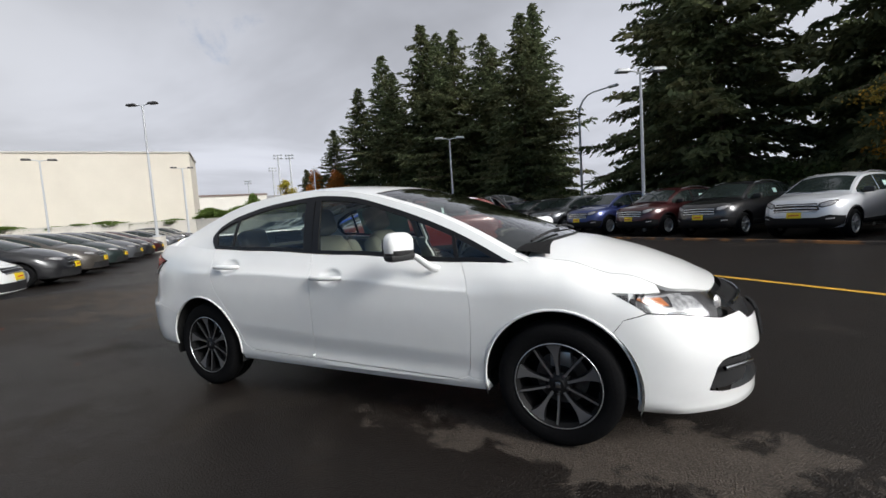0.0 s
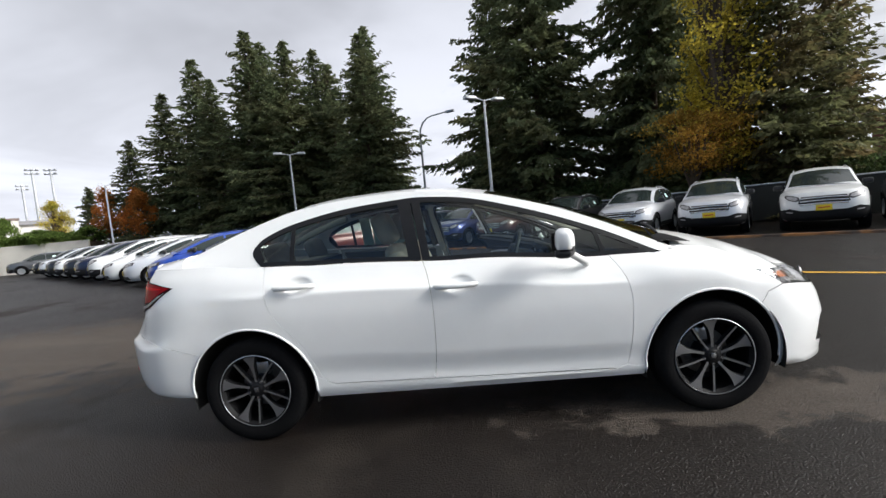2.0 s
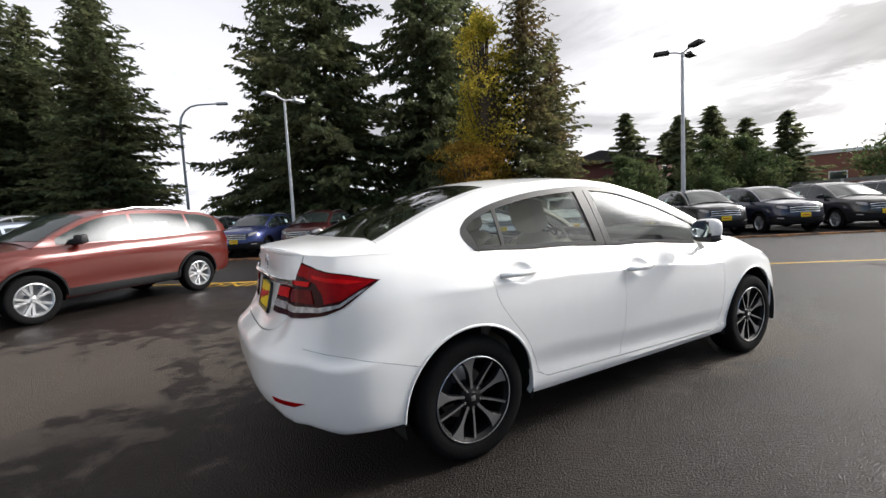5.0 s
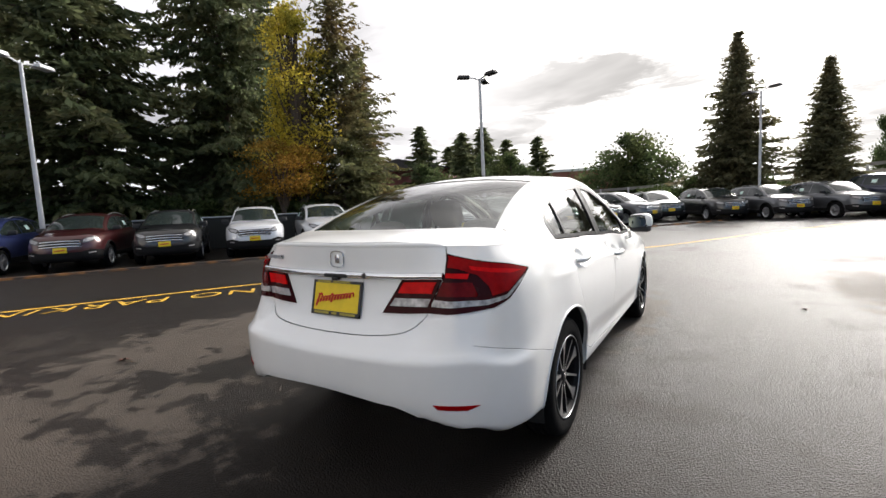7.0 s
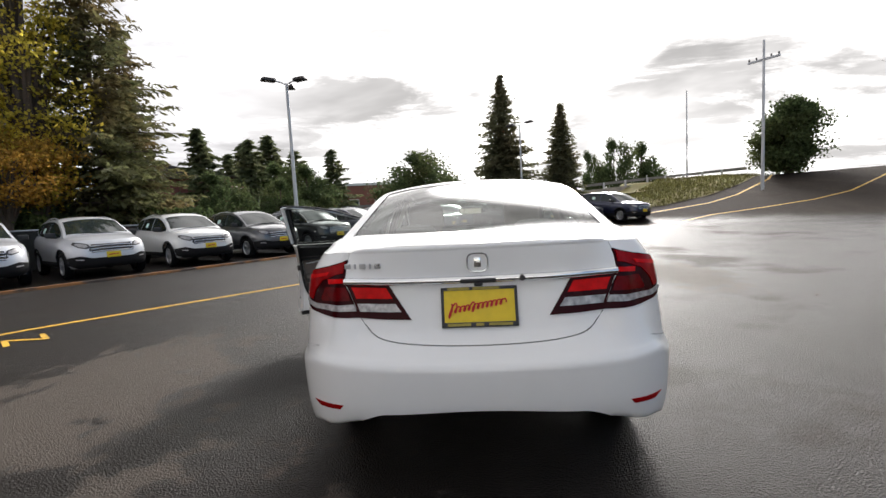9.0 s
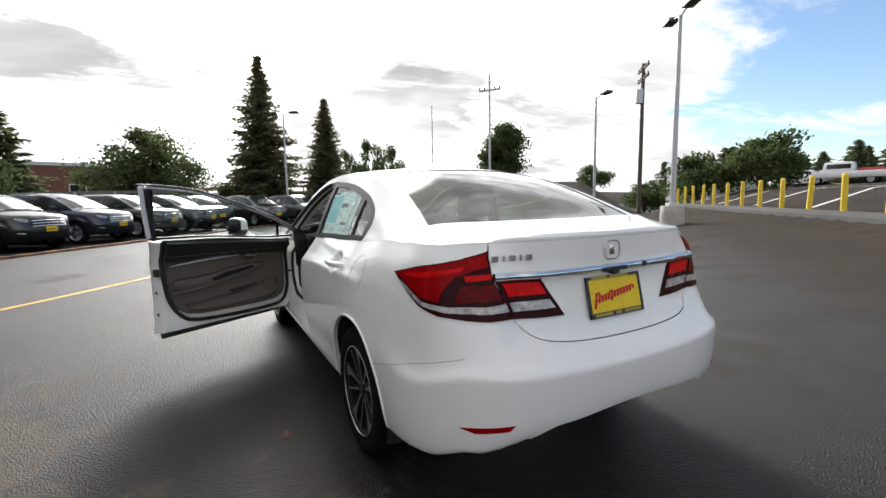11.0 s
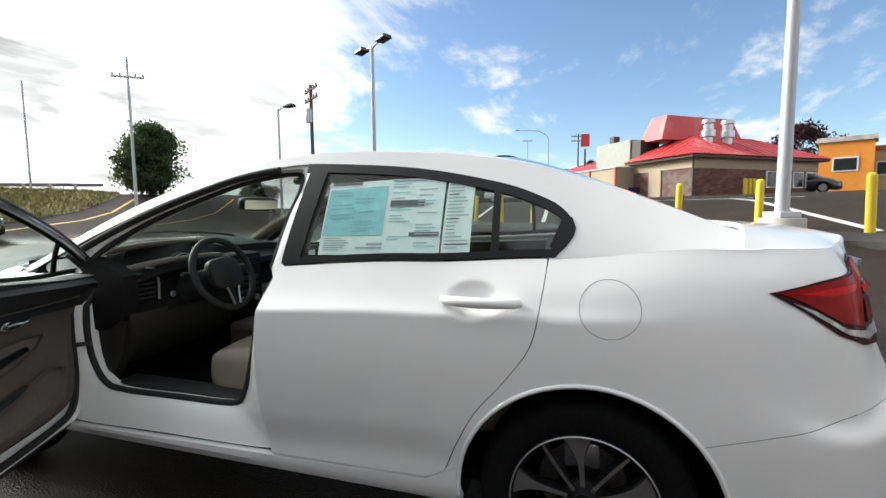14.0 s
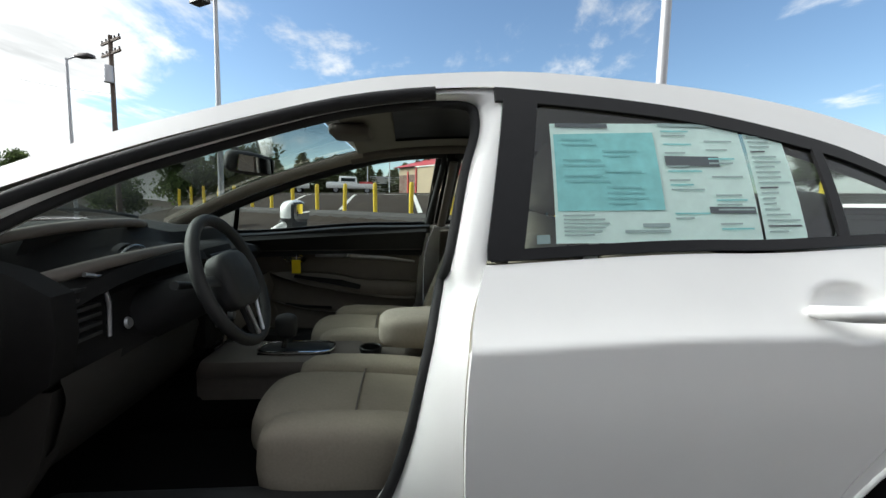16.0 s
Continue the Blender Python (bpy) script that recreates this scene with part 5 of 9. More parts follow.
def front_seat(y):
    sp = pose(0, 0, 0.02, 0, -4, 0)
    seat = part("front_seat", cushion(-0.30, 0.33, y - 0.17, y + 0.17, 0.40, 0.535, 0.05, sp), MAT["beige"], main_car, "beige cloth front seat", 50)
    for e in (-0.21, 0.21):
        part("seat_bolster", cushion(-0.30, 0.27, y + e - 0.055, y + e + 0.055, 0.38, 0.555, 0.05, sp), MAT["beige"], seat, "", 50)
    lean = pose(-0.27, 0, 0.52, 0, -22, 0)
    part("backrest", cushion(-0.065, 0.065, y - 0.18, y + 0.18, -0.02, 0.60, 0.05, lean), MAT["beige"], seat, "", 50)
    for e in (-0.215, 0.215):
        part("back_bolster", cushion(-0.055, 0.085, y + e - 0.05, y + e + 0.05, 0.0, 0.54, 0.05, lean), MAT["beige"], seat, "", 50)
    part("headrest", cushion(-0.045, 0.06, y - 0.125, y + 0.125, 0.64, 0.83, 0.05, lean), MAT["beige"], seat, "", 50)
    part("headrest_post", join(tube([lean @ Vector((0, y - 0.05, 0.55)), lean @ Vector((0, y - 0.05, 0.68))], 0.007, 6), tube([lean @ Vector((0, y + 0.05, 0.55)), lean @ Vector((0, y + 0.05, 0.68))], 0.007, 6)), MAT["chrome"], seat)
    part("seat_base", box_bm(-0.28, 0.22, y - 0.25, y + 0.25, 0.32, 0.44, 0.03), MAT["plastic"], seat, "", 40)
    part("seam", tube([(0.02, y - 0.15, 0.572), (0.02, y, 0.58), (0.02, y + 0.15, 0.572)], 0.003, 5), MAT["taupe"], seat)
    return seat


def cabin():
    part("cabin_floor", join(box_bm(-1.55, 1.10, -0.74, 0.74, 0.275, 0.315), box_bm(-0.9, 0.95, -0.11, 0.11, 0.3, 0.44, 0.03)), MAT["carpet"], main_car, "black carpet", 30)
    part("firewall", loft([[(1.0, -0.72, 0.28), (1.0, 0.72, 0.28)], [(1.16, -0.72, 0.55), (1.16, 0.72, 0.55)], [(1.18, -0.72, 0.98), (1.18, 0.72, 0.98)]]), MAT["carpet"], main_car)
    part("rear_shelf", box_bm(-1.74, -1.18, -0.62, 0.62, 0.99, 1.02, 0.01), MAT["taupe"], main_car)
    part("boot_bulkhead", box_bm(-1.24, -1.18, -0.70, 0.70, 0.30, 1.0), MAT["carpet"], main_car)
    roofline = [(x, 0.52) for x in np.linspace(-1.02, 0.12, 14)] + [(x, -0.52) for x in np.linspace(0.12, -1.02, 14)]
    part("headliner", patch(roofline, lambda x, y: BODY.roof(x, y) - Vector((0, 0, 0.035)), 0.08), MAT["headliner"], main_car, "beige cloth headliner", 60)
    part("sunroof_shade", patch([(-0.50, -0.33), (-0.06, -0.33), (-0.06, 0.33), (-0.50, 0.33)], lambda x, y: BODY.roof(x, y) - Vector((0, 0, 0.042)), 0.08, 0.008), MAT["trim"], main_car, "", 60)
    part("map_lamp", box_bm(0.02, 0.16, -0.09, 0.09, 1.345, 1.385, 0.015), MAT["taupe"], main_car, "", 40)
    for s in (1, -1):
        part("pillar_trim", tube([BODY.roof(x, s * (BODY.rail_y(x) - 0.05)) - Vector((0, 0, 0.035)) for x in np.linspace(0.10, 1.12, 12)], 0.030, 8, flat=0.6), MAT["beige_vinyl"], main_car, "", 60)
        part("pillar_trim", tube([BODY.side(x, z, s, -0.045) for x, z in ((-0.30, 1.0), (-0.325, 1.15), (-0.35, 1.33))], 0.028, 8, flat=0.6), MAT["taupe"], main_car, "", 60)
        part("pillar_trim", tube([BODY.roof(x, s * (BODY.rail_y(x) - 0.075)) - Vector((0, 0, 0.075)) for x in np.linspace(-1.05, -1.55, 8)], 0.035, 8, flat=0.6), MAT["headliner"], main_car, "", 60)
        part("sill_trim", box_bm(-0.18, 0.70, min(s * 0.60, s * 0.72), max(s * 0.60, s * 0.72), 0.30, 0.44, 0.02), MAT["plastic"], main_car, "", 40)
        part("roof_rail_trim", tube([BODY.roof(x, s * (BODY.rail_y(x) - 0.04)) - Vector((0, 0, 0.035)) for x in np.linspace(-1.02, 0.16, 10)], 0.028, 8), MAT["plastic"] if s == 1 else MAT["taupe"], main_car, "", 60)
    for y in (0.37, -0.37):
        front_seat(y)
    bench = part("rear_bench", cushion(-1.12, -0.62, -0.66, 0.66, 0.38, 0.55, 0.05), MAT["beige"], main_car, "beige cloth rear bench", 50)
    part("bench_back", cushion(-0.07, 0.07, -0.66, 0.66, 0.0, 0.56, 0.05, pose(-1.08, 0, 0.48, 0, -20, 0)), MAT["beige"], bench, "", 50)
    for y in (0.36, -0.36):
        part("headrest", cushion(-0.05, 0.05, y - 0.12, y + 0.12, 0.56, 0.72, 0.04, pose(-1.08, 0, 0.48, 0, -20, 0)), MAT["taupe"], bench, "", 50)
    # dashboard: a section drawn across the car
    sec = [(1.24, 1.015), (1.10, 1.035), (0.92, 1.045), (0.80, 1.045), (0.735, 1.030), (0.720, 0.985), (0.660, 0.972), (0.590, 0.955), (0.575, 0.925), (0.640, 0.880), (0.625, 0.790), (0.600, 0.735)]
    rows = []
    for k in range(25):
        y = -0.72 + 1.44 * k / 24
        hump = math.exp(-((y - 0.36) / 0.30) ** 4)
        rows.append([(x - 0.035 * hump * (z < 1.0) + 0.06 * (abs(y) / 0.72) ** 3, y, z - 0.035 * (1 - hump) * (x < 0.95) + 0.008 * hump * (x < 0.85) - 0.05 * (abs(y / 0.72) ** 4)) for x, z in sec])
    dash = part("dashboard", loft(rows), MAT["dash"], main_car, "dark two-tier dashboard", 40)
    knee = []
    for k in range(9):
        y = 0.06 + 0.64 * k / 8
        knee.append([(0.595, y, 0.745), (0.585, y, 0.70), (0.615, y, 0.60), (0.70, y, 0.50), (0.86, y, 0.46)])
    # knee and kick panels carry the footwell shade in their colour
    part("knee_panel", loft(knee), MAT["shaded_taupe"], dash, "taupe lower panel", 40)
    glove = [[(0.60, -0.70 + 0.6 * k / 6, 0.745), (0.575, -0.70 + 0.6 * k / 6, 0.68), (0.60, -0.70 + 0.6 * k / 6, 0.56), (0.72, -0.70 + 0.6 * k / 6, 0.48)] for k in range(7)]
    part("glove_box", loft(glove), MAT["taupe"], dash, "taupe glove box", 40)
    for name, m_, pts, y0 in (("dash_end_cap", MAT["dash"], [(1.12, 0.99), (0.92, 1.012), (0.78, 1.0), (0.66, 0.965), (0.585, 0.92), (0.580, 0.83), (0.600, 0.74), (0.68, 0.68), (0.85, 0.655), (1.10, 0.66)], 0.735), ("kick_panel", MAT["shaded_taupe"], [(0.605, 0.72), (0.70, 0.67), (0.86, 0.645), (1.05, 0.65), (1.02, 0.46), (0.84, 0.40), (0.72, 0.44), (0.64, 0.56)], 0.722)):
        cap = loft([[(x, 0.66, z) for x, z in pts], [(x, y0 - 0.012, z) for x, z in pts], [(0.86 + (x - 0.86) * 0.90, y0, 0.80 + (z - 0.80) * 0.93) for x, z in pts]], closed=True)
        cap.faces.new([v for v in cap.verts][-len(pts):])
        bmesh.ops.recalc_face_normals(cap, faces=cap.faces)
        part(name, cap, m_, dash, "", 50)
    # brow over the instruments and the lower brow
    part("upper_display", patch([(0.10, 0.985), (0.60, 0.985), (0.58, 1.03), (0.12, 1.035)], lambda y, z: Vector((0.745 - 0.02 * (z - 0.98) * 10, y, z)), 0.05), MAT["trim"], dash, "dark upper display")
    part("dash_brow", tube([(0.715 + 0.10 * abs((y - 0.36) / 0.34) ** 3, y, 1.045 - 0.045 * abs((y - 0.36) / 0.34) ** 3) for y in np.linspace(0.02, 0.70, 16)], 0.014, 8), MAT["taupe"], dash, "", 60)
    part("lower_brow", tube([(0.585 + 0.08 * abs((y - 0.36) / 0.30) ** 3, y, 0.968 - 0.03 * abs((y - 0.36) / 0.30) ** 3) for y in np.linspace(0.06, 0.66, 16)], 0.016, 8), MAT["taupe"], dash, "", 60)
    gauge = part("gauge", lathe([(0, 0.0), (0.075, 0.0), (0.085, 0.014), (0.092, 0.0)], 32, pose(0.645, 0.37, 0.905, 0, -78, 0)), MAT["trim"], dash, "round dark rev counter", 40)
    part("gauge_ring", tube([(0.632, 0.37 + 0.088 * math.cos(a), 0.905 + 0.084 * math.sin(a)) for a in np.linspace(0, 2 * math.pi, 33)[:-1]], 0.003, 5, True), MAT["silver"], gauge)
    # end vent with its bright bezel
    vent = part("air_vent", join(*[box_bm(0.60, 0.645, 0.560, 0.665, 0.80 + 0.022 * k, 0.808 + 0.022 * k) for k in range(6)]), MAT["plastic"], dash, "louvred air vent with a bright bezel")
    part("vent_bezel", tube([(0.592, 0.552, 0.79), (0.590, 0.550, 0.87), (0.600, 0.556, 0.935), (0.606, 0.60, 0.945)], 0.006, 6), MAT["silver"], vent, "", 60)
    part("start_switch", lathe([(0, 0.006), (0.012, 0.006), (0.016, 0.0)], 16, pose(0.598, 0.47, 0.80, 0, -80, 0)), MAT["silver"], dash)
    # centre stack
    stack = part("centre_panel", box_bm(0.56, 0.72, -0.14, 0.12, 0.60, 0.96, 0.03), MAT["dash"], dash, "", 40)
    part("radio_screen", box_bm(0.552, 0.562, -0.10, 0.09, 0.84, 0.93, 0.004), MAT["trim"], stack)
    for z in (0.72, 0.76, 0.80):
        part("button_row", box_bm(0.550, 0.564, -0.09, 0.08, z, z + 0.022, 0.004), MAT["plastic"], stack)
    for y in (-0.06, 0.05):
        part("knob", lathe([(0, 0.02), (0.018, 0.018), (0.020, 0)], 18, pose(0.556, y, 0.685, 0, -90, 0)), MAT["silver"], stack, "", 40)
    # console, lever, armrest
    con = part("centre_console", join(box_bm(-0.34, 0.62, -0.105, 0.105, 0.31, 0.545, 0.03), box_bm(0.05, 0.60, -0.12, 0.12, 0.50, 0.565, 0.02)), MAT["taupe"], main_car, "", 40)
    plate = part("lever_plate", box_bm(0.16, 0.42, -0.060, 0.060, 0.563, 0.574, 0.005), MAT["trim"], con, "", 40)
    part("bright_rim", tube([(0.29 + 0.135 * math.copysign(abs(math.cos(a)) ** 0.5, math.cos(a)), 0.064 * math.copysign(abs(math.sin(a)) ** 0.5, math.sin(a)), 0.574) for a in np.linspace(0, 2 * math.pi, 33)[:-1]], 0.0055, 6, True), MAT["chrome"], plate, "", 60)
    part("lever", join(tube([(0.34, 0.0, 0.57), (0.33, 0.0, 0.64)], 0.010, 8), cushion(0.30, 0.36, -0.022, 0.022, 0.625, 0.685, 0.02)), MAT["plastic"], con, "", 50)
    part("cup_holder", lathe([(0.036, 0.0), (0.040, 0.004), (0.043, 0.0), (0.036, -0.06), (0, -0.06)], 20, pose(0.02, 0.0, 0.572)), MAT["trim"], con)
    part("armrest", cushion(-0.36, -0.02, -0.10, 0.10, 0.60, 0.70, 0.03), MAT["beige_vinyl"], con, "beige armrest", 50)
    part("belt_buckle", box_bm(-0.26, -0.23, 0.115, 0.14, 0.50, 0.60, 0.006), MAT["red_ink"], con)
    # steering wheel
    M = pose(0.375, 0.37, 0.895, 0, -68, 0)
    ring = [M @ Vector((0.178 * math.cos(a), 0.178 * math.sin(a), 0)) for a in np.linspace(0, 2 * math.pi, 49)[:-1]]
    sw = part("steering_wheel", tube(ring, 0.0165, 10, True), MAT["plastic"], main_car, "black three-spoke steering wheel", 60)
    part("hub_pad", cushion(-0.075, 0.07, -0.085, 0.085, -0.02, 0.025, 0.02, M), MAT["plastic"], sw, "", 50)
    for a, w in ((8, 0.035), (172, 0.035), (270, 0.03)):
        c, s_ = math.cos(radians(a - 90)), math.sin(radians(a - 90))
        part("spoke", tube([M @ Vector((-0.06 * s_ * 0 + 0.06 * c, 0.06 * s_, 0.0)), M @ Vector((0.172 * c, 0.172 * s_, -0.004))], [w * 0.6, w * 0.42], 8, flat=0.45), MAT["plastic"], sw, "", 50)
    for s_ in (-1, 1):
        part("bright_trim", tube([M @ Vector((-0.055, 0.045 * s_, 0.022)), M @ Vector((-0.105, 0.030 * s_, 0.018)), M @ Vector((-0.165, 0.018 * s_, 0.012))], 0.006, 6), MAT["silver"], sw, "", 60)
    part("badge", join(tube([M @ Vector((0.022, 0.016, 0.034)), M @ Vector((-0.018, 0.011, 0.034))], 0.0035, 6), tube([M @ Vector((0.022, -0.016, 0.034)), M @ Vector((-0.018, -0.011, 0.034))], 0.0035, 6), tube([M @ Vector((0.002, 0.014, 0.034)), M @ Vector((0.002, -0.014, 0.034))], 0.003, 6)), MAT["chrome"], sw)
    part("column", tube([M @ Vector((0, 0, -0.02)), M @ Vector((0, 0, -0.25))], [0.055, 0.075], 14), MAT["plastic"], sw, "", 50)
    for s_ in (-1, 1):
        part("stalk", tube([M @ Vector((0.02, 0.05 * s_, -0.07)), M @ Vector((0.04, 0.19 * s_, -0.05))], [0.008, 0.011], 8), MAT["plastic"], sw, "", 60)
    # inside mirror
    mir = part("inside_mirror", cushion(-0.022, 0.022, -0.12, 0.12, -0.034, 0.034, 0.02, pose(0.44, 0.02, 1.245, 0, -10, -14), 0.006), MAT["plastic"], main_car, "black inside mirror", 50)
    part("mirror_glass", box_bm(-0.030, -0.026, -0.108, 0.108, -0.026, 0.026, m=pose(0.44, 0.02, 1.245, 0, -10, -14)), MAT["mirror"], mir)
    part("mirror_stalk", tube([(0.45, 0.01, 1.26), (0.50, 0, 1.30)], 0.010, 8), MAT["plastic"], mir)


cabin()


def door_opening():
    """The painted jamb of the open driver's door, with its rubber seal, striker and lamps."""
    outer = [(0.80, 0.300), (0.30, 0.308), (-0.20, 0.318), (-0.238, 0.36), (-0.222, 0.55), (-0.216, 0.72), (-0.228, 0.88), (-0.268, 1.0), (-0.305, 1.18), (-0.350, 1.372), (-0.22, 1.378), (0.04, 1.340), (0.33, 1.256), (0.52, 1.190), (0.71, 1.115), (0.88, 1.036), (1.02, 0.962), (0.93, 0.90), (0.872, 0.82), (0.892, 0.68), (0.885, 0.50), (0.862, 0.36)]
    inner = [(0.57, 0.425), (0.27, 0.428), (0.01, 0.434), (-0.060, 0.485), (-0.110, 0.62), (-0.140, 0.75), (-0.172, 0.90), (-0.200, 1.02), (-0.232, 1.18), (-0.262, 1.300), (-0.22, 1.352), (0.04, 1.318), (0.31, 1.230), (0.48, 1.168), (0.63, 1.098), (0.745, 1.030), (0.785, 0.985), (0.775, 0.92), (0.768, 0.82), (0.760, 0.68), (0.740, 0.54), (0.680, 0.446)]

    def lift(p, inn):
        x, z = p
        if z < BODY.top_of(x) - 0.01:
            y = BODY.skirt(x, z, 1).y - (0.022 if not inn else 0.115)
        else:
            y = BODY.side(x, z, 1).y - (0.012 if not inn else 0.055)
        return Vector((x, y, z))

    def dense(loop):
        out = []
        n = len(loop)
        for i in range(n):
            p0, p1, p2, p3 = loop[i - 1], loop[i], loop[(i + 1) % n], loop[(i + 2) % n]
            for j in range(4):
                t = j / 4
                out.append(tuple(0.5 * (2 * p1[c] + (p2[c] - p0[c]) * t + (2 * p0[c] - 5 * p1[c] + 4 * p2[c] - p3[c]) * t * t + (3 * p1[c] - p0[c] - 3 * p2[c] + p3[c]) * t ** 3) for c in range(2)))
        return out
    A, B = [lift(p, False) for p in dense(outer)], [lift(p, True) for p in dense(inner)]
    mid = [a.lerp(b, 0.45) + Vector((0, 0.022, 0)) for a, b in zip(A, B)]
    mid2 = [a.lerp(b, 0.80) + Vector((0, 0.020, 0)) for a, b in zip(A, B)]
    back = [b + Vector((0, -0.045, 0)) for b in B]
    jamb = part("door_jamb", loft([A, mid, mid2, B, back], closed=True), MAT["white"], main_car, "white painted door jamb", 40)
    part("door_seal", tube([b + Vector((0, 0.004, 0)) for b in B], 0.013, 8, True), MAT["rubber"], jamb, "black rubber door seal", 60)
    part("frame_seal", tube(sorted([p + Vector((0, 0.006, 0)) for p in mid if p.z > 1.0 and p.x > -0.20], key=lambda p: p.x), 0.016, 8, flat=0.8), MAT["rubber"], jamb, "", 60)
    for x, z in ((-0.198, 0.70), (-0.190, 0.50)):
        part("jamb_switch", cushion(x - 0.012, x + 0.012, 0.793, 0.815, z - 0.03, z + 0.03, 0.01), MAT["rubber"], jamb, "", 50)
    part("striker", tube([(-0.208, 0.805, 0.785), (-0.208, 0.835, 0.785), (-0.208, 0.835, 0.765), (-0.208, 0.805, 0.765)], 0.005, 6), MAT["silver"], jamb)
    for z in (0.47, 0.74):
        part("hinge", box_bm(0.79, 0.86, 0.775, 0.835, z, z + 0.045, 0.008), MAT["white"], jamb, "", 40)
    part("door_check", tube([(0.73, 0.775, 0.63), (0.80, 0.84, 0.63), (0.84, 0.93, 0.63)], 0.009, 6), MAT["dark_metal"], jamb)


door_opening()


def door_card(s, door, xf):
    """The inner trim of a front door: dark upper band, taupe panel, armrest, grip, pocket."""
    off = -0.125 if s == 1 else -0.13

    def sf(d=0.0):
        return lambda u, z: BODY.skirt(u, z, s) + Vector((0, s * (off - d), 0))
    upper = [(-0.195, 0.858), (0.10, 0.868), (0.30, 0.866), (0.78, 0.835), (0.80, 0.90), (0.775, 0.930), (-0.215, 0.992)]
    lower = smooth_line([(-0.187, 0.885), (-0.185, 0.845), (-0.175, 0.70), (-0.165, 0.58), (-0.10, 0.47), (0.02, 0.425), (0.30, 0.41), (0.60, 0.405), (0.74, 0.43), (0.79, 0.52), (0.80, 0.70), (0.785, 0.865)], 0.05)
    card = part("door_card", patch(fine(lower, True, 0.08), sf(0.012), 0.06, 0.02), MAT["taupe"], door, "taupe moulded door card", 40, xf=xf)
    part("upper_band", patch(fine(upper, True, 0.08), sf(0.028), 0.06, 0.03), MAT["plastic"], card, "", 40, xf=xf)
    pt = lambda u, z, d: BODY.skirt(u, z, s) + Vector((0, s * (off - d), 0))
    part("bright_strip", tube([pt(u, z, 0.040) for u, z in ((-0.16, 0.808), (0.0, 0.825), (0.20, 0.835), (0.36, 0.835))], [0.006, 0.013, 0.015, 0.008], 8, flat=0.6), MAT["silver"], card, "", 60, xf=xf)
    part("armrest", patch(smooth_line([(-0.165, 0.70), (-0.10, 0.705), (0.10, 0.71), (0.30, 0.735), (0.52, 0.745), (0.60, 0.735), (0.45, 0.69), (0.20, 0.65), (0.0, 0.625), (-0.16, 0.62)], 0.05), lambda u, z: pt(u, z, 0.03 + 0.04 * max(0, 1 - ((z - 0.67) / 0.07) ** 2)), 0.03, 0.02), MAT["taupe"], card, "", 50, xf=xf)
    part("switch_panel", patch([(0.12, 0.685), (0.22, 0.712), (0.46, 0.738), (0.47, 0.722), (0.26, 0.685), (0.13, 0.66)], lambda u, z: pt(u, z, 0.075), 0.04, 0.01), MAT["trim"], card, "", 40, xf=xf)
    ledge = [(u, BODY.top_of(u) - 0.002) for u in np.linspace(-0.235, 0.80, 14)]
    part("sill_ledge", loft([[pt(u, z - 0.03, 0.029) for u, z in ledge], [pt(u, z + 0.006, 0.024) for u, z in ledge], [pt(u, z + 0.012, 0.0) for u, z in ledge], [pt(u, z + 0.010, off + 0.045) for u, z in ledge]]), MAT["plastic"], card, "", 50, xf=xf)
    bowl = [pt(0.47 + 0.055 * math.cos(a), 0.820 + 0.024 * math.sin(a), 0.034) for a in np.linspace(0, 2 * math.pi, 25)[:-1]]
    part("latch_bezel", tube(bowl, 0.006, 6, True), MAT["chrome"], card, "", 60, xf=xf)
    part("latch_lever", tube([pt(0.43, 0.822, 0.036), pt(0.50, 0.822, 0.046)], 0.009, 8, flat=0.6), MAT["chrome"], card, "", 60, xf=xf)
    part("pocket", patch(smooth_line([(-0.08, 0.52), (0.10, 0.525), (0.40, 0.545), (0.62, 0.60), (0.70, 0.585), (0.66, 0.47), (0.40, 0.445), (0.05, 0.455), (-0.06, 0.48)], 0.05), lambda u, z: pt(u, z, 0.034), 0.05, 0.025), MAT["taupe"], card, "", 40, xf=xf)
    part("pocket_mouth", tube([pt(u, z, 0.034) for u, z in ((0.28, 0.553), (0.42, 0.560), (0.52, 0.572))], 0.012, 6, flat=0.5), MAT["rubber"], card, "", 60, xf=xf)
    part("speaker", lathe([(0, 0.006), (0.075, 0.006), (0.082, 0.0)], 24, Matrix.Translation(pt(0.64, 0.52, 0.030)) @ pose(0, 0, 0, 90 * s, 0, 0)), MAT["taupe"], card, "", 40, xf=xf)
    if xf is not None:
        loop = smooth_line([(-0.222, 0.985), (-0.205, 0.86), (-0.190, 0.70), (-0.165, 0.55), (-0.10, 0.435), (0.0, 0.385), (0.30, 0.36), (0.62, 0.355), (0.76, 0.375), (0.83, 0.46), (0.85, 0.60), (0.835, 0.80), (0.79, 0.915)], 0.03)
        part("door_seal", tube([pt(u, z, 0.004) for u, z in loop], 0.014, 6), MAT["rubber"], door, "black rubber seal round the door", 60, xf=xf)
        part("lower_strip", tube([pt(u, 0.310, -0.045) for u in np.linspace(-0.225, 0.80, 10)], 0.021, 8), MAT["rubber"], door, "", 60, xf=xf)
        # bright inner line of the window frame
        fr = [BODY.side(x, z - 0.012, s, -0.030) for x, z in top_line(-0.33, 1.06, -0.01, 30)]
        part("frame_bright", tube(fr, 0.011, 6), MAT["silver"], door, "", 60, xf=xf)
        rear_up = [BODY.side(x, z, s, -0.02) for x, z in ((-0.345, 1.362), (-0.305, 1.20), (-0.262, 1.02))]
        part("frame_upright", tube(rear_up, 0.022, 8, flat=0.7), MAT["white"], door, "", 60, xf=xf)
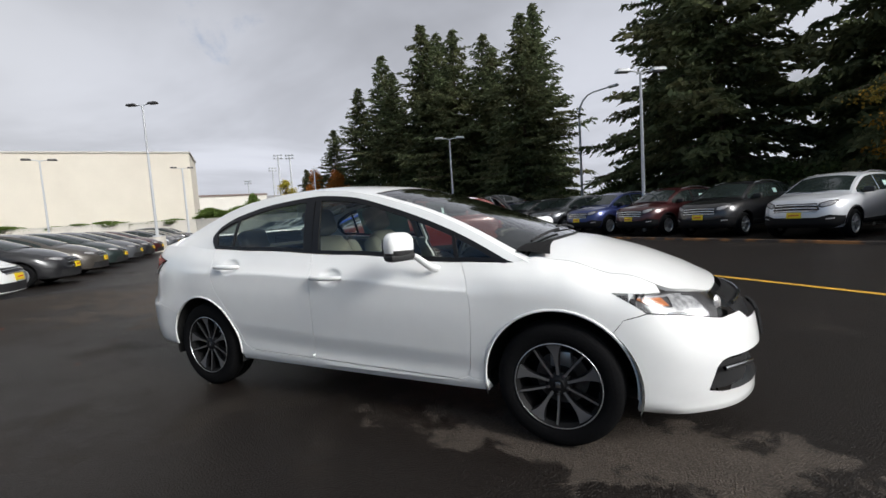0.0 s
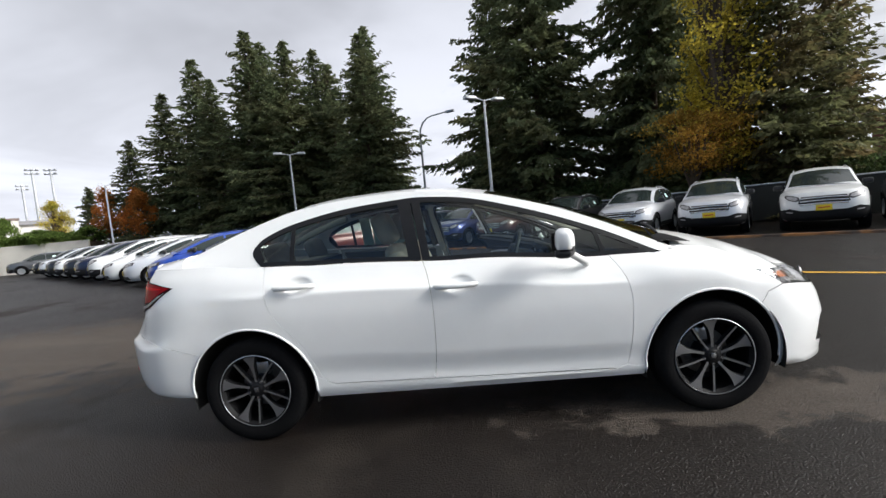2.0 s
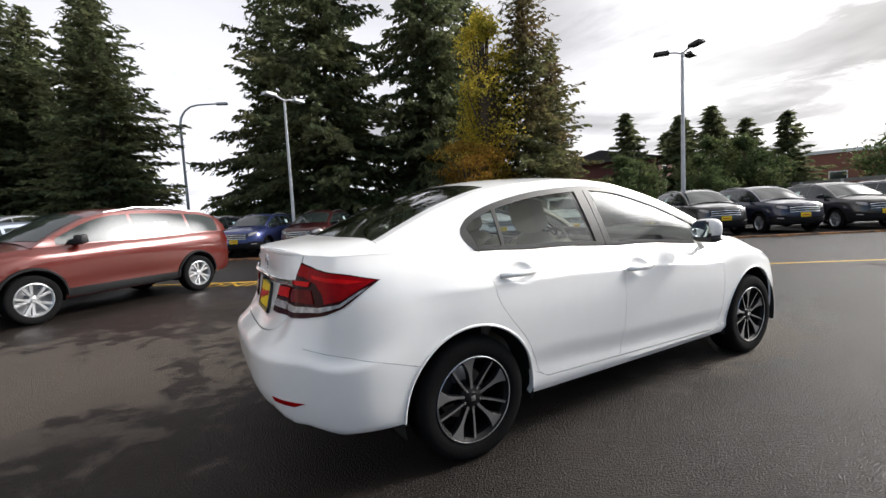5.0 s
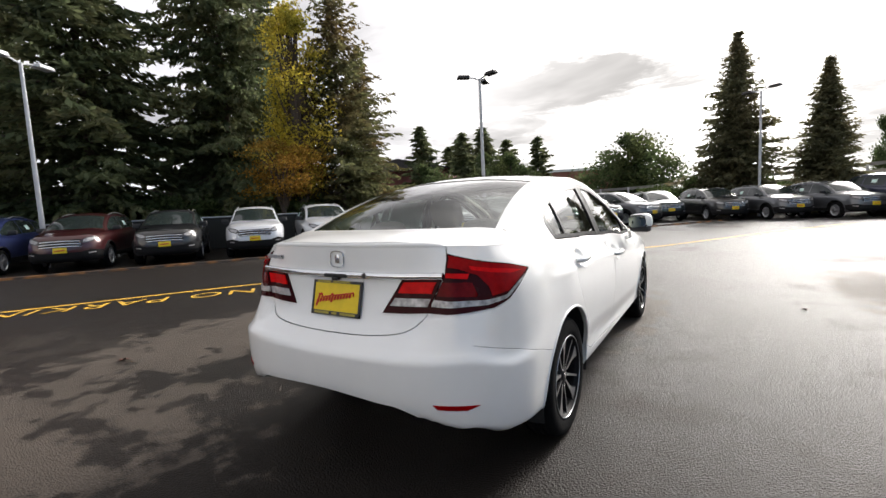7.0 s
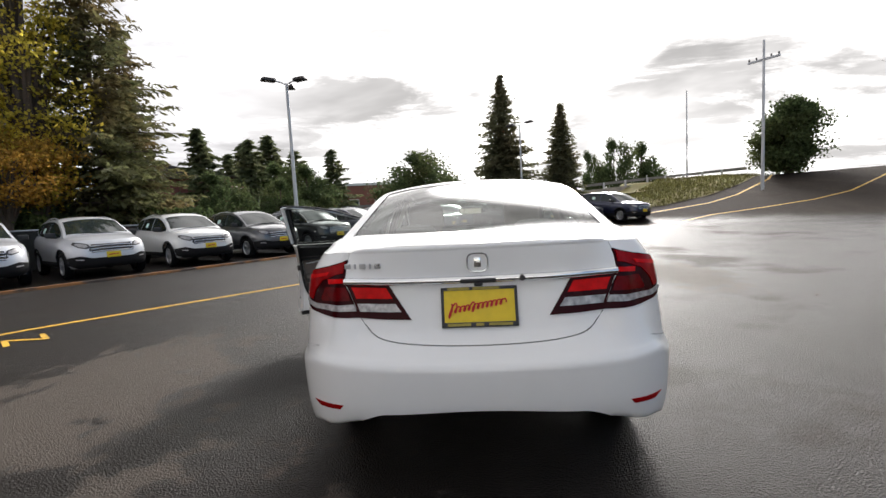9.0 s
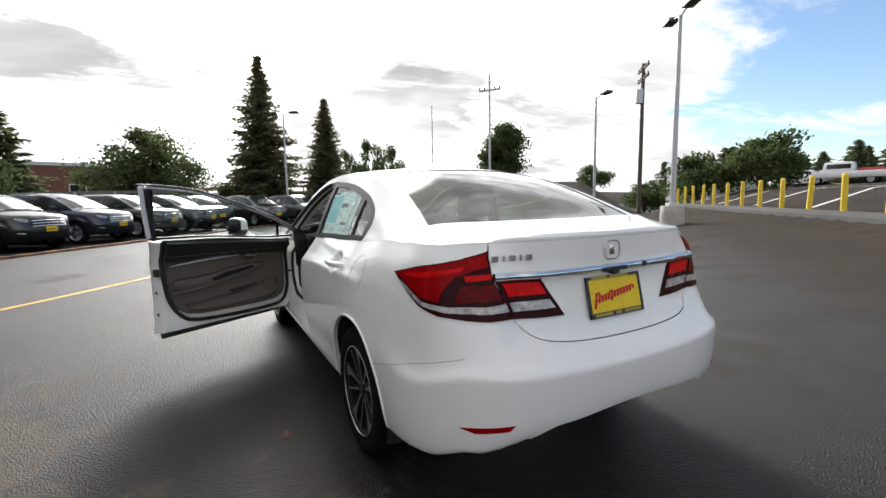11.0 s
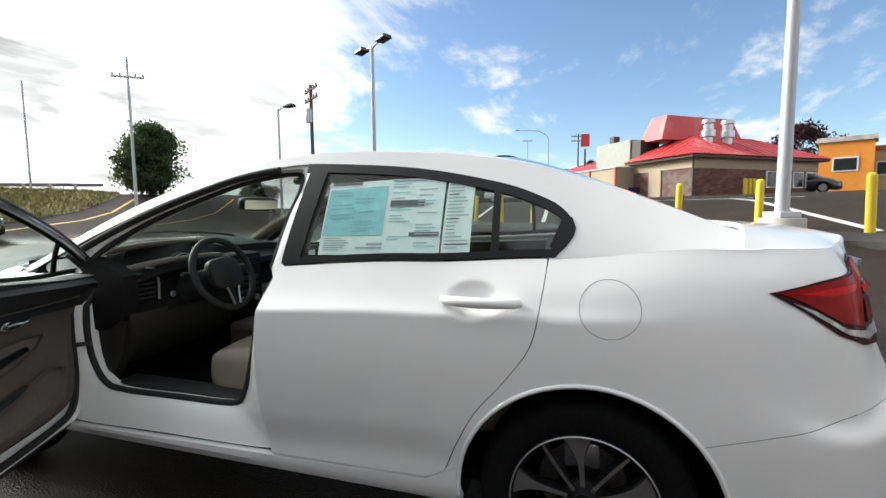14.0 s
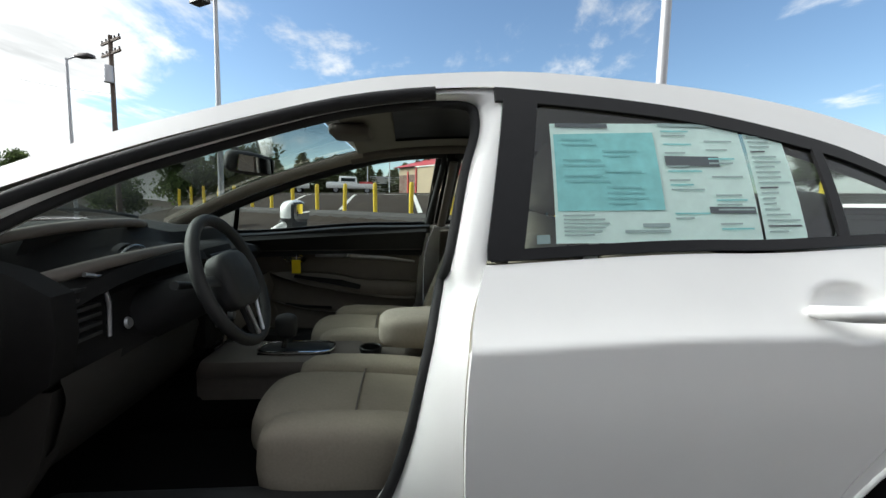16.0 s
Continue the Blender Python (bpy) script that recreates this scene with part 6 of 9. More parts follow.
        for z in (0.46, 0.62):
            part("edge_plug", lathe([(0, 0.004), (0.012, 0.003), (0.013, 0)], 12, pose(-0.222, 0.80, z, 0, -90, 0)), MAT["rubber"], door, "", xf=xf)
        part("latch", box_bm(-0.232, -0.20, 0.775, 0.815, 0.735, 0.79, 0.008), MAT["dark_metal"], door, "", 40, xf=xf)


for o in [c for c in main_car.children if c.name.startswith("front_door")]:
    left = "open" in o.get("label", "")
    door_card(1 if left else -1, o, SWING if left else None)


def rear_card(s, door):
    pt = lambda u, z, d=0.0: BODY.skirt(u, z, s) + Vector((0, -s * (0.13 + d), 0))
    part("door_card", patch([(-0.30, 0.42), (-0.85, 0.42), (-1.0, 0.60), (-1.10, 0.80), (-1.14, 1.02), (-0.29, 0.985)], pt, 0.08, 0.02), MAT["taupe"], door, "", 40)


for o in [c for c in main_car.children if c.name.startswith("rear_door")]:
    rear_card(1 if o.children[0].data.vertices[0].co.y > 0 else -1, o)


def price_sheet():
    """The price sheets stuck inside the rear side pane: unreadable print drawn as bars."""
    f = lambda d: (lambda x, z: BODY.side(x, z, 1, -0.0035 + d))
    sheet = tagged(part("window_sheet", patch([(-0.418, 1.300), (-0.868, 1.318), (-0.868, 1.052), (-0.412, 1.042)], f(0.0), 0.06), MAT["paper"], None, "", 60), "pale green price sheet with grey print inside a car window", "price sheet")
    part("blue_block", patch([(-0.424, 1.275), (-0.655, 1.288), (-0.655, 1.115), (-0.420, 1.108)], f(0.0012), 0.06), MAT["paper_blue"], sheet)
    rnd = random.Random(3)

    def bar(x0, x1, z, h, m, host=sheet):
        part("print_bar", patch([(x0, z), (x1, z + 0.002), (x1, z + h + 0.002), (x0, z + h)], f(0.0024), 0.2), m, host)
    bar(-0.43, -0.55, 1.292, 0.010, MAT["paper_dark"])
    bar(-0.67, -0.80, 1.303, 0.008, MAT["paper_ink"])
    bar(-0.672, -0.80, 1.212, 0.022, MAT["paper_dark"])
    bar(-0.755, -0.862, 1.110, 0.014, MAT["paper_dark"])
    bar(-0.56, -0.66, 1.066, 0.006, MAT["paper_ink"])
    bar(-0.60, -0.66, 1.078, 0.008, MAT["paper_ink"])
    for k in range(22):
        x = rnd.choice((-0.675, -0.775))
        bar(x, x - rnd.uniform(0.04, 0.085), 1.290 - 0.0102 * k, 0.0035, MAT["paper_ink"] if k % 3 else MAT["paper_blue"])
    for k in range(13):
        x = rnd.choice((-0.44, -0.44, -0.53))
        bar(x, x - rnd.uniform(0.05, 0.10), 1.262 - 0.0115 * k, 0.004, MAT["paper_line"])
    for k in range(6):
        bar(-0.43, -0.43 - rnd.uniform(0.06, 0.12), 1.098 - 0.008 * k, 0.003, MAT["paper_ink"])
    slim = tagged(part("window_sheet", patch([(-0.878, 1.318), (-0.972, 1.310), (-0.972, 1.055), (-0.874, 1.052)], f(0.0), 0.06), MAT["paper"], None, "", 60), "narrow pale green sheet with dark print inside a car window", "price sheet")
    for k in range(20):
        bar(-0.884, -0.884 - rnd.uniform(0.03, 0.08), 1.296 - 0.0118 * k, 0.004, MAT["paper_dark"] if k % 7 == 4 else MAT["paper_ink"], slim)
    tag = tagged(part("window_tag", patch([(-0.372, 1.040), (-0.400, 1.042), (-0.400, 1.060), (-0.372, 1.058)], f(0.0), 0.06), MAT["paper_ink"], None), "small grey sticker low in a car window", "sticker")
    hang = thing("yellow_tag", "small yellow card tag hanging on the door latch", "tag")
    part("card", box_bm(0.43, 0.475, -0.668, -0.665, 0.745, 0.815, m=None), MAT["yellow_plate"], hang)
    part("string", tube([(0.452, -0.666, 0.815), (0.452, -0.672, 0.84)], 0.0015, 4), MAT["white_paper"], hang)


price_sheet()

# ---- ground ----


def sm(a, b, x):
    """A soft step from a to b."""
    t = min(max((x - a) / (b - a), 0), 1)
    return t * t * (3 - 2 * t)


# the lot climbs to a berm, steps up at the bollards and goes on rising behind them
RISE_AT = [1.6, 3.0, 4.5, 6.0, 6.7, 7.0, 10.7, 12.5, 20.0, 25.0, 55.0]
RISE = [0.0, 0.08, 0.28, 0.48, 0.56, 0.75, 1.38, 1.50, 1.72, 1.95, 2.6]


def height(x, y):
    """Height of the asphalt: level round the car, rising to the south, and a ramp up to the road in the south-east."""
    q = -(0.69 * x + 0.73 * y)
    south = float(np.interp(q, RISE_AT, RISE)) * (1 - sm(9, 16, x) * (1 - sm(14, 20, q))) * (1 - sm(-6, -11, x) * sm(-8, -2, y))
    a, b = (x - 16) * 0.68 - (y + 9) * 0.73, (x - 16) * 0.73 + (y + 9) * 0.68
    ramp = min(0.22 * max(0.0, a - 3.0), 2.45) * (1 - sm(6, 11, abs(b)))
    return max(south, ramp, 0.0) + 0.006 * noise.noise(Vector((x * 0.25, y * 0.25, 0)))


def asphalt():
    m = bpy.data.materials.new("wet_asphalt")
    m.use_nodes = True
    nt = m.node_tree
    N, L = nt.nodes.new, nt.links.new
    p = nt.nodes["Principled BSDF"]
    tc = N("ShaderNodeTexCoord")

    def tex(scale, detail, rough=0.55, kind="ShaderNodeTexNoise", stretch=(1, 1, 1), turn=0.0):
        mp = N("ShaderNodeMapping")
        mp.inputs[3].default_value, mp.inputs[2].default_value = stretch, (0, 0, turn)
        L(tc.outputs["Object"], mp.inputs[0])
        n = N(kind)
        n.inputs["Scale"].default_value = scale
        if kind == "ShaderNodeTexNoise":
            n.inputs["Detail"].default_value, n.inputs["Roughness"].default_value = detail, rough
        L(mp.outputs[0], n.inputs["Vector"])
        return n.outputs[0]

    def rng(src, a, b, c=0.0, d=1.0, smooth=True):
        r = N("ShaderNodeMapRange")
        if smooth:
            r.interpolation_type = "SMOOTHSTEP"
        for k, v in enumerate((a, b, c, d)):
            r.inputs[k + 1].default_value = v
        L(src, r.inputs[0])
        return r.outputs[0]

    def op(kind, a, b):
        o = N("ShaderNodeMath"); o.operation = kind
        for k, s in enumerate((a, b)):
            if isinstance(s, (int, float)):
                o.inputs[k].default_value = s
            else:
                L(s, o.inputs[k])
        return o.outputs[0]

    big = tex(0.16, 3, 0.5, stretch=(1, 1.6, 1), turn=0.7)
    mid = tex(0.75, 8, 0.66)
    patchy = tex(3.2, 7, 0.66)
    fine_n = tex(240, 2, 0.6)
    stone = tex(105, 0, kind="ShaderNodeTexVoronoi")
    # dried islands on wet ground
    dry = rng(op("ADD", op("MULTIPLY", big, 0.55), op("MULTIPLY", mid, 0.55)), 0.60, 0.72)
    streak = rng(tex(0.9, 6, 0.6, stretch=(0.16, 1.3, 1), turn=0.6), 0.50, 0.75)
    speck = rng(stone, 0.0, 0.55, 1.35, 0.6, False)
    grit = op("ADD", 0.45, op("ADD", op("MULTIPLY", tex(55, 3, 0.7), 0.7), op("MULTIPLY", patchy, 0.4)))
    tone = op("MULTIPLY", op("MULTIPLY", op("MULTIPLY", grit, op("ADD", 0.72, op("MULTIPLY", mid, 0.56))), speck), op("ADD", 0.85, op("MULTIPLY", streak, 0.35)))
    mix = N("ShaderNodeMix"); mix.data_type = "RGBA"
    mix.inputs[6].default_value, mix.inputs[7].default_value = (0.0190, 0.0138, 0.0106, 1), (0.044, 0.035, 0.027, 1)
    # pale dried silt where water stood
    silt = None
    for sx, sy, rx, ry in ((1.45, -0.72, 1.15, 0.34), (-4.9, 2.1, 3.0, 2.0), (-0.9, 3.0, 1.6, 0.9), (3.6, -3.4, 1.6, 0.7)):
        mp = N("ShaderNodeMapping"); mp.vector_type = "TEXTURE"
        mp.inputs[1].default_value, mp.inputs[3].default_value = (sx, sy, 0), (rx, ry, 50)
        L(tc.outputs["Object"], mp.inputs[0])
        ln = N("ShaderNodeVectorMath"); ln.operation = "LENGTH"
        L(mp.outputs[0], ln.inputs[0])
        spot = rng(op("ADD", ln.outputs["Value"], op("MULTIPLY", op("SUBTRACT", patchy, 0.5), 3.4)), 0.75, 1.10, 0.85, 0.0)
        silt = spot if silt is None else op("MAXIMUM", silt, spot)
    sc = N("ShaderNodeVectorMath"); sc.operation = "SCALE"
    sandy = N("ShaderNodeMix"); sandy.data_type = "RGBA"
    sandy.inputs[7].default_value = (0.135, 0.110, 0.090, 1)
    L(mix.outputs[2], sandy.inputs[6])
    L(sandy.outputs[2], sc.inputs[0]); L(tone, sc.inputs[3])
    L(sc.outputs[0], p.inputs["Base Color"])
    # the slopes have drained and are nearly dry
    sep = N("ShaderNodeSeparateXYZ")
    L(tc.outputs["Object"], sep.inputs[0])
    drained = rng(op("ADD", sep.outputs[2], op("MULTIPLY", op("SUBTRACT", mid, 0.5), 0.25)), 0.05, 0.40)
    L(op("MAXIMUM", dry, op("MULTIPLY", drained, 0.8)), mix.inputs[0])
    L(op("MAXIMUM", silt, op("MULTIPLY", drained, 0.32)), sandy.inputs[0])
    wet_rough = op("ADD", 0.35, op("MULTIPLY", mid, 0.18))
    L(op("ADD", op("ADD", wet_rough, op("MULTIPLY", op("MAXIMUM", dry, silt), 0.24)), op("MULTIPLY", drained, 0.45)), p.inputs["Roughness"])
    L(op("SUBTRACT", 0.23, op("MULTIPLY", drained, 0.12)), p.inputs["Specular IOR Level"])
    bp = N("ShaderNodeBump"); bp.inputs["Strength"].default_value, bp.inputs["Distance"].default_value = 1.0, 0.010
    L(op("ADD", op("MULTIPLY", stone, 0.7), op("ADD", op("MULTIPLY", fine_n, 0.4), op("MULTIPLY", tex(60, 3, 0.65), 0.35))), bp.inputs["Height"])
    L(bp.outputs[0], p.inputs["Normal"])
    return m


def ground():
    xs = sorted(set([-900, -500, -300, -200, -150, -110, -85, -65, -52] + [k / 2 for k in range(-44, 44)] + list(range(-44, -22)) + list(range(22, 45)) + [48, 52, 57, 63, 70, 80, 95, 115, 150, 200, 300, 500, 900]))
    verts = [(x, y, height(x, y)) for x in xs for y in xs]
    n = len(xs)
    faces = [(i * n + j, (i + 1) * n + j, (i + 1) * n + j + 1, i * n + j + 1) for i in range(n - 1) for j in range(n - 1)]
    me = bpy.data.meshes.new("ground")
    me.from_pydata(verts, [], faces)
    me.shade_smooth()
    me.materials.append(asphalt())
    return tagged(new("ground", me), "dark wet asphalt of a car park with dried pale islands", "ground", kind="structure")


ground()


def strip(name, pts, width, material, label, parent=None, lift=0.006, step=0.4):
    """A painted line that follows the ground."""
    line = fine([tuple(p) for p in pts], False, step)
    L, R = [], []
    for i, p in enumerate(line):
        a, b = Vector(line[max(i - 1, 0)]), Vector(line[min(i + 1, len(line) - 1)])
        d = (b - a).normalized()
        n = Vector((-d.y, d.x)) * width / 2
        for o, s in ((L, 1), (R, -1)):
            x, y = p[0] + n.x * s, p[1] + n.y * s
            o.append((x, y, height(x, y) + lift))
    bm = loft([L, R])
    bmesh.ops.recalc_face_normals(bm, faces=bm.faces)
    if bm.faces[0].normal.z < 0:
        bmesh.ops.reverse_faces(bm, faces=bm.faces)
    return part(name, bm, material, parent, label, kind="structure" if parent is None else "")


LOT = Vector((0.82, -0.573))      # along the rows of parked cars
OUT = Vector((-0.573, -0.82))     # the way the northern row faces
strip("road_marking_1", [(-9.5, 13.6), (-1.6, 7.55), (1.2, 5.85), (4.0, 3.48), (9.0, -0.35), (13.8, -3.1), (17.2, -5.3), (18.8, -8.2), (19.2, -12.1), (18.6, -14.3), (18.2, -16.4), (18.4, -18.2), (20.5, -22.0)], 0.11, MAT["line_yellow"], "worn yellow line on the asphalt")
strip("road_marking_2", [(22.6, -7.6), (22.2, -10.6), (21.7, -13.3), (22.3, -15.2), (24.6, -18.4), (29.5, -22.5)], 0.14, MAT["line_yellow"], "worn yellow edge line of the ramp")
strip("road_marking_3", [(20.4, -1.0), (20.9, -4.0), (21.6, -8.0)], 0.10, MAT["line_white"], "worn white line on the asphalt")
# painted words beside the line, read from the cars' side
txt = bpy.data.curves.new("words", "FONT")
txt.body, txt.size, txt.align_x, txt.space_character = "NO PARKING", 0.62, "CENTER", 1.15
tob = new("words_tmp", txt)
tm = bpy.data.meshes.new_from_object(tob.evaluated_get(bpy.context.evaluated_depsgraph_get()))
bpy.data.objects.remove(tob)
words = new("road_marking_4", tm)
tm.materials.append(MAT["line_yellow"])
words.matrix_basis = pose(-0.62, 6.62, 0.012, 0, 0, 180 - 37.5)
tagged(words, "worn yellow painted words on the asphalt", "road marking", kind="structure")
# kerb along the northern row, its face painted orange
K0 = Vector((9.15, 6.75))
kerb_pts = [K0 - LOT * d for d in (-15, -11, -7, 0, 6, 14, 24)]


def kerb(name, pts, label, w=0.16, h=0.11, material=None):
    line = fine([tuple(p) for p in pts], False, 0.6)
    rows = [[], [], [], []]
    for i, p in enumerate(line):
        a, b = Vector(line[max(i - 1, 0)]), Vector(line[min(i + 1, len(line) - 1)])
        d = (b - a).normalized()
        n = Vector((-d.y, d.x))
        for r, (o, z) in zip(rows, ((-w / 2, -0.02), (-w / 2 + 0.015, h), (w / 2 - 0.015, h), (w / 2, -0.02))):
            x, y = p[0] + n.x * o, p[1] + n.y * o
            r.append((x, y, height(x, y) + z))
    bm = loft(rows)
    bmesh.ops.recalc_face_normals(bm, faces=bm.faces)
    return tagged(part(name, bm, material, None, label, 30), category="kerb", kind="structure")


kerb("kerb_1", kerb_pts, "low kerb with worn orange paint along the parked cars", 0.14, 0.06, mat("orange_kerb", (0.34, 0.15, 0.045), rough=0.7, vary=0.25, second=(0.06, 0.045, 0.036), second_at=(0.40, 0.58), second_scale=2.5))
# stall lines of the upper lot behind the bollards
BOL = Vector((0.725, -0.689))
BOLN = Vector((-0.689, -0.725))
B0 = Vector((-5.15, -5.14))
for k in range(-1, 6):
    x = -2.72 + 2.43 * k
    a = Vector((x, B0.y + (x - B0.x) * BOL.y / BOL.x)) + BOLN * 0.35
    strip("stall_line", [a, a + Vector((0.1, -5.4))], 0.12, MAT["line_white"], "worn white stall line")
for o in bpy.data.objects:
    if o.name.startswith("stall_line"):
        tagged(o, category="line", group="stall lines of the upper lot")
strip("road_marking_5", [B0 + BOL * d + Vector((0.1, -6.3)) for d in (-2, 0, 10, 22)], 0.11, MAT["line_white"], "worn white line across the stalls")
kerb("kerb_2", [B0 + BOL * d - BOLN * 0.25 for d in (-2, 3, 9, 15, 21)], "low dark asphalt kerb below the bollards", 0.34, 0.07, mat("asphalt_berm", (0.05, 0.047, 0.044), rough=0.85, vary=0.3, grain=90, bump=0.5))


def leaf_litter():
    """A few fallen leaves and scraps on the wet ground."""
    rnd = random.Random(12)
    leaf = mat("fallen_leaf", (0.16, 0.05, 0.03), rough=0.7, vary=0.3, per_object=0.4)
    bm = bmesh.new()
    pts = [(0.035 * (1 + 0.4 * math.cos(5 * a)) * math.cos(a), 0.035 * (1 + 0.4 * math.cos(5 * a)) * math.sin(a), 0.007 * math.cos(3 * a)) for a in np.linspace(0, 2 * math.pi, 21)[:-1]]
    bm.faces.new([bm.verts.new(p) for p in pts])
    first = tagged(part("fallen_leaf", bm, leaf), "curled brown fallen leaf on the asphalt", "leaf", "fallen leaves")
    spots = [(-2.9, -1.05), (-3.55, -1.5), (-1.0, 1.15), (0.3, -4.2), (-4.0, 2.0), (-3.2, -3.0), (-4.6, -3.6), (2.2, -2.3), (1.4, -4.0), (-2.0, -4.6), (-4.9, -0.9), (-1.9, 3.1)]
    for k, (x, y) in enumerate(spots):
        m = pose(x, y, height(x, y) + 0.012, rnd.uniform(-15, 15), rnd.uniform(-15, 15), rnd.uniform(0, 360)) @ Matrix.Scale(rnd.uniform(0.5, 1.0), 4)
        if k == 0:
            first.matrix_basis = m
        else:
            o = copy_thing(first, m)
            o.matrix_basis = m


leaf_litter()

# ---- parked cars ----
PGLASS = mat("parked_car_glass", (0.022, 0.030, 0.029), rough=0.06, vary=0.3, scale=1.5, coat=0.0, spec=0.5, rough_vary=0.02)
CLAD = mat("black_bumper_plastic", (0.010, 0.010, 0.011), rough=0.7, vary=0.2, scale=7, spec=0.2)
SUV = Body(
    [(-2.30, 0), (-2.29, 0.4), (-2.25, 0.62), (-2.12, 0.78), (-1.9, 0.85), (-1.3, 0.90), (0, 0.91), (1.2, 0.90), (1.65, 0.87), (1.9, 0.80), (2.06, 0.66), (2.17, 0.42), (2.23, 0)],
    [((-2.30, 0), [(0.42, 0.08), (0.46, 0.02), (0.55, 0), (0.72, 0.0), (0.85, 0.04), (0.98, 0.06), (1.05, 0.07), (1.12, 0.09)]),
     (-1.7, [(0.33, 0.06), (0.38, 0.03), (0.50, 0.02), (0.64, 0.0), (0.84, 0.0), (0.98, 0.01), (1.06, 0.03), (1.13, 0.08)]),
     (0.0, [(0.30, 0.06), (0.36, 0.03), (0.46, 0.045), (0.60, 0.02), (0.82, 0.0), (0.94, 0.0), (1.01, 0.025), (1.09, 0.075)]),
     (1.15, [(0.30, 0.05), (0.36, 0.03), (0.48, 0.02), (0.62, 0.0), (0.82, 0.0), (0.94, 0.01), (1.01, 0.05), (1.065, 0.13)]),
     ((1.9, 0.80), [(0.28, 0.08), (0.33, 0.03), (0.45, 0.0), (0.6, 0), (0.74, 0.01), (0.85, 0.04), (0.94, 0.08), (1.0, 0.17)]),
     ((2.23, 0), [(0.28, 0.12), (0.33, 0.03), (0.45, 0.0), (0.58, 0.0), (0.70, 0.02), (0.82, 0.05), (0.91, 0.09), (0.98, 0.17)])],
    [(-1.8, 1.13), (1.2, 1.06)],
    [(-2.24, 0.70, 1.125), (-2.12, 0.66, 1.30), (-1.9, 0.62, 1.47), (-1.5, 0.61, 1.55), (-0.6, 0.62, 1.59), (0, 0.63, 1.57), (0.35, 0.645, 1.50), (0.7, 0.68, 1.35), (1.0, 0.73, 1.19), (1.22, 0.785, 1.065)],
    [(-2.24, 1.15), (-2.12, 1.37), (-1.95, 1.54), (-1.6, 1.62), (-0.6, 1.66), (0, 1.645), (0.35, 1.58), (0.7, 1.45), (1.0, 1.30), (1.32, 1.13)],
    [(1.0, 1.14), (1.4, 1.115), (1.75, 1.06), (1.98, 1.0), (2.07, 0.98)], [(-2.3, 1.12), (-2.2, 1.13)])
HATCH = Body(
    [(-1.98, 0), (-1.97, 0.4), (-1.92, 0.60), (-1.80, 0.73), (-1.6, 0.80), (-1.2, 0.845), (0, 0.85), (1.1, 0.84), (1.5, 0.80), (1.75, 0.72), (1.92, 0.58), (2.03, 0.36), (2.08, 0)],
    [((-1.98, 0), [(0.38, 0.08), (0.42, 0.02), (0.50, 0), (0.66, 0.0), (0.80, 0.03), (0.92, 0.05), (1.0, 0.06), (1.06, 0.08)]),
     (-1.4, [(0.28, 0.06), (0.33, 0.03), (0.45, 0.02), (0.60, 0.0), (0.78, 0.0), (0.92, 0.008), (1.0, 0.03), (1.06, 0.07)]),
     (0.0, [(0.22, 0.06), (0.27, 0.03), (0.36, 0.045), (0.52, 0.02), (0.74, 0.0), (0.86, 0.0), (0.93, 0.02), (1.00, 0.06)]),
     (1.2, [(0.22, 0.05), (0.27, 0.03), (0.36, 0.02), (0.52, 0.0), (0.72, 0.0), (0.84, 0.01), (0.91, 0.05), (0.96, 0.13)]),
     ((1.75, 0.72), [(0.20, 0.08), (0.25, 0.03), (0.36, 0.0), (0.5, 0), (0.64, 0.01), (0.74, 0.04), (0.80, 0.08), (0.845, 0.17)]),
     ((2.08, 0), [(0.20, 0.12), (0.25, 0.03), (0.36, 0.0), (0.48, 0.0), (0.58, 0.02), (0.68, 0.05), (0.75, 0.09), (0.79, 0.17)])],
    [(-1.5, 1.06), (1.2, 0.96)],
    [(-1.92, 0.62, 1.065), (-1.80, 0.58, 1.25), (-1.6, 0.56, 1.38), (-1.2, 0.56, 1.44), (-0.4, 0.57, 1.465), (0.1, 0.58, 1.43), (0.5, 0.61, 1.32), (0.9, 0.65, 1.16), (1.2, 0.70, 1.03), (1.42, 0.74, 0.94)],
    [(-1.92, 1.09), (-1.80, 1.32), (-1.62, 1.45), (-1.2, 1.505), (-0.4, 1.525), (0.1, 1.495), (0.5, 1.40), (0.9, 1.27), (1.25, 1.12), (1.52, 1.00)],
    [(1.2, 1.0), (1.45, 0.98), (1.7, 0.90), (1.85, 0.83), (1.92, 0.79)], [(-2.0, 1.06), (-1.9, 1.07)])


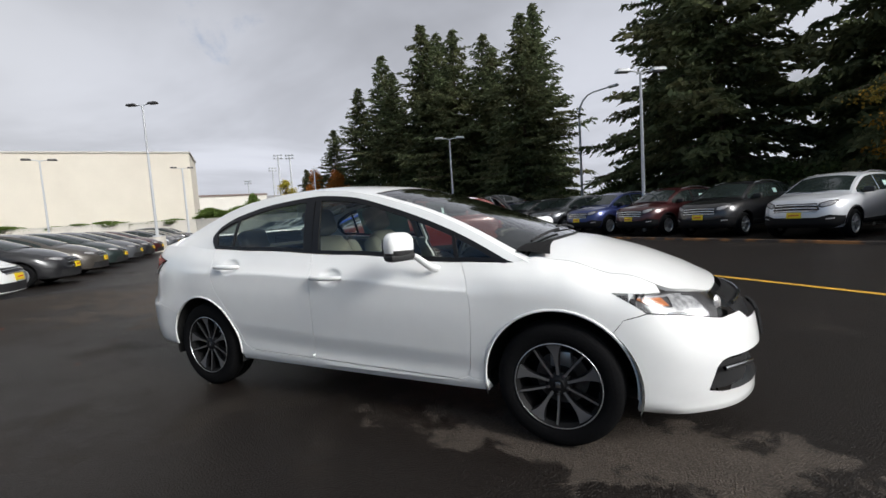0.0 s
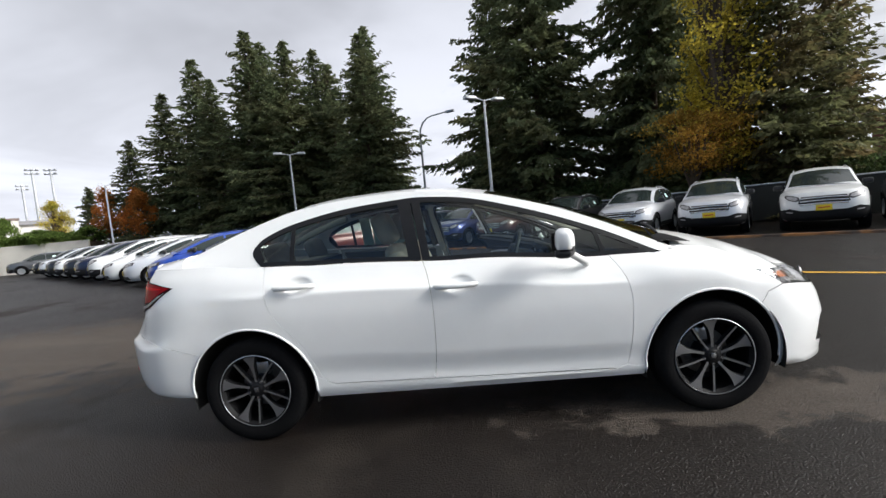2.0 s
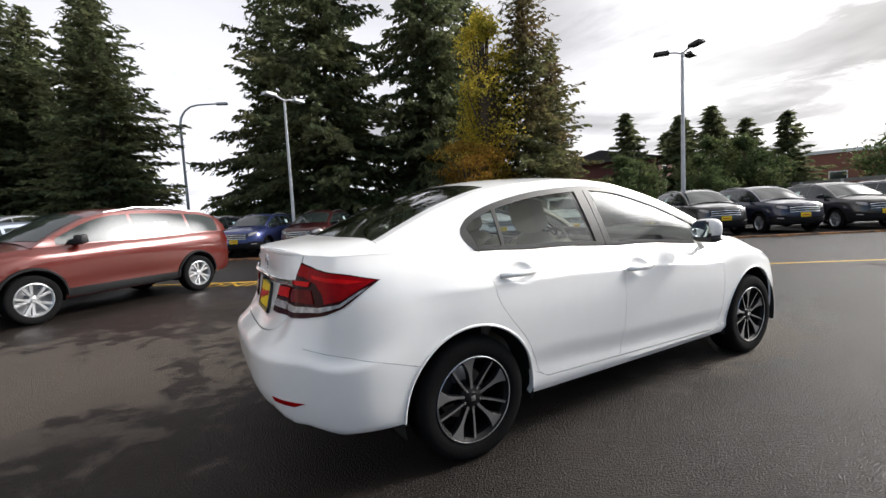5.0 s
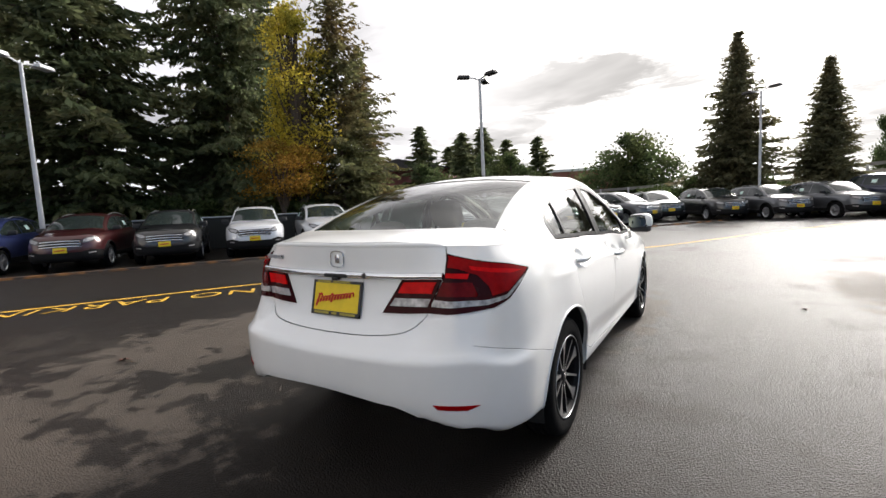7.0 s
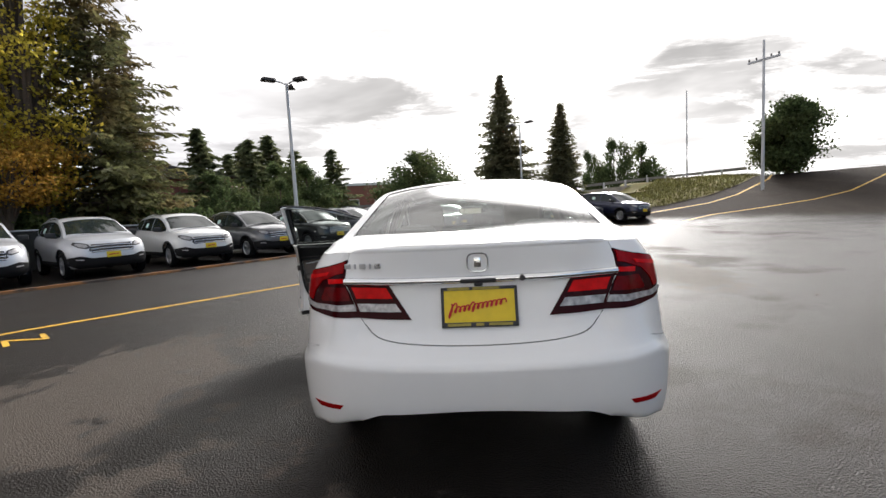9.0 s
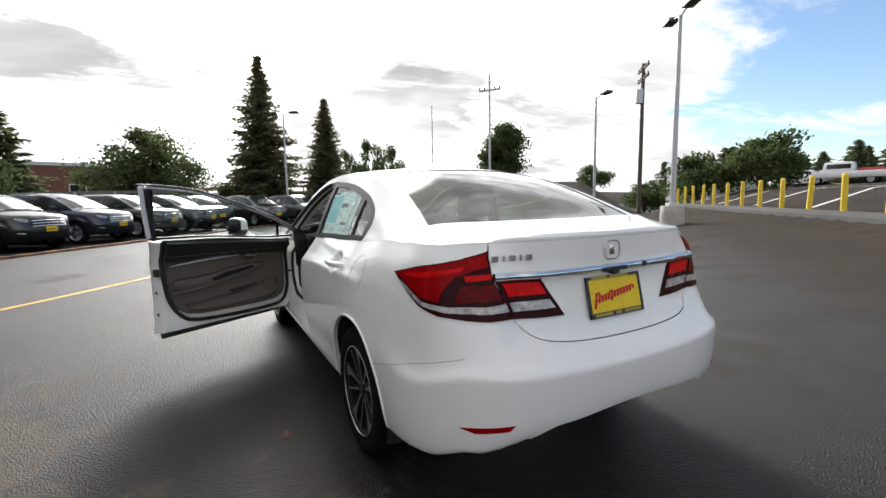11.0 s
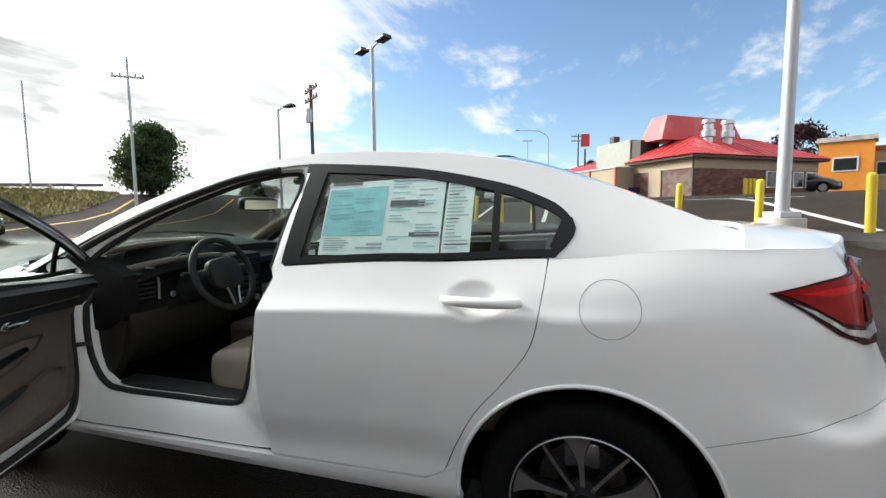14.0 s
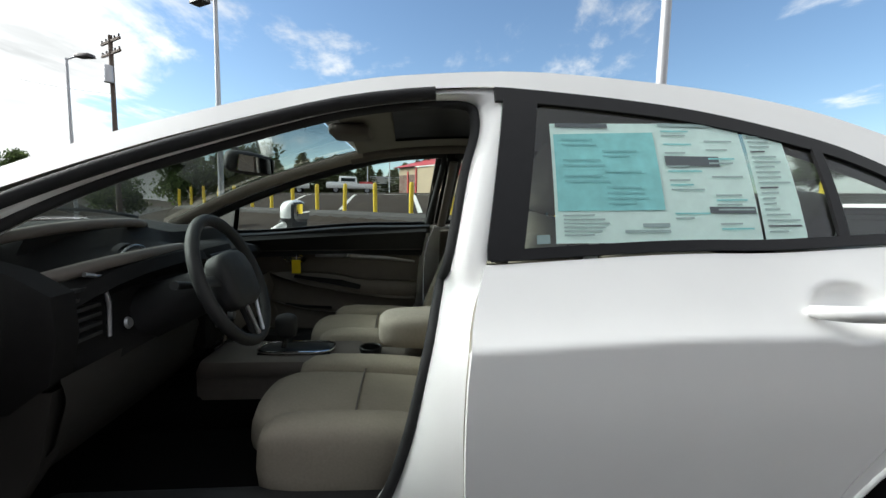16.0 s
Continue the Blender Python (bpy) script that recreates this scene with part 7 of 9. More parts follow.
def simple_car(name, B, label, fw, rw, hub, wr, deck_x=None, cowl=1.1, glass_x=(0.9, -1.8), bars=3, suv=False, head=((0.45, 0.80), (0.50, 0.885), (0.66, 0.935), (0.815, 0.955), (0.82, 0.90), (0.70, 0.815), (0.55, 0.77)), grille=(0.50, 0.69, 0.885), plate_z=0.60):
    """A parked car as one thing with its parts; its first paint slot is set per copy."""
    car = thing(name, label, "car")
    fa, ra = arch(fw, hub, wr + 0.055, wr + 0.065, B.profile(fw)[1], B.profile(fw)[1], 14), arch(rw, hub, wr + 0.055, wr + 0.065, B.profile(rw)[1], B.profile(rw)[1], 14)
    ps = []
    x_front = B.skirt(B.u1, B.top_of(B.u1)).x
    tail = B.skirt(B.u0, B.top_of(B.u0)).x
    for s in (1, -1):
        low = [(u, B.profile(u)[1]) for u in np.linspace(B.u1, fa[0][0] + 0.01, 12)] + fa + [(u, B.profile(u)[1]) for u in np.linspace(fa[-1][0] - 0.01, ra[0][0] + 0.01, 10)] + ra + [(u, B.profile(u)[1]) for u in np.linspace(ra[-1][0] - 0.01, B.u0, 12)]
        ps.append(patch(low + [(u, B.top_of(u)) for u in np.linspace(B.u0, B.u1, 60)], lambda u, z, s=s: B.skirt(u, z, s), 0.12, cell_b=0.07))
        x0, x1 = (deck_x if deck_x else tail + 0.05), cowl + 0.10
        ps.append(patch([(x, B.top_of(min(max(x, B.u0 + 0.05), B.u1))) for x in np.linspace(x0, x1, 20)] + [(x, B.rail_z(x)) for x in np.linspace(x1, x0, 30)], lambda x, z, s=s: B.side(x, z, s), 0.12, cell_b=0.08))
    x0 = deck_x if deck_x else tail + 0.03
    ps.append(patch([(x, B.rail_y(x)) for x in np.linspace(x0, cowl + 0.12, 30)] + [(x, -B.rail_y(x)) for x in np.linspace(cowl + 0.12, x0, 30)], B.roof, 0.10, cell_b=0.12))
    ps.append(patch(fine([(cowl, -1), (x_front - 0.005, -1), (x_front - 0.005, 1), (cowl, 1)], True, 0.1), B.hood, 0.10, cell_b=0.2))
    if deck_x:
        ps.append(patch(fine([(deck_x + 0.05, -1), (tail + 0.005, -1), (tail + 0.005, 1), (deck_x + 0.05, 1)], True, 0.1), B.deck, 0.10, cell_b=0.2))
    part("body_shell", join(*ps), MAT["white"], car, "", 35)
    ob = car.children[0]
    ob.material_slots[0].link = "OBJECT"
    # panes
    g0, g1 = glass_x
    for s in (1, -1):
        cuts = [g0, g0 - (g0 - g1) * 0.40, g0 - (g0 - g1) * 0.76, g1]
        for k, (a, b) in enumerate(zip(cuts, cuts[1:])):
            a, b = a - 0.025, b + 0.025
            xs = np.linspace(b, a, 12)
            lo = [(x, B.top_of(min(max(x, B.u0), B.u1)) + 0.02) for x in xs]
            hi = [(x, max(B.rail_z(x) - 0.055, B.top_of(min(max(x, B.u0), B.u1)) + 0.022)) for x in xs[::-1]]
            pane = part("side_window", patch(lo + hi, lambda x, z, s=s: B.side(x, z, s, 0.004), 0.12, cell_b=0.1, depth=0.004), PGLASS, car, "", 60)
            if k == 1 and suv:
                xc, zc = (a + b) / 2, B.top_of((a + b) / 2) + 0.19
                part("price_sheet", patch([(xc - 0.12, zc - 0.07), (xc + 0.12, zc - 0.07), (xc + 0.12, zc + 0.07), (xc - 0.12, zc + 0.07)], lambda x, z, s=s: B.side(x, z, s, 0.007), 0.2), MAT["paper"], pane, "pale green printed sheet")
    # from the cowl up to where the screen meets the roof
    top = max((x for x in np.linspace(0, cowl, 60) if B.crown(x) > B.crown(-0.3) - 0.10), default=0.2)
    ws = [(x, B.rail_y(x) - 0.06) for x in np.linspace(top, cowl - 0.02, 14)] + [(cowl + 0.10, 0.3), (cowl + 0.13, 0), (cowl + 0.10, -0.3)] + [(x, -B.rail_y(x) + 0.06) for x in np.linspace(cowl - 0.02, top, 14)]
    part("windscreen", patch(ws, lambda x, y: B.roof(x, y) + Vector((0.002, 0, 0.004)), 0.12), PGLASS, car, "", 60)
    a, b = (deck_x + 0.06, deck_x + 0.62) if deck_x else (tail + 0.07, tail + 0.30)
    part("rear_window", patch([(x, B.rail_y(x) - 0.07) for x in np.linspace(a, b, 10)] + [(x, -B.rail_y(x) + 0.07) for x in np.linspace(b, a, 10)], lambda x, y: B.roof(x, y) + Vector((-0.002, 0, 0.004)), 0.10), PGLASS, car, "", 60)
    # nose
    for s in (1, -1):
        lamp = part("headlamp", patch(fine([(s * y, z) for y, z in head], True, 0.06), B.front, 0.05, 0.006, 0.006), MAT["smoke"], car, "", 40)
        cy, cz = sum(p[0] for p in head) / len(head), sum(p[1] for p in head) / len(head)
        part("reflector", patch(fine([(s * (cy + (y - cy) * 0.72), cz + (z - cz) * 0.66) for y, z in head], True, 0.06), B.front, 0.05, 0.003, 0.009), MAT["clear"], lamp, "", 40)
        if suv:
            part("fog_lamp", patch([(s * 0.60, 0.485), (s * 0.74, 0.50), (s * 0.74, 0.525), (s * 0.60, 0.515)], B.front, 0.05, 0.004, 0.012), MAT["clear"], car, "", 40)
        tz = B.top_of(B.u_rear(0.7))
        part("tail_lamp", patch(fine([(s * y, z) for y, z in ((0.55, tz - 0.22), (0.80, tz - 0.22), (0.80, tz - 0.02), (0.60, tz - 0.02))], True, 0.06), B.rear, 0.07, 0.006, 0.006), MAT["red"], car, "", 40)
        # mirrors
        bx = cowl - 0.45
        c = B.side(bx, B.top_of(bx) + 0.06, s) + Vector((0, 0.15 * s, 0.02))
        bm = box_bm(c.x - 0.06, c.x + 0.06, c.y - 0.11, c.y + 0.11, c.z - 0.07, c.z + 0.07, 0.04)
        foot = box_bm(c.x - 0.03, c.x + 0.04, min(c.y, c.y - 0.16 * s), max(c.y, c.y - 0.16 * s), c.z - 0.08, c.z - 0.04, 0.01)
        part("wing_mirror", join(bm, foot), MAT["plastic"], car, "", 40)
    w, z0, z1 = grille
    part("grille", patch(fine([(-w, z0 + 0.03), (-w * 0.9, z1), (w * 0.9, z1), (w, z0 + 0.03), (w * 0.75, z0), (-w * 0.75, z0)], True, 0.08), B.front, 0.08, 0.004, 0.004), MAT["trim"], car, "", 40)
    for k in range(bars):
        z = z1 - 0.035 - (z1 - z0 - 0.05) * k / max(bars - 1, 1)
        part("grille_bar", tube([B.front(y, z - 0.02 * (y / w) ** 2, 0.014) for y in np.linspace(-w * 0.92, w * 0.92, 9)], 0.018 if suv else 0.013, 6), MAT["chrome"], car, "", 60)
    lowz = B.profile(B.u1)[1]
    if suv:
        part("lower_cladding", patch(fine([(-0.76, 0.282), (0.76, 0.282), (0.845, 0.36), (0.855, 0.56), (0.66, 0.60), (0.44, 0.535), (-0.44, 0.535), (-0.66, 0.60), (-0.855, 0.56), (-0.845, 0.36)], True, 0.08), B.front, 0.05, 0.006, 0.010), CLAD, car, "black plastic lower bumper", 40)
        for s in (1, -1):
            for fx in (fw, rw):
                lip = [(fx + (wr + 0.075) * math.cos(a), hub + (wr + 0.085) * math.sin(a)) for a in np.linspace(0.02, math.pi - 0.02, 20)]
                part("arch_cladding", tube([B.skirt(u, z, s, 0.002) for u, z in lip], 0.024, 6), CLAD, car, "", 40)
    part("lower_grille", patch(fine([(-0.62, lowz + 0.06), (0.62, lowz + 0.06), (0.56, plate_z - 0.09 if suv else plate_z - 0.1), (-0.56, plate_z - 0.09 if suv else plate_z - 0.1)], True, 0.1), B.front, 0.10, 0.004, 0.004), MAT["plastic"], car, "", 40)
    bm = patch([(-0.155, plate_z - 0.07), (0.155, plate_z - 0.07), (0.155, plate_z + 0.07), (-0.155, plate_z + 0.07)], B.front, 0.1, 0.01, 0.02)
    part("dealer_plate", bm, MAT["yellow_plate"], car, "yellow card plate")
    part("plate_bar", patch([(-0.11, plate_z - 0.018), (0.11, plate_z - 0.006), (0.11, plate_z + 0.018), (-0.11, plate_z + 0.006)], B.front, 0.1, 0.0, 0.024), MAT["red_ink"], car)
    if suv:
        # dark cladding along the sills
        for s in (1, -1):
            cl = [(x, 0.31) for x in np.linspace(rw + wr + 0.07, fw - wr - 0.07, 8)] + [(x, 0.44) for x in np.linspace(fw - wr - 0.07, rw + wr + 0.07, 8)]
            part("sill_cladding", patch(cl, lambda u, z, s=s: B.skirt(u, z, s, 0.006), 0.15, 0.006, cell_b=0.07), CLAD, car, "", 40)
            part("roof_rail", tube([B.roof(x, s * (B.rail_y(x) - 0.05)) + Vector((0, 0, 0.04 if -1.5 < x < 0.0 else 0.0)) for x in (-1.62, -1.5, -1.0, -0.4, -0.0, 0.12)], 0.016, 6), MAT["silver"], car, "", 60)
    part("underbody", box_bm(rw - 0.3, fw + 0.35, -0.66, 0.66, B.profile(0)[1] - 0.03, B.profile(0)[1] + 0.12), MAT["under"], car)
    for cx in (fw, rw):
        for s in (1, -1):
            rows = [[(cx + (wr + 0.06) * math.cos(a), s * y, hub + (wr + 0.07) * math.sin(a)) for a in np.linspace(-0.2, math.pi + 0.2, 14)] for y in (0.83, 0.5)] + [[(cx, s * 0.5, hub)] * 14]
            part("wheel_well", loft(rows), MAT["under"], car)
    yw = B.at(0)[0][1] - 0.115
    for wx in (fw, rw):
        wheel_parts(car, pose(wx, yw, hub, -90, 0, 0), 1, wr, wr * 0.66, 0.21, 28, "plain")
        wheel_parts(car, pose(wx, -yw, hub, 90, 0, 0), -1, wr, wr * 0.66, 0.21, 28, "plain")
    return car


suv = simple_car("crossover_car", SUV, "crossover", 1.31, -1.31, 0.345, 0.345, None, 1.13, (0.95, -1.95), 3, True)
saloon = simple_car("saloon_car", BODY, "saloon", 1.335, -1.335, 0.318, 0.318, -1.74, 1.13, (0.92, -1.28), 2, False, ((0.40, 0.665), (0.44, 0.71), (0.60, 0.74), (0.76, 0.75), (0.775, 0.70), (0.66, 0.65), (0.48, 0.635)), (0.40, 0.58, 0.70), 0.50)
hatch = simple_car("hatchback_car", HATCH, "hatchback", 1.27, -1.26, 0.30, 0.30, None, 1.30, (1.05, -1.62), 1, False, ((0.36, 0.74), (0.72, 0.80), (0.70, 0.71), (0.40, 0.64)), (0.36, 0.60, 0.72), 0.46)
PAINTS = dict(white=(0.78, 0.78, 0.77, 0.0), silver=(0.70, 0.71, 0.74, 0.2), grey=(0.10, 0.105, 0.115, 0.5), black=(0.012, 0.012, 0.014, 0.1), red=(0.05, 0.007, 0.009, 0.3), blue=(0.03, 0.045, 0.16, 0.5), bright_blue=(0.012, 0.06, 0.38, 0.3), copper=(0.105, 0.010, 0.006, 0.35), navy=(0.012, 0.016, 0.045, 0.4), pearl=(0.66, 0.66, 0.66, 0.2), brown=(0.085, 0.075, 0.065, 0.5), green=(0.02, 0.032, 0.03, 0.4), pale_blue=(0.36, 0.41, 0.50, 0.5))
CAR_PAINT = {k: paint("paint_" + k, v[:3], v[3]) for k, v in PAINTS.items()}
KIND = dict(suv=(suv, "crossover", 2.23), saloon=(saloon, "saloon", 2.256), hatch=(hatch, "hatchback", 2.08))
SAY = dict(white="white", silver="silver", grey="dark grey", black="black", red="dark red", blue="dark blue", bright_blue="bright blue", copper="copper red", navy="navy blue", pearl="pearl white", brown="bronze grey", green="dark green", pale_blue="pale blue silver")
used = {}


def park(kind, color, x, y, heading, group):
    """Sets a car so that its nose is at (x, y), facing heading degrees."""
    src, word, nose = KIND[kind]
    h = radians(heading)
    px, py = x - math.cos(h) * nose, y - math.sin(h) * nose
    slope = height(px + math.cos(h), py + math.sin(h)) - height(px - math.cos(h), py - math.sin(h))
    m = pose(px, py, height(px, py) + 0.003, 0, -math.degrees(math.atan2(slope, 2)), heading)
    ob = src if src not in used else copy_thing(src, m)
    used[src] = True
    ob.matrix_basis = m
    shell = next(c for c in ob.children if c.name.startswith("body_shell"))
    shell.material_slots[0].link = "OBJECT"
    shell.material_slots[0].material = CAR_PAINT[color]
    tagged(ob, f"{SAY[color]} {word} with a yellow front plate in a row", "car", group)
    return ob


HEAD_N = math.degrees(math.atan2(OUT.y, OUT.x))
P0 = Vector((8.8, 8.0))
for k, color in {0: "white", 1: "silver", 2: "silver", 3: "black", 4: "red", 5: "blue", 6: "grey", 7: "black", 8: "navy", -1: "grey", -2: "black", -3: "navy", -4: "black", -5: "grey"}.items():
    p = P0 - LOT * (2.45 * k)
    park("suv", color, p.x, p.y, HEAD_N + (1.5 if k % 2 else -1.0), "cars of the northern row")
for k, (x, y, color) in enumerate([(21.5, 0.5, "green"), (21.4, -2.2, "black"), (21.3, -4.6, "grey"), (21.1, -7.0, "grey"), (20.6, -9.4, "navy")]):
    park("suv", color, x, y, 207 + k, "cars of the eastern row")
# western row: the copper crossover first, then small cars
W0 = Vector((-5.75, 5.55))
WD = Vector((-0.80, 0.60))
row = [("suv", "copper"), ("hatch", "pale_blue"), ("hatch", "bright_blue"), ("hatch", "silver"), ("hatch", "white"), ("suv", "white"), ("suv", "navy"), ("suv", "black"), ("suv", "white"), ("suv", "black"), ("suv", "silver"), ("suv", "black")]
for k, (kind, color) in enumerate(row):
    p = W0 + WD * (2.5 * k) + Vector((0.25, 0.30)) * (k > 0)
    park(kind, color, p.x, p.y, 219 if k == 0 else 217, "cars of the western row")
# a second line behind them, on a terrace
TERRACE = 0.7
for k, (kind, color) in enumerate([("saloon", "grey"), ("saloon", "silver"), ("saloon", "black"), ("saloon", "white"), ("saloon", "silver"), ("saloon", "navy"), ("saloon", "black"), ("suv", "white")]):
    p = Vector((-9.3, 20.6)) + WD * (2.6 * k)
    ob = park(kind, color, p.x, p.y, 217, "cars of the terrace row")
    ob.matrix_basis = Matrix.Translation((0, 0, TERRACE)) @ ob.matrix_basis
# south-western row, broken by a lamp
SD = Vector((-0.78, 0.63))
for off, kind, color in ((-9.0, "saloon", "white"), (-5.6, "saloon", "black"), (-2.9, "saloon", "brown"), (-0.2, "saloon", "green"), (2.6, "saloon", "grey"), (5.4, "saloon", "black"), (8.1, "saloon", "red"), (14.6, "saloon", "grey"), (17.2, "saloon", "black"), (19.8, "saloon", "brown"), (22.5, "suv", "black"), (25.2, "suv", "navy")):
    p = Vector((-17.0, 6.7)) + SD * off
    park(kind, color, p.x, p.y, 48, "cars of the south-western row")
park("suv", "grey", -39.1, 26.6, -34, "cars before the retaining wall")
park("suv", "grey", -36.4, 28.6, 222, "cars before the retaining wall")


# ---- trees ----


def leaves_mesh(name, pos, nrm_rng, size, rng, aspect=2.2, droop=None):
    """Many small leaf blades at pos; two triangles each."""
    n = len(pos)
    d = rng.normal(size=(n, 3)) if droop is None else droop + rng.normal(size=(n, 3)) * nrm_rng
    d /= np.linalg.norm(d, axis=1, keepdims=True) + 1e-9
    s = np.cross(d, rng.normal(size=(n, 3)))
    s /= np.linalg.norm(s, axis=1, keepdims=True) + 1e-9
    L = size * rng.uniform(0.6, 1.3, (n, 1))
    w = L / aspect
    v = np.stack([pos - d * L * 0.5, pos + s * w * 0.5, pos + d * L * 0.5, pos - s * w * 0.5], 1).reshape(-1, 3)
    f = np.arange(4 * n).reshape(n, 4)
    me = bpy.data.meshes.new(name)
    me.from_pydata(v.tolist(), [], f.tolist())
    return me


def limb_bm(paths):
    bms = [tube(p, r, 6) for p, r in paths]
    return join(*bms)


def foliage(name, color, second, island=0.45, through_light=0.55):
    m = mat(name, color, rough=0.75, vary=0.25, scale=0.5, grain=3, island=island, second=second, second_at=(0.45, 0.7), second_scale=0.35, spec=0.2)
    p = m.node_tree.nodes["Principled BSDF"]
    # leaves let some light through
    nt = m.node_tree
    tr, mx = nt.nodes.new("ShaderNodeBsdfTranslucent"), nt.nodes.new("ShaderNodeMixShader")
    out = nt.nodes["Material Output"]
    mx.inputs[0].default_value = through_light
    nt.links.new(p.inputs["Base Color"].links[0].from_socket, tr.inputs[0])
    nt.links.new(p.outputs[0], mx.inputs[1])
    nt.links.new(tr.outputs[0], mx.inputs[2])
    nt.links.new(mx.outputs[0], out.inputs[0])
    return m


FIR = foliage("fir_needles", (0.108, 0.132, 0.066), (0.150, 0.145, 0.072), 0.40, 0.52)
CEDAR = foliage("cedar_foliage", (0.120, 0.125, 0.055), (0.18, 0.115, 0.055), 0.4, 0.5)
YOUNG = foliage("young_fir_needles", (0.15, 0.150, 0.085), (0.18, 0.150, 0.085), 0.35, 0.55)
MAPLE = foliage("maple_leaves", (0.62, 0.49, 0.07), (0.34, 0.34, 0.065), 0.45, 0.6)
ORANGE = foliage("orange_leaves", (0.42, 0.15, 0.03), (0.25, 0.13, 0.035))
GREEN = foliage("broad_leaves", (0.075, 0.105, 0.042), (0.11, 0.12, 0.045), 0.4, 0.5)
SHRUB = foliage("shrub_leaves", (0.065, 0.095, 0.035), (0.09, 0.11, 0.035))


def conifer(seed, H, R, boughs, needle, label, bare=0.06, droop=1.0, blade=0.30, step=0.11, lean=0.012, even=1.0, point=0.80):
    """A tapered trunk, boughs all the way up that droop and lift at the tip, side twigs on them, and needle sprays along the twigs."""
    rng = np.random.default_rng(seed)
    tree = thing("conifer_tree", label, "tree")
    off = rng.normal(0, lean, 2) * H
    trunk = tube([(off[0] * z, off[1] * z, z * H) for z in np.linspace(-0.01, 1, 12)], [0.009 * H * (1 - z) ** 0.8 + 0.012 for z in np.linspace(0, 1, 12)], 9)
    frames, pos, dirs = [], [], []
    for i in range(boughs):
        t = min(bare + (1 - bare) * (i + rng.uniform(0, 1)) / boughs, 0.99)
        az = 2.39996 * i + rng.normal(0, 0.4)
        env = R * (1 - t) ** point * (1.0 if t > 0.16 else 0.72 + 1.75 * t)
        lump = 1 + even * (0.22 * math.sin(az * 2 + seed) + 0.20 * math.sin(az * 3 + t * 19 + seed * 2.3))
        ln = max(env * lump * rng.uniform(0.55, 1.12) * (1.25 if rng.random() < 0.08 * even else 1.0), 0.12)
        c, s_ = math.cos(az), math.sin(az)
        up, dr = 0.05 + 0.50 * t * t + rng.normal(0, 0.06), 0.42 * droop * (1 - 0.55 * t)
        q = np.linspace(0, 1, 8)
        line = np.stack([off[0] * t + c * ln * q, off[1] * t + s_ * ln * q, t * H + ln * (up * q - dr * q ** 2 + 0.16 * droop * q ** 4)], 1)
        if i % 3 == 0:
            frames.append(([tuple(p) for p in line[::2]] + [tuple(line[-1])], [0.0045 * H * (1 - t) * (1 - k / 4.2) + 0.006 for k in range(5)]))
        m = int(ln / 0.15) + 3
        tq = np.linspace(0.10, 1.0, m) + rng.normal(0, 0.02, m)
        for j in range(m):
            w = min(max(tq[j], 0), 0.999) * 7
            k = int(w)
            base = line[k] * (1 - w + k) + line[k + 1] * (w - k)
            tl = (0.30 * ln * (1.02 - 0.80 * tq[j]) + 0.16) * rng.uniform(0.65, 1.2)
            ang = az + (1 if j % 2 else -1) * (0.95 - 0.45 * tq[j]) + rng.normal(0, 0.2)
            d = np.array([math.cos(ang), math.sin(ang), -0.22 * droop + rng.normal(0, 0.14)])
            n = max(int(tl / step), 2)
            f = (np.arange(n)[:, None] + rng.uniform(0.2, 0.8, (n, 1))) / n
            p = base + d * tl * f
            p[:, 2] -= 0.10 * droop * tl * f[:, 0] ** 2 + np.abs(rng.normal(0, 0.035, n))
            p += rng.normal(0, 0.03, (n, 3))
            pos.append(p)
            dirs.append(np.tile(d + np.array([0, 0, -0.15]), (n, 1)))
    part("trunk", trunk, MAT["bark"], tree, "", 60)
    tagged(part("bough_frame", limb_bm(frames), MAT["bark"], tree), kind="stuff")
    me = leaves_mesh("needles", np.concatenate(pos), 0.42, blade, rng, 2.6, np.concatenate(dirs))
    me.materials.append(needle)
    ob = tagged(new("needles", me), kind="stuff")
    ob.parent = tree
    return tree


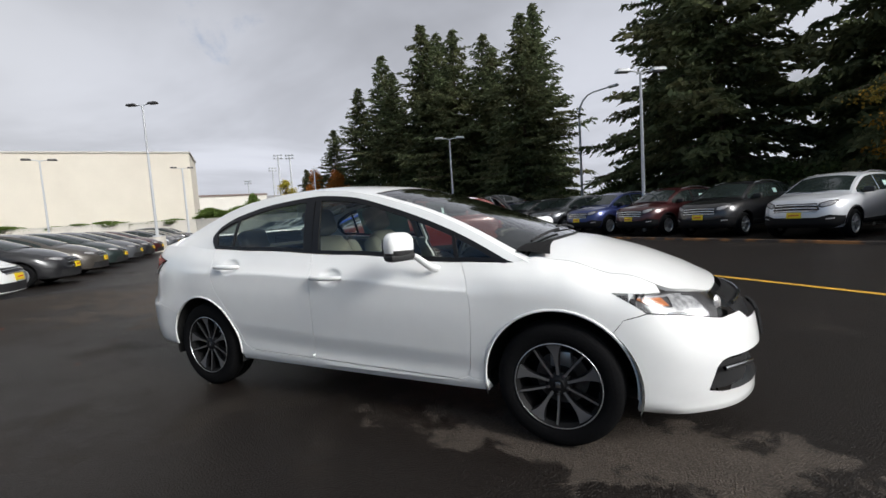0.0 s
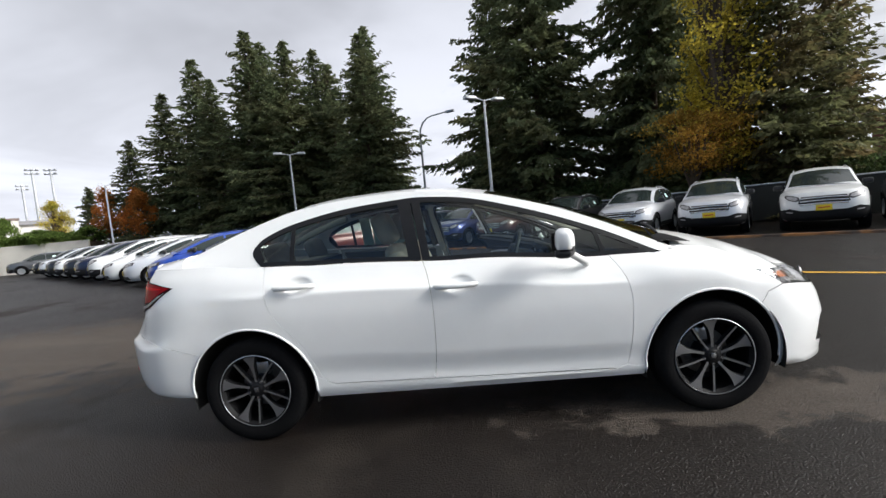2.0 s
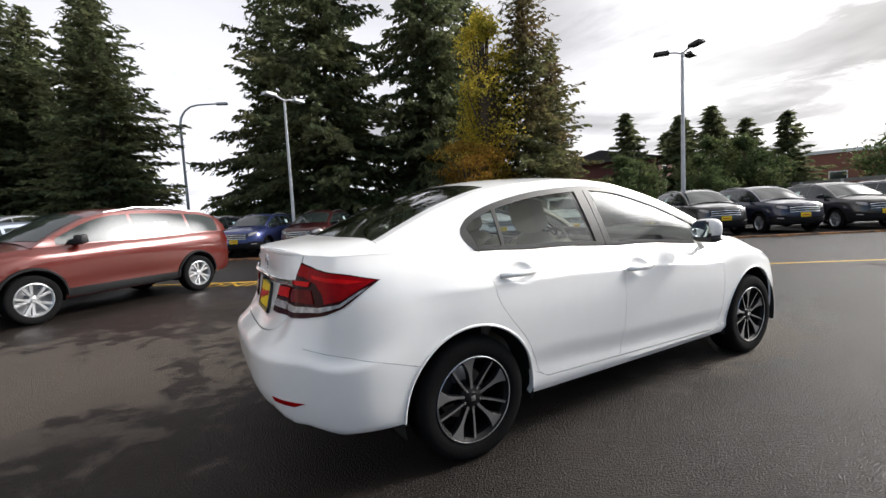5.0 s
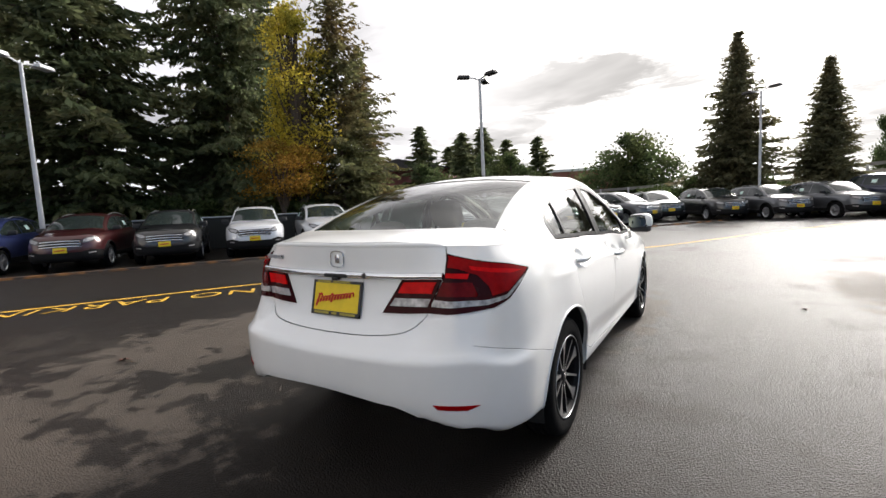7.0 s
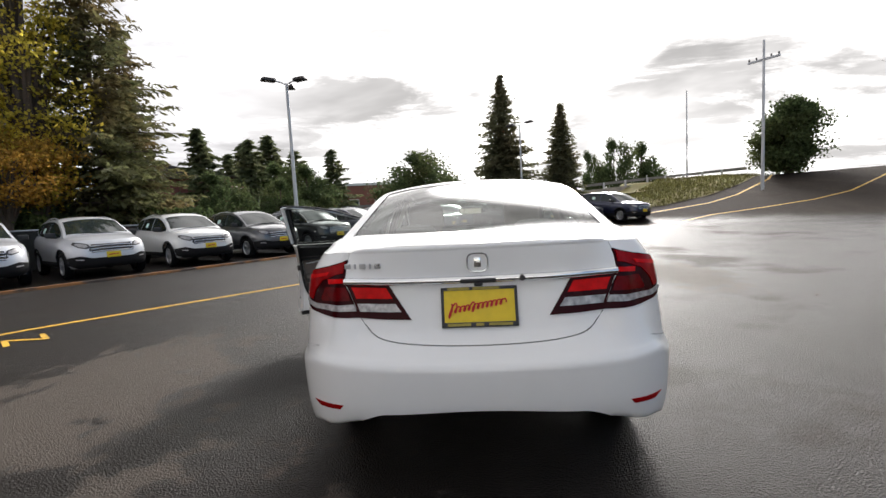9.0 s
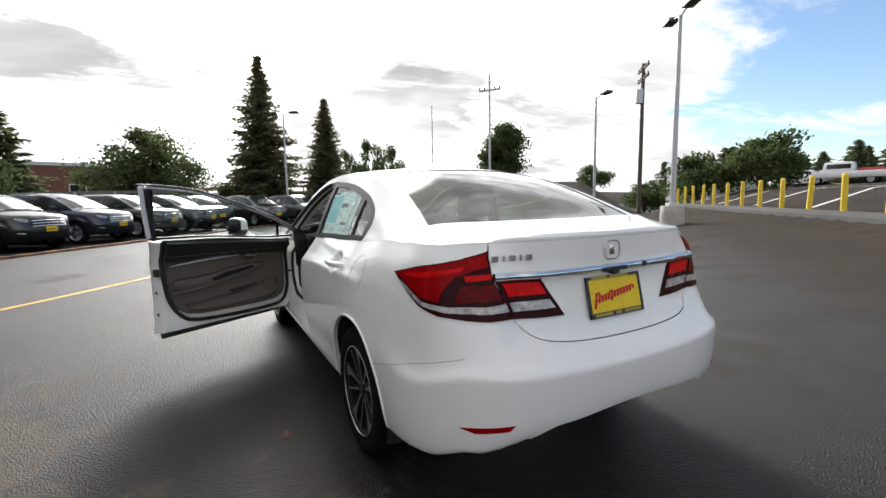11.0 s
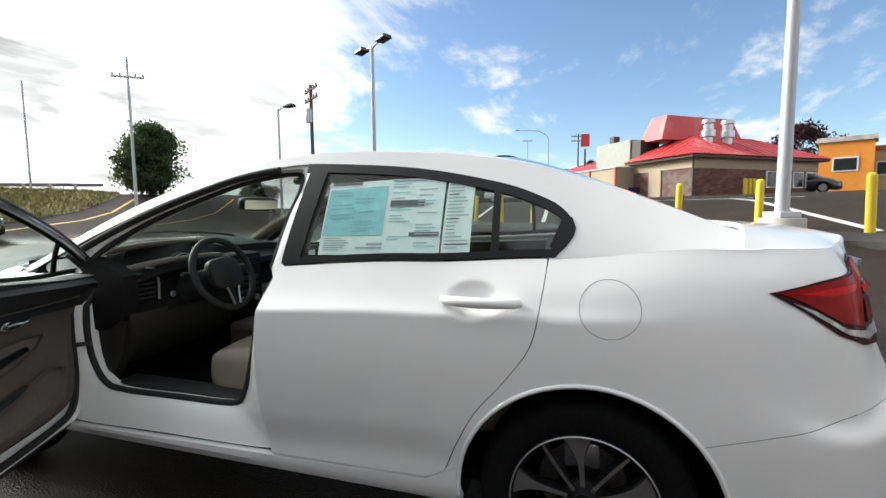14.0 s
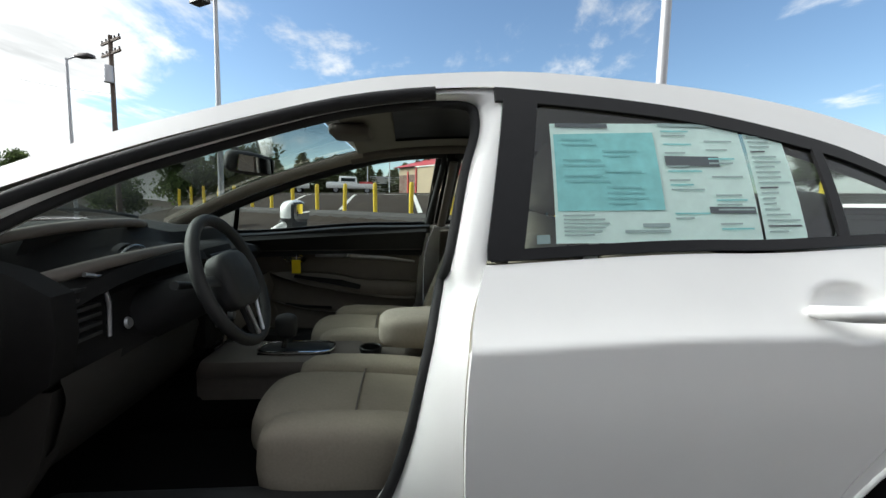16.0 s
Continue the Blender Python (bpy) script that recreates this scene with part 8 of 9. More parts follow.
def broadleaf(seed, H, R, count, leaf, label, trunk_h=0.3, size=0.16, blobs=16, name="broadleaf_tree", squash=1.0):
    """A trunk that forks into limbs, each ending in clumps of leaves."""
    rng = np.random.default_rng(seed)
    tree = thing(name, label, "tree" if H > 3.5 else "shrub")
    pos, paths = [], []
    th = trunk_h * H
    paths.append(([(0, 0, -0.05), (0.03 * H * rng.normal(), 0.03 * H * rng.normal(), th * 0.6), (0, 0, th)], [0.022 * H, 0.017 * H, 0.014 * H]))
    for k in range(blobs):
        a, u = rng.uniform(0, 6.283), rng.uniform(0, 1)
        zz = th + (H - th) * (0.12 + 0.82 * u)
        env = R * math.sqrt(max(0.05, 1 - (2 * (u - 0.42)) ** 2 * 0.85))
        r = env * rng.uniform(0.25, 0.85)
        c = np.array([math.cos(a) * r, math.sin(a) * r, zz])
        br = R * rng.uniform(0.28, 0.50) * (1 - 0.3 * u)
        paths.append(([(0, 0, th * rng.uniform(0.6, 1)), tuple(c * np.array([0.45, 0.45, 1]) - np.array([0, 0, 0.25 * (zz - th)])), tuple(c)], [0.009 * H, 0.006 * H, 0.002 * H]))
        m = count // blobs
        p = rng.normal(size=(m, 3))
        p /= np.linalg.norm(p, axis=1, keepdims=True)
        p *= (rng.uniform(0.15, 1, (m, 1)) ** 0.45) * br * (1 + 0.25 * rng.normal(size=(m, 1)))
        p[:, 2] *= 0.8 * squash
        pos.append(c + p)
    part("trunk", limb_bm(paths), MAT["bark"], tree, "", 60)
    me = leaves_mesh("crown", np.concatenate(pos), 1.0, size, rng, 1.5)
    me.materials.append(leaf)
    ob = tagged(new("crown", me), kind="stuff")
    ob.parent = tree
    return tree


def plant(src, x, y, scale=1.0, turn=0.0, first=[], dz=0.0, wide=1.0):
    m = pose(x, y, height(x, y) - 0.02 + dz, 0, 0, turn)
    if src.name in first:
        src = copy_thing(src, m)
    else:
        first.append(src.name)
    src.matrix_basis = m @ Matrix.Diagonal((scale * wide, scale * wide, scale, 1))
    return src


fir_a = conifer(1, 20, 5.4, 330, FIR, "tall dark fir with drooping boughs behind the parked cars", 0.03, 1.1, 0.42, 0.115)
fir_b = conifer(2, 16, 4.2, 290, FIR, "tall green fir with a pointed crown", 0.02, 0.8, 0.38, 0.11)
fir_c = conifer(3, 15, 3.8, 280, FIR, "slim dark fir with an uneven crown", 0.02, 0.7, 0.38, 0.11)
cedar = conifer(4, 13, 3.3, 320, CEDAR, "brownish green cedar with thin foliage", 0.02, 0.5, 0.32, 0.10)
thin = conifer(5, 11, 2.8, 620, YOUNG, "young fir with a pointed crown against the sky", 0.02, 0.75, 0.28, 0.070, even=0.6, point=0.95)
far_fir = conifer(6, 13, 3.2, 100, FIR, "dark fir far off in a belt of trees", 0.02, 0.6, 0.85, 0.32)
for x, y, s, t, w in ((4.3, 21.0, 0.98, 0, 1.02), (10.2, 20.2, 1.1, 80, 0.84), (2.6, 26.0, 0.90, 200, 0.80), (14.5, 22.5, 0.82, 140, 0.95), (-17.5, 36.5, 0.95, 30, 1.1), (-7.5, 34.0, 0.90, 280, 1.1), (-12.5, 36.5, 0.88, 170, 1.1)):
    plant(fir_a, x, y, s, t, wide=w)
for x, y, s, t in ((-6.1, 25.7, 0.86, 0), (-12.6, 29.2, 0.97, 70), (-28.0, 37.5, 0.98, 20), (-20.5, 33.0, 0.93, 250), (-24.5, 37.0, 1.15, 130), (30.5, 17.5, 0.50, 10), (27.0, 19.5, 0.52, 120)):
    plant(fir_b if x < 0 else far_fir, x, y, s * (1 if x < 0 else 1.2), t, wide=1.22 if x < 0 else 1.5)
for x, y, s, t in ((-16.4, 31, 1.14, 0), (-9.4, 29.5, 0.92, 160), (-33.2, 38.5, 0.80, 40), (34.5, 12.0, 0.48, 60)):
    plant(fir_c if x < 0 else far_fir, x, y, s * (1 if x < 0 else 1.15), t, wide=1.22 if x < 0 else 1.5)
for x, y, s, t in ((38.5, 22.0, 0.60, 60), (42.0, 21.4, 0.68, 140), (45.0, 19.6, 0.60, 20), (40.0, 24.5, 0.55, 90)):
    plant(far_fir, x, y, s * 1.15, t, wide=1.7)
for x, y, s, t in ((12.6, 14.6, 1.0, 0), (15.0, 15.4, 0.80, 90)):
    plant(cedar, x, y, s, t)
plant(thin, 28.1, -2.2, 0.97, 0, wide=1.08)
plant(thin, 27.5, -6.3, 0.75, 70, wide=1.15)
maple = broadleaf(11, 11.4, 2.1, 13000, MAPLE, "maple turning yellow and green in front of dark firs", 0.10, 0.15, 75)
plant(maple, 10.75, 15.5, 1.0, 0)
orange = broadleaf(12, 6.0, 3.2, 9000, ORANGE, "low maple with orange autumn leaves", 0.35, 0.17, 22, squash=0.6)
amber = broadleaf(18, 6.0, 2.9, 7000, foliage("amber_leaves", (0.36, 0.20, 0.035), (0.18, 0.18, 0.04)), "low maple with thin amber autumn leaves", 0.42, 0.14, 34, squash=0.5)
plant(amber, 9.2, 15.0, 0.80, 0)
plant(orange, -29.6, 34.6, 1.1, 90, wide=0.46)
plant(orange, -34.4, 36.6, 1.2, 200, wide=0.42)
plant(far_fir, -40.0, 40.9, 0.63, 10, wide=1.1)
plant(maple, -53, 50, 0.76, 40, wide=1.4)
oak = broadleaf(13, 6.4, 3.2, 9000, GREEN, "round oak with olive green leaves", 0.2, 0.22, 24)
plant(oak, 36.5, 5.0, 1.05, 0, wide=1.2)
plant(oak, 37.3, 4.2, 0.95, 100, wide=1.2)
plant(oak, 33.0, 16.5, 0.95, 50)
plant(oak, 31.0, 13.2, 0.85, 150)
plant(oak, 19.5, 14.0, 0.62, 120)
plant(oak, 24.0, 12.5, 0.60, 200)
plant(oak, 41.0, -14.4, 1.15, 30, wide=0.62)
plant(oak, 42.5, -17.6, 1.08, 130, wide=0.70)
plant(oak, 39.0, -11.4, 0.95, 70, wide=0.5)
dense = broadleaf(14, 4.4, 1.9, 22000, GREEN, "dense round tree beside the ramp", 0.0, 0.17, 90)
plant(dense, 24.9, -19.9, 1.08, 0, dz=-0.1)
hedge = broadleaf(15, 3.0, 2.2, 5000, SHRUB, "large clipped round shrub beside the lot", 0.05, 0.20, 22, "shrub", 0.9)
plant(hedge, 8.6, -24.0, 1.0, 0)
plant(hedge, 11.3, -23.2, 0.95, 90)
plant(hedge, 17.5, -27.0, 0.8, 30)
plant(hedge, 25.0, -30.0, 0.8, 130)
for x, y, s in ((28.6, 2.2, 0.72), (28.4, 0.2, 0.85), (28.8, -3.9, 0.8), (28.6, -5.2, 0.7), (28.4, -7.6, 0.6)):
    plant(hedge, x, y, s, 50 * y)
for k in range(26):
    # dark undergrowth along the fence
    p = Vector((14.8, 12.6)) - LOT * (1.75 * k) - OUT * (0.3 + (k * 7 % 5) * 0.35)
    plant(hedge, p.x, p.y, 0.72 + 0.07 * (k * 5 % 4), 47 * k)
vine = broadleaf(17, 3.0, 2.2, 2600, foliage("vine_leaves", (0.15, 0.22, 0.05), (0.12, 0.18, 0.045)), "bright green shrub growing over the retaining wall", 0.05, 0.30, 18, "shrub", 0.9)
WALL_A, WALL_B, WALL_C = Vector((-60.0, 14.5)), Vector((-48.0, 30.5)), Vector((-35.0, 34.8))
for k in range(22):
    # a hedge along the top of the retaining wall
    p = WALL_B.lerp(WALL_C, k / 13) if k < 14 else WALL_B.lerp(WALL_A, (k - 13) / 9)
    away = Vector((-0.33, 0.94)) if k < 14 else Vector((-0.8, 0.6))
    p = p + away * (0.9 + 0.2 * (k % 2))
    plant(vine, p.x, p.y, (0.28 + 0.08 * (k * 7 % 4)) * (1.0 if k < 14 else 0.55), 71 * k, dz=2.2 if k < 14 else 2.0, wide=1.7 if k < 14 else 3.4)
plant(vine, -43.6, 35.2, 1.05, 20, dz=2.0, wide=0.5)
# far dark conifers to the south
for k in range(46):
    x = -14 + 1.55 * k + 1.3 * math.sin(k * 2.1)
    plant(far_fir, x, -86 - 5.0 * math.cos(k * 1.7), 0.44 + 0.12 * (k * 3 % 5) / 4 + 0.08 * math.sin(k * 0.4), 50 * k, wide=2.0)
purple = broadleaf(16, 4.6, 2.8, 5000, foliage("plum_leaves", (0.05, 0.022, 0.028), (0.07, 0.03, 0.03)), "dark purple plum tree beside a street", 0.25, 0.2, 16)
plant(purple, -20.3, -44.0, 1.25, 0)
plant(oak, -40.0, -38.0, 0.8, 80)

# ---- lamps, poles, fences ----


def pole_lamp(name, x, y, top, heads, label, turn=0.0, base=0.0, r=0.075, arm=0.45, light_head=False, foot=0.335):
    """A tapered steel mast on a concrete foot, with shoebox heads on short arms."""
    z0 = height(x, y)
    lamp = thing(name, label, "street lamp", pose(x, y, z0, 0, 0, turn))
    H = top - z0
    part("mast", tube([(0, 0, base), (0, 0, H * 0.5), (0, 0, H)], [r, r * 0.85, r * 0.62], 12), MAT["steel_pole"], lamp, "", 60)
    if base:
        part("concrete_base", lathe([(0, base), (foot - 0.01, base), (foot, base - 0.015), (foot, base - 0.19), (foot + 0.01, base - 0.20), (foot + 0.01, -0.1)], 32), MAT["concrete"], lamp, "round concrete foot", 40)
        part("base_plate", box_bm(-0.16, 0.16, -0.16, 0.16, base, base + 0.09, 0.015), MAT["steel_pole"], lamp, "", 40)
    for k in range(heads):
        a = 360 / max(heads, 1) * k
        m = pose(0, 0, H, 0, 0, a)
        part("arm", tube([m @ Vector((0, 0, -0.05)), m @ Vector((arm * 0.6, 0, 0.03)), m @ Vector((arm, 0, 0.04))], 0.03, 8), MAT["steel_pole"], lamp, "", 60)
        hb = box_bm(arm - 0.02, arm + 0.55, -0.17, 0.17, 0.0, 0.13, 0.03, taper=0.86)
        part("lamp_head", hb, MAT["steel_pole"] if light_head else MAT["dark_metal"], lamp, "shoebox lamp head", 40, xf=m)
    return lamp


pole_lamp("street_lamp", 1.2, 16.3, 6.25, 2, "grey car park lamp with two flat heads", 30, light_head=True)
pole_lamp("street_lamp", -11.0, 24.4, 6.3, 2, "grey car park lamp with two flat heads", 30, light_head=True)
pole_lamp("street_lamp", 13.98, 7.36, 6.80, 3, "grey car park lamp with three dark heads", 10, r=0.085)
pole_lamp("street_lamp", 25.4, -3.35, 6.6, 2, "grey car park lamp with dark heads", 50)
pole_lamp("street_lamp", 5.13, -11.46, 6.6, 2, "grey car park lamp with two dark heads", -35, 0.6, r=0.085)
pole_lamp("street_lamp", 11.8, -15.4, 5.95, 1, "grey street lamp with one dark head", 170, r=0.07)
pole_lamp("street_lamp", -4.15, -5.2, 8.2, 2, "tall grey lamp on a round concrete foot", 20, 0.50, r=0.088, foot=0.285)
pole_lamp("street_lamp", -26.3, 13.3, 9.0, 2, "tall white lamp on a concrete foot among parked cars", 20, 0.95, r=0.085, foot=0.44)
pole_lamp("street_lamp", -40.5, 24.6, 7.4, 2, "tall grey lamp before a pale building", 60, 0.8, r=0.11, foot=0.5)
pole_lamp("street_lamp", -38.0, 12.5, 6.9, 2, "grey car park lamp before a pale building", 60)
pole_lamp("street_lamp", -24, 34.8, 7.4, 0, "plain grey post by a fence", 0)
pole_lamp("street_lamp", -29.0, 30.6, 6.6, 1, "grey street lamp far off", 60)
pole_lamp("street_lamp", 29.6, -15.9, 9.0, 0, "plain grey mast by the road", 0, r=0.06)
pole_lamp("street_lamp", -22.0, -30.0, 8.5, 1, "grey street lamp far off", 100)


def curved_lamp(x, y, top, reach, turn):
    z0 = height(x, y)
    lamp = thing("street_lamp", "grey street lamp with a long curved arm", "street lamp", pose(x, y, z0, 0, 0, turn))
    H = top - z0
    pts = [(0, 0, 0), (0, 0, H * 0.6), (0, 0, H * 0.86)] + [(reach * (1 - math.cos(a)) * 0.5, 0, H * 0.86 + H * 0.14 * math.sin(a)) for a in (0.4, 0.8, 1.2, 1.57)] + [(reach, 0, H * 1.005)]
    part("mast", tube(pts, [0.09, 0.075, 0.07, 0.06, 0.055, 0.05, 0.045, 0.04], 8), MAT["steel_pole"], lamp, "", 60)
    part("lamp_head", box_bm(reach, reach + 0.6, -0.12, 0.12, H - 0.04, H + 0.10, 0.04), MAT["steel_pole"], lamp, "", 40)


curved_lamp(-2.6, 25.6, 7.9, 2.0, -25)
curved_lamp(2.0, -60, 12.0, 4.0, 20)

wood = mat("weathered_pole_wood", (0.11, 0.085, 0.07), rough=0.9, vary=0.25, grain=40, bump=0.4)


def utility_pole(x, y, top, arms, turn, label):
    z0 = height(x, y)
    p = thing("utility_pole", label, "utility pole", pose(x, y, z0, 0, 0, turn))
    H = top - z0
    part("post", tube([(0, 0, -0.1), (0, 0, H)], [0.14, 0.10] if len(arms) > 1 else [0.09, 0.06], 10), wood if len(arms) > 1 else MAT["steel_pole"], p, "", 60)
    for z in arms:
        w = 1.0 if len(arms) > 1 else 0.72
        arm = part("crossarm", box_bm(-1.1 * w, 1.1 * w, -0.05, 0.05, H - z - 0.06, H - z + 0.06, 0.01), wood if len(arms) > 1 else MAT["steel_pole"], p)
        for xx in (-1.0, -0.5, 0.5, 1.0):
            part("insulator", lathe([(0, 0.16), (0.04, 0.15), (0.05, 0.08), (0.02, 0.0)], 8, pose(xx * w, 0, H - z + 0.05)), MAT["dark_metal"], arm)
    return p


utility_pole(22.3, -16.6, 9.75, (1.05,), 35, "slim utility pole with one crossarm beside the ramp")
utility_pole(14.9, -22.9, 9.3, (0.3, 0.9), -38, "wooden utility pole with wires and a transformer")
utility_pole(-2, -70, 13, (0.4, 1.1), 10, "wooden utility pole far off")
utility_pole(6, -72, 13, (0.4,), 10, "wooden utility pole far off")
drum = thing("transformer", "grey transformer drum on the pole", "transformer", pose(14.9, -22.6, 7.3))
part("drum", lathe([(0, 0.45), (0.2, 0.43), (0.22, 0.4), (0.22, -0.4), (0, -0.42)], 16), MAT["steel_pole"], drum, "", 40)


def wire(a, b, sag, label="thin black overhead wire"):
    pts = [Vector(a).lerp(Vector(b), t) - Vector((0, 0, sag * 4 * t * (1 - t))) for t in np.linspace(0, 1, 14)]
    o = part("overhead_wire", tube(pts, 0.010, 5), MAT["rubber"], None, label)
    tagged(o, label, "wire", "overhead wires")


wire((14.9, -22.9, 6.4), (32.0, -31.0, 10.8), 0.5)


def bollard():
    b = thing("bollard", "yellow painted steel bollard on a concrete pad", "bollard", group="bollards of the upper lot")
    part("post", lathe([(0, 0.865), (0.035, 0.855), (0.056, 0.825), (0.0575, 0.80), (0.0575, -0.05)], 20), MAT["yellow_post"], b, "", 40)
    part("pad", lathe([(0.057, 0.025), (0.17, 0.02), (0.19, -0.03)], 12), MAT["concrete"], b, "", 40)
    return b


b0 = bollard()
for k in range(-1, 17):
    p = B0 + BOL * (1.345 * k)
    m = pose(p.x, p.y, height(p.x, p.y), 0, 0, 31 * k)
    (b0 if k == -1 else copy_thing(b0, m)).matrix_basis = m @ pose(0, 0, 0, 1.2 * math.sin(k * 1.9), 1.5 * math.cos(k * 2.7), 0)

# fence behind the northern row
fence_mesh = mat("dark_fence_screen", (0.020, 0.022, 0.020), rough=0.9, vary=0.3, scale=2, grain=80)


def fence(name, a, b, h, label, posts=2.4, screen=True):
    a, b = Vector(a), Vector(b)
    n = int((b - a).length / posts)
    f = thing(name, label, "fence")
    z = lambda p: height(p.x, p.y)
    for k in range(n + 1):
        p = a.lerp(b, k / n)
        part("post", tube([(p.x, p.y, z(p) - 0.05), (p.x, p.y, z(p) + h + 0.03)], 0.03, 8), MAT["steel_pole"], f, "", 60)
    pts = [a.lerp(b, k / n) for k in range(n + 1)]
    part("top_rail", tube([(p.x, p.y, z(p) + h) for p in pts], 0.024, 6), MAT["steel_pole"], f, "", 60)
    if screen:
        for p, q in zip(pts, pts[1:]):
            d = (q - p).normalized() * 0.03
            nrm = Vector((-d.y, d.x)).normalized() * 0.006
            bm = loft([[(p.x + nrm.x, p.y + nrm.y, z(p) + 0.05), (q.x + nrm.x, q.y + nrm.y, z(q) + 0.05)], [(p.x + nrm.x, p.y + nrm.y, z(p) + h - 0.03), (q.x + nrm.x, q.y + nrm.y, z(q) + h - 0.03)], [(p.x - nrm.x, p.y - nrm.y, z(p) + h - 0.03), (q.x - nrm.x, q.y - nrm.y, z(q) + h - 0.03)], [(p.x - nrm.x, p.y - nrm.y, z(p) + 0.05), (q.x - nrm.x, q.y - nrm.y, z(q) + 0.05)]])
            part("screen_panel", bm, fence_mesh, f)
    return f


F0 = P0 - OUT * 5.3
fence("fence", F0 + LOT * 9.5, F0 - LOT * 34, 1.35, "low dark screened fence with a pale top rail")
fence("fence", (-22.0, 33.0), (-30.5, 39.0), 2.2, "grey slatted fence far off")

# ---- the ramp's bank, guard rails, overpass ----
grass_m = mat("rough_grass", (0.22, 0.215, 0.075), rough=0.95, vary=0.3, scale=1.2, grain=14, bump=0.8, bump_scale=12, second=(0.30, 0.25, 0.13), second_at=(0.42, 0.62), second_scale=0.7)


BANK = smooth_line([(23.2, -6.6), (23.3, -9.4), (23.2, -12.6), (23.9, -15.4), (26.4, -18.8), (31.5, -22.6)], 0.5)
BANK_RISE = ((0.0, -0.06), (0.5, 0.16), (1.3, 0.55), (2.6, 1.05), (4.2, 1.35), (6.5, 1.45), (9.0, 1.2))


def bank_point(i, k):
    """A point of the bank: i along its foot, k metres up from it."""
    i0 = min(int(i), len(BANK) - 2)
    a, b = Vector(BANK[i0]), Vector(BANK[i0 + 1])
    d = (b - a).normalized()
    p = a.lerp(b, i - i0) + Vector((-d.y, d.x)) * k
    z = float(np.interp(k, [r[0] for r in BANK_RISE], [r[1] for r in BANK_RISE])) 
    foot = a.lerp(b, i - i0)
    z *= sm(0, 9, i) * max(0.12, 0.75 - 0.28 * height(foot.x, foot.y))
    return Vector((p.x, p.y, height(foot.x, foot.y) + z + 0.10 * noise.noise(Vector((p.x * 0.6, p.y * 0.6, 1))) * min(k, 1)))


def bank():
    """An earth bank between the eastern cars and the ramp."""
    ks = [0, 0.25, 0.5, 0.9, 1.3, 1.9, 2.6, 3.4, 4.2, 5.3, 6.5, 9.0]
    bm = loft([[bank_point(i, k) for k in ks] for i in range(len(BANK) - 1)])
    bmesh.ops.recalc_face_normals(bm, faces=bm.faces)
    if sum(f.normal.z for f in bm.faces) < 0:
        bmesh.ops.reverse_faces(bm, faces=bm.faces)
    o = part("grass_bank", bm, grass_m, None, "bank of rough yellowing grass beside the ramp", 80, "structure")
    tagged(o, category="bank")
    rng = np.random.default_rng(8)
    pos = np.array([bank_point(i, k) + Vector((0, 0, 0.08)) for i, k in zip(rng.uniform(2, len(BANK) - 2, 9000), rng.uniform(0.1, 6.5, 9000))])
    me = leaves_mesh("grass_tufts", pos, 0.5, 0.34, rng, 7, np.tile([[0, 0, 1.0]], (len(pos), 1)))
    me.materials.append(mat("grass_blades", (0.22, 0.21, 0.075), rough=0.9, vary=0.3, island=0.5))
    tagged(new("grass_tufts", me), "tufts of long yellowing grass on the bank", "grass", kind="stuff")


bank()
conc_rail = mat("overpass_concrete", (0.40, 0.37, 0.33), rough=0.85, vary=0.15, scale=0.6, second=(0.22, 0.20, 0.18))


def overpass():
    """The elevated road behind: deck beam, parapet and posts."""
    pts = [Vector(p) for p in ((31, 14, 1.2), (31.5, 4, 1.35), (32, -6, 1.75), (31, -14, 2.2), (29.2, -20, 2.45))]
    o = thing("overpass", "low concrete road deck with a pale guard rail", "bridge")

    def beam(w, z0, z1, off):
        rows = [[], [], [], []]
        for i, p in enumerate(pts):
            d = (pts[min(i + 1, 4)] - pts[max(i - 1, 0)]).normalized()
            n = Vector((-d.y, d.x, 0)).normalized()
            for r, (a, z) in zip(rows, ((-w / 2, z0), (-w / 2, z1), (w / 2, z1), (w / 2, z0))):
                r.append(p + n * (a + off) + Vector((0, 0, z)))
        rows.append(rows[0])
        return loft(rows)
    part("deck", beam(5.0, -0.75, 0.0, 3.0), conc_rail, o, "", 30)
    part("parapet", beam(0.25, 0.0, 0.35, 0.5), conc_rail, o, "", 30)
    part("guard_rail", beam(0.10, 0.62, 0.82, 0.5), MAT["rail_steel"], o, "", 30)
    for i in range(4):
        for t in np.linspace(0, 1, 6)[:-1]:
            p = pts[i].lerp(pts[i + 1], t)
            part("rail_post", box_bm(p.x + 0.3, p.x + 0.42, p.y + 0.2, p.y + 0.32, p.z + 0.3, p.z + 0.8), MAT["steel_pole"], o)
    for p in (pts[1], pts[2], pts[3]):
        part("pier", box_bm(p.x + 1.5, p.x + 3.0, p.y + 1.0, p.y + 2.5, -0.2, p.z - 0.6), conc_rail, o)


overpass()

# ---- buildings ----


def wall_box(name, m, x0, x1, y0, y1, z0, z1, material, parent, label=""):
    return part(name, box_bm(x0, x1, y0, y1, z0, z1), material, parent, label, xf=m)


cream = mat("cream_stucco", (0.66, 0.61, 0.52), rough=0.9, vary=0.05, scale=0.5, grain=20, second=(0.61, 0.56, 0.475), second_at=(0.5, 0.8), second_scale=0.15)


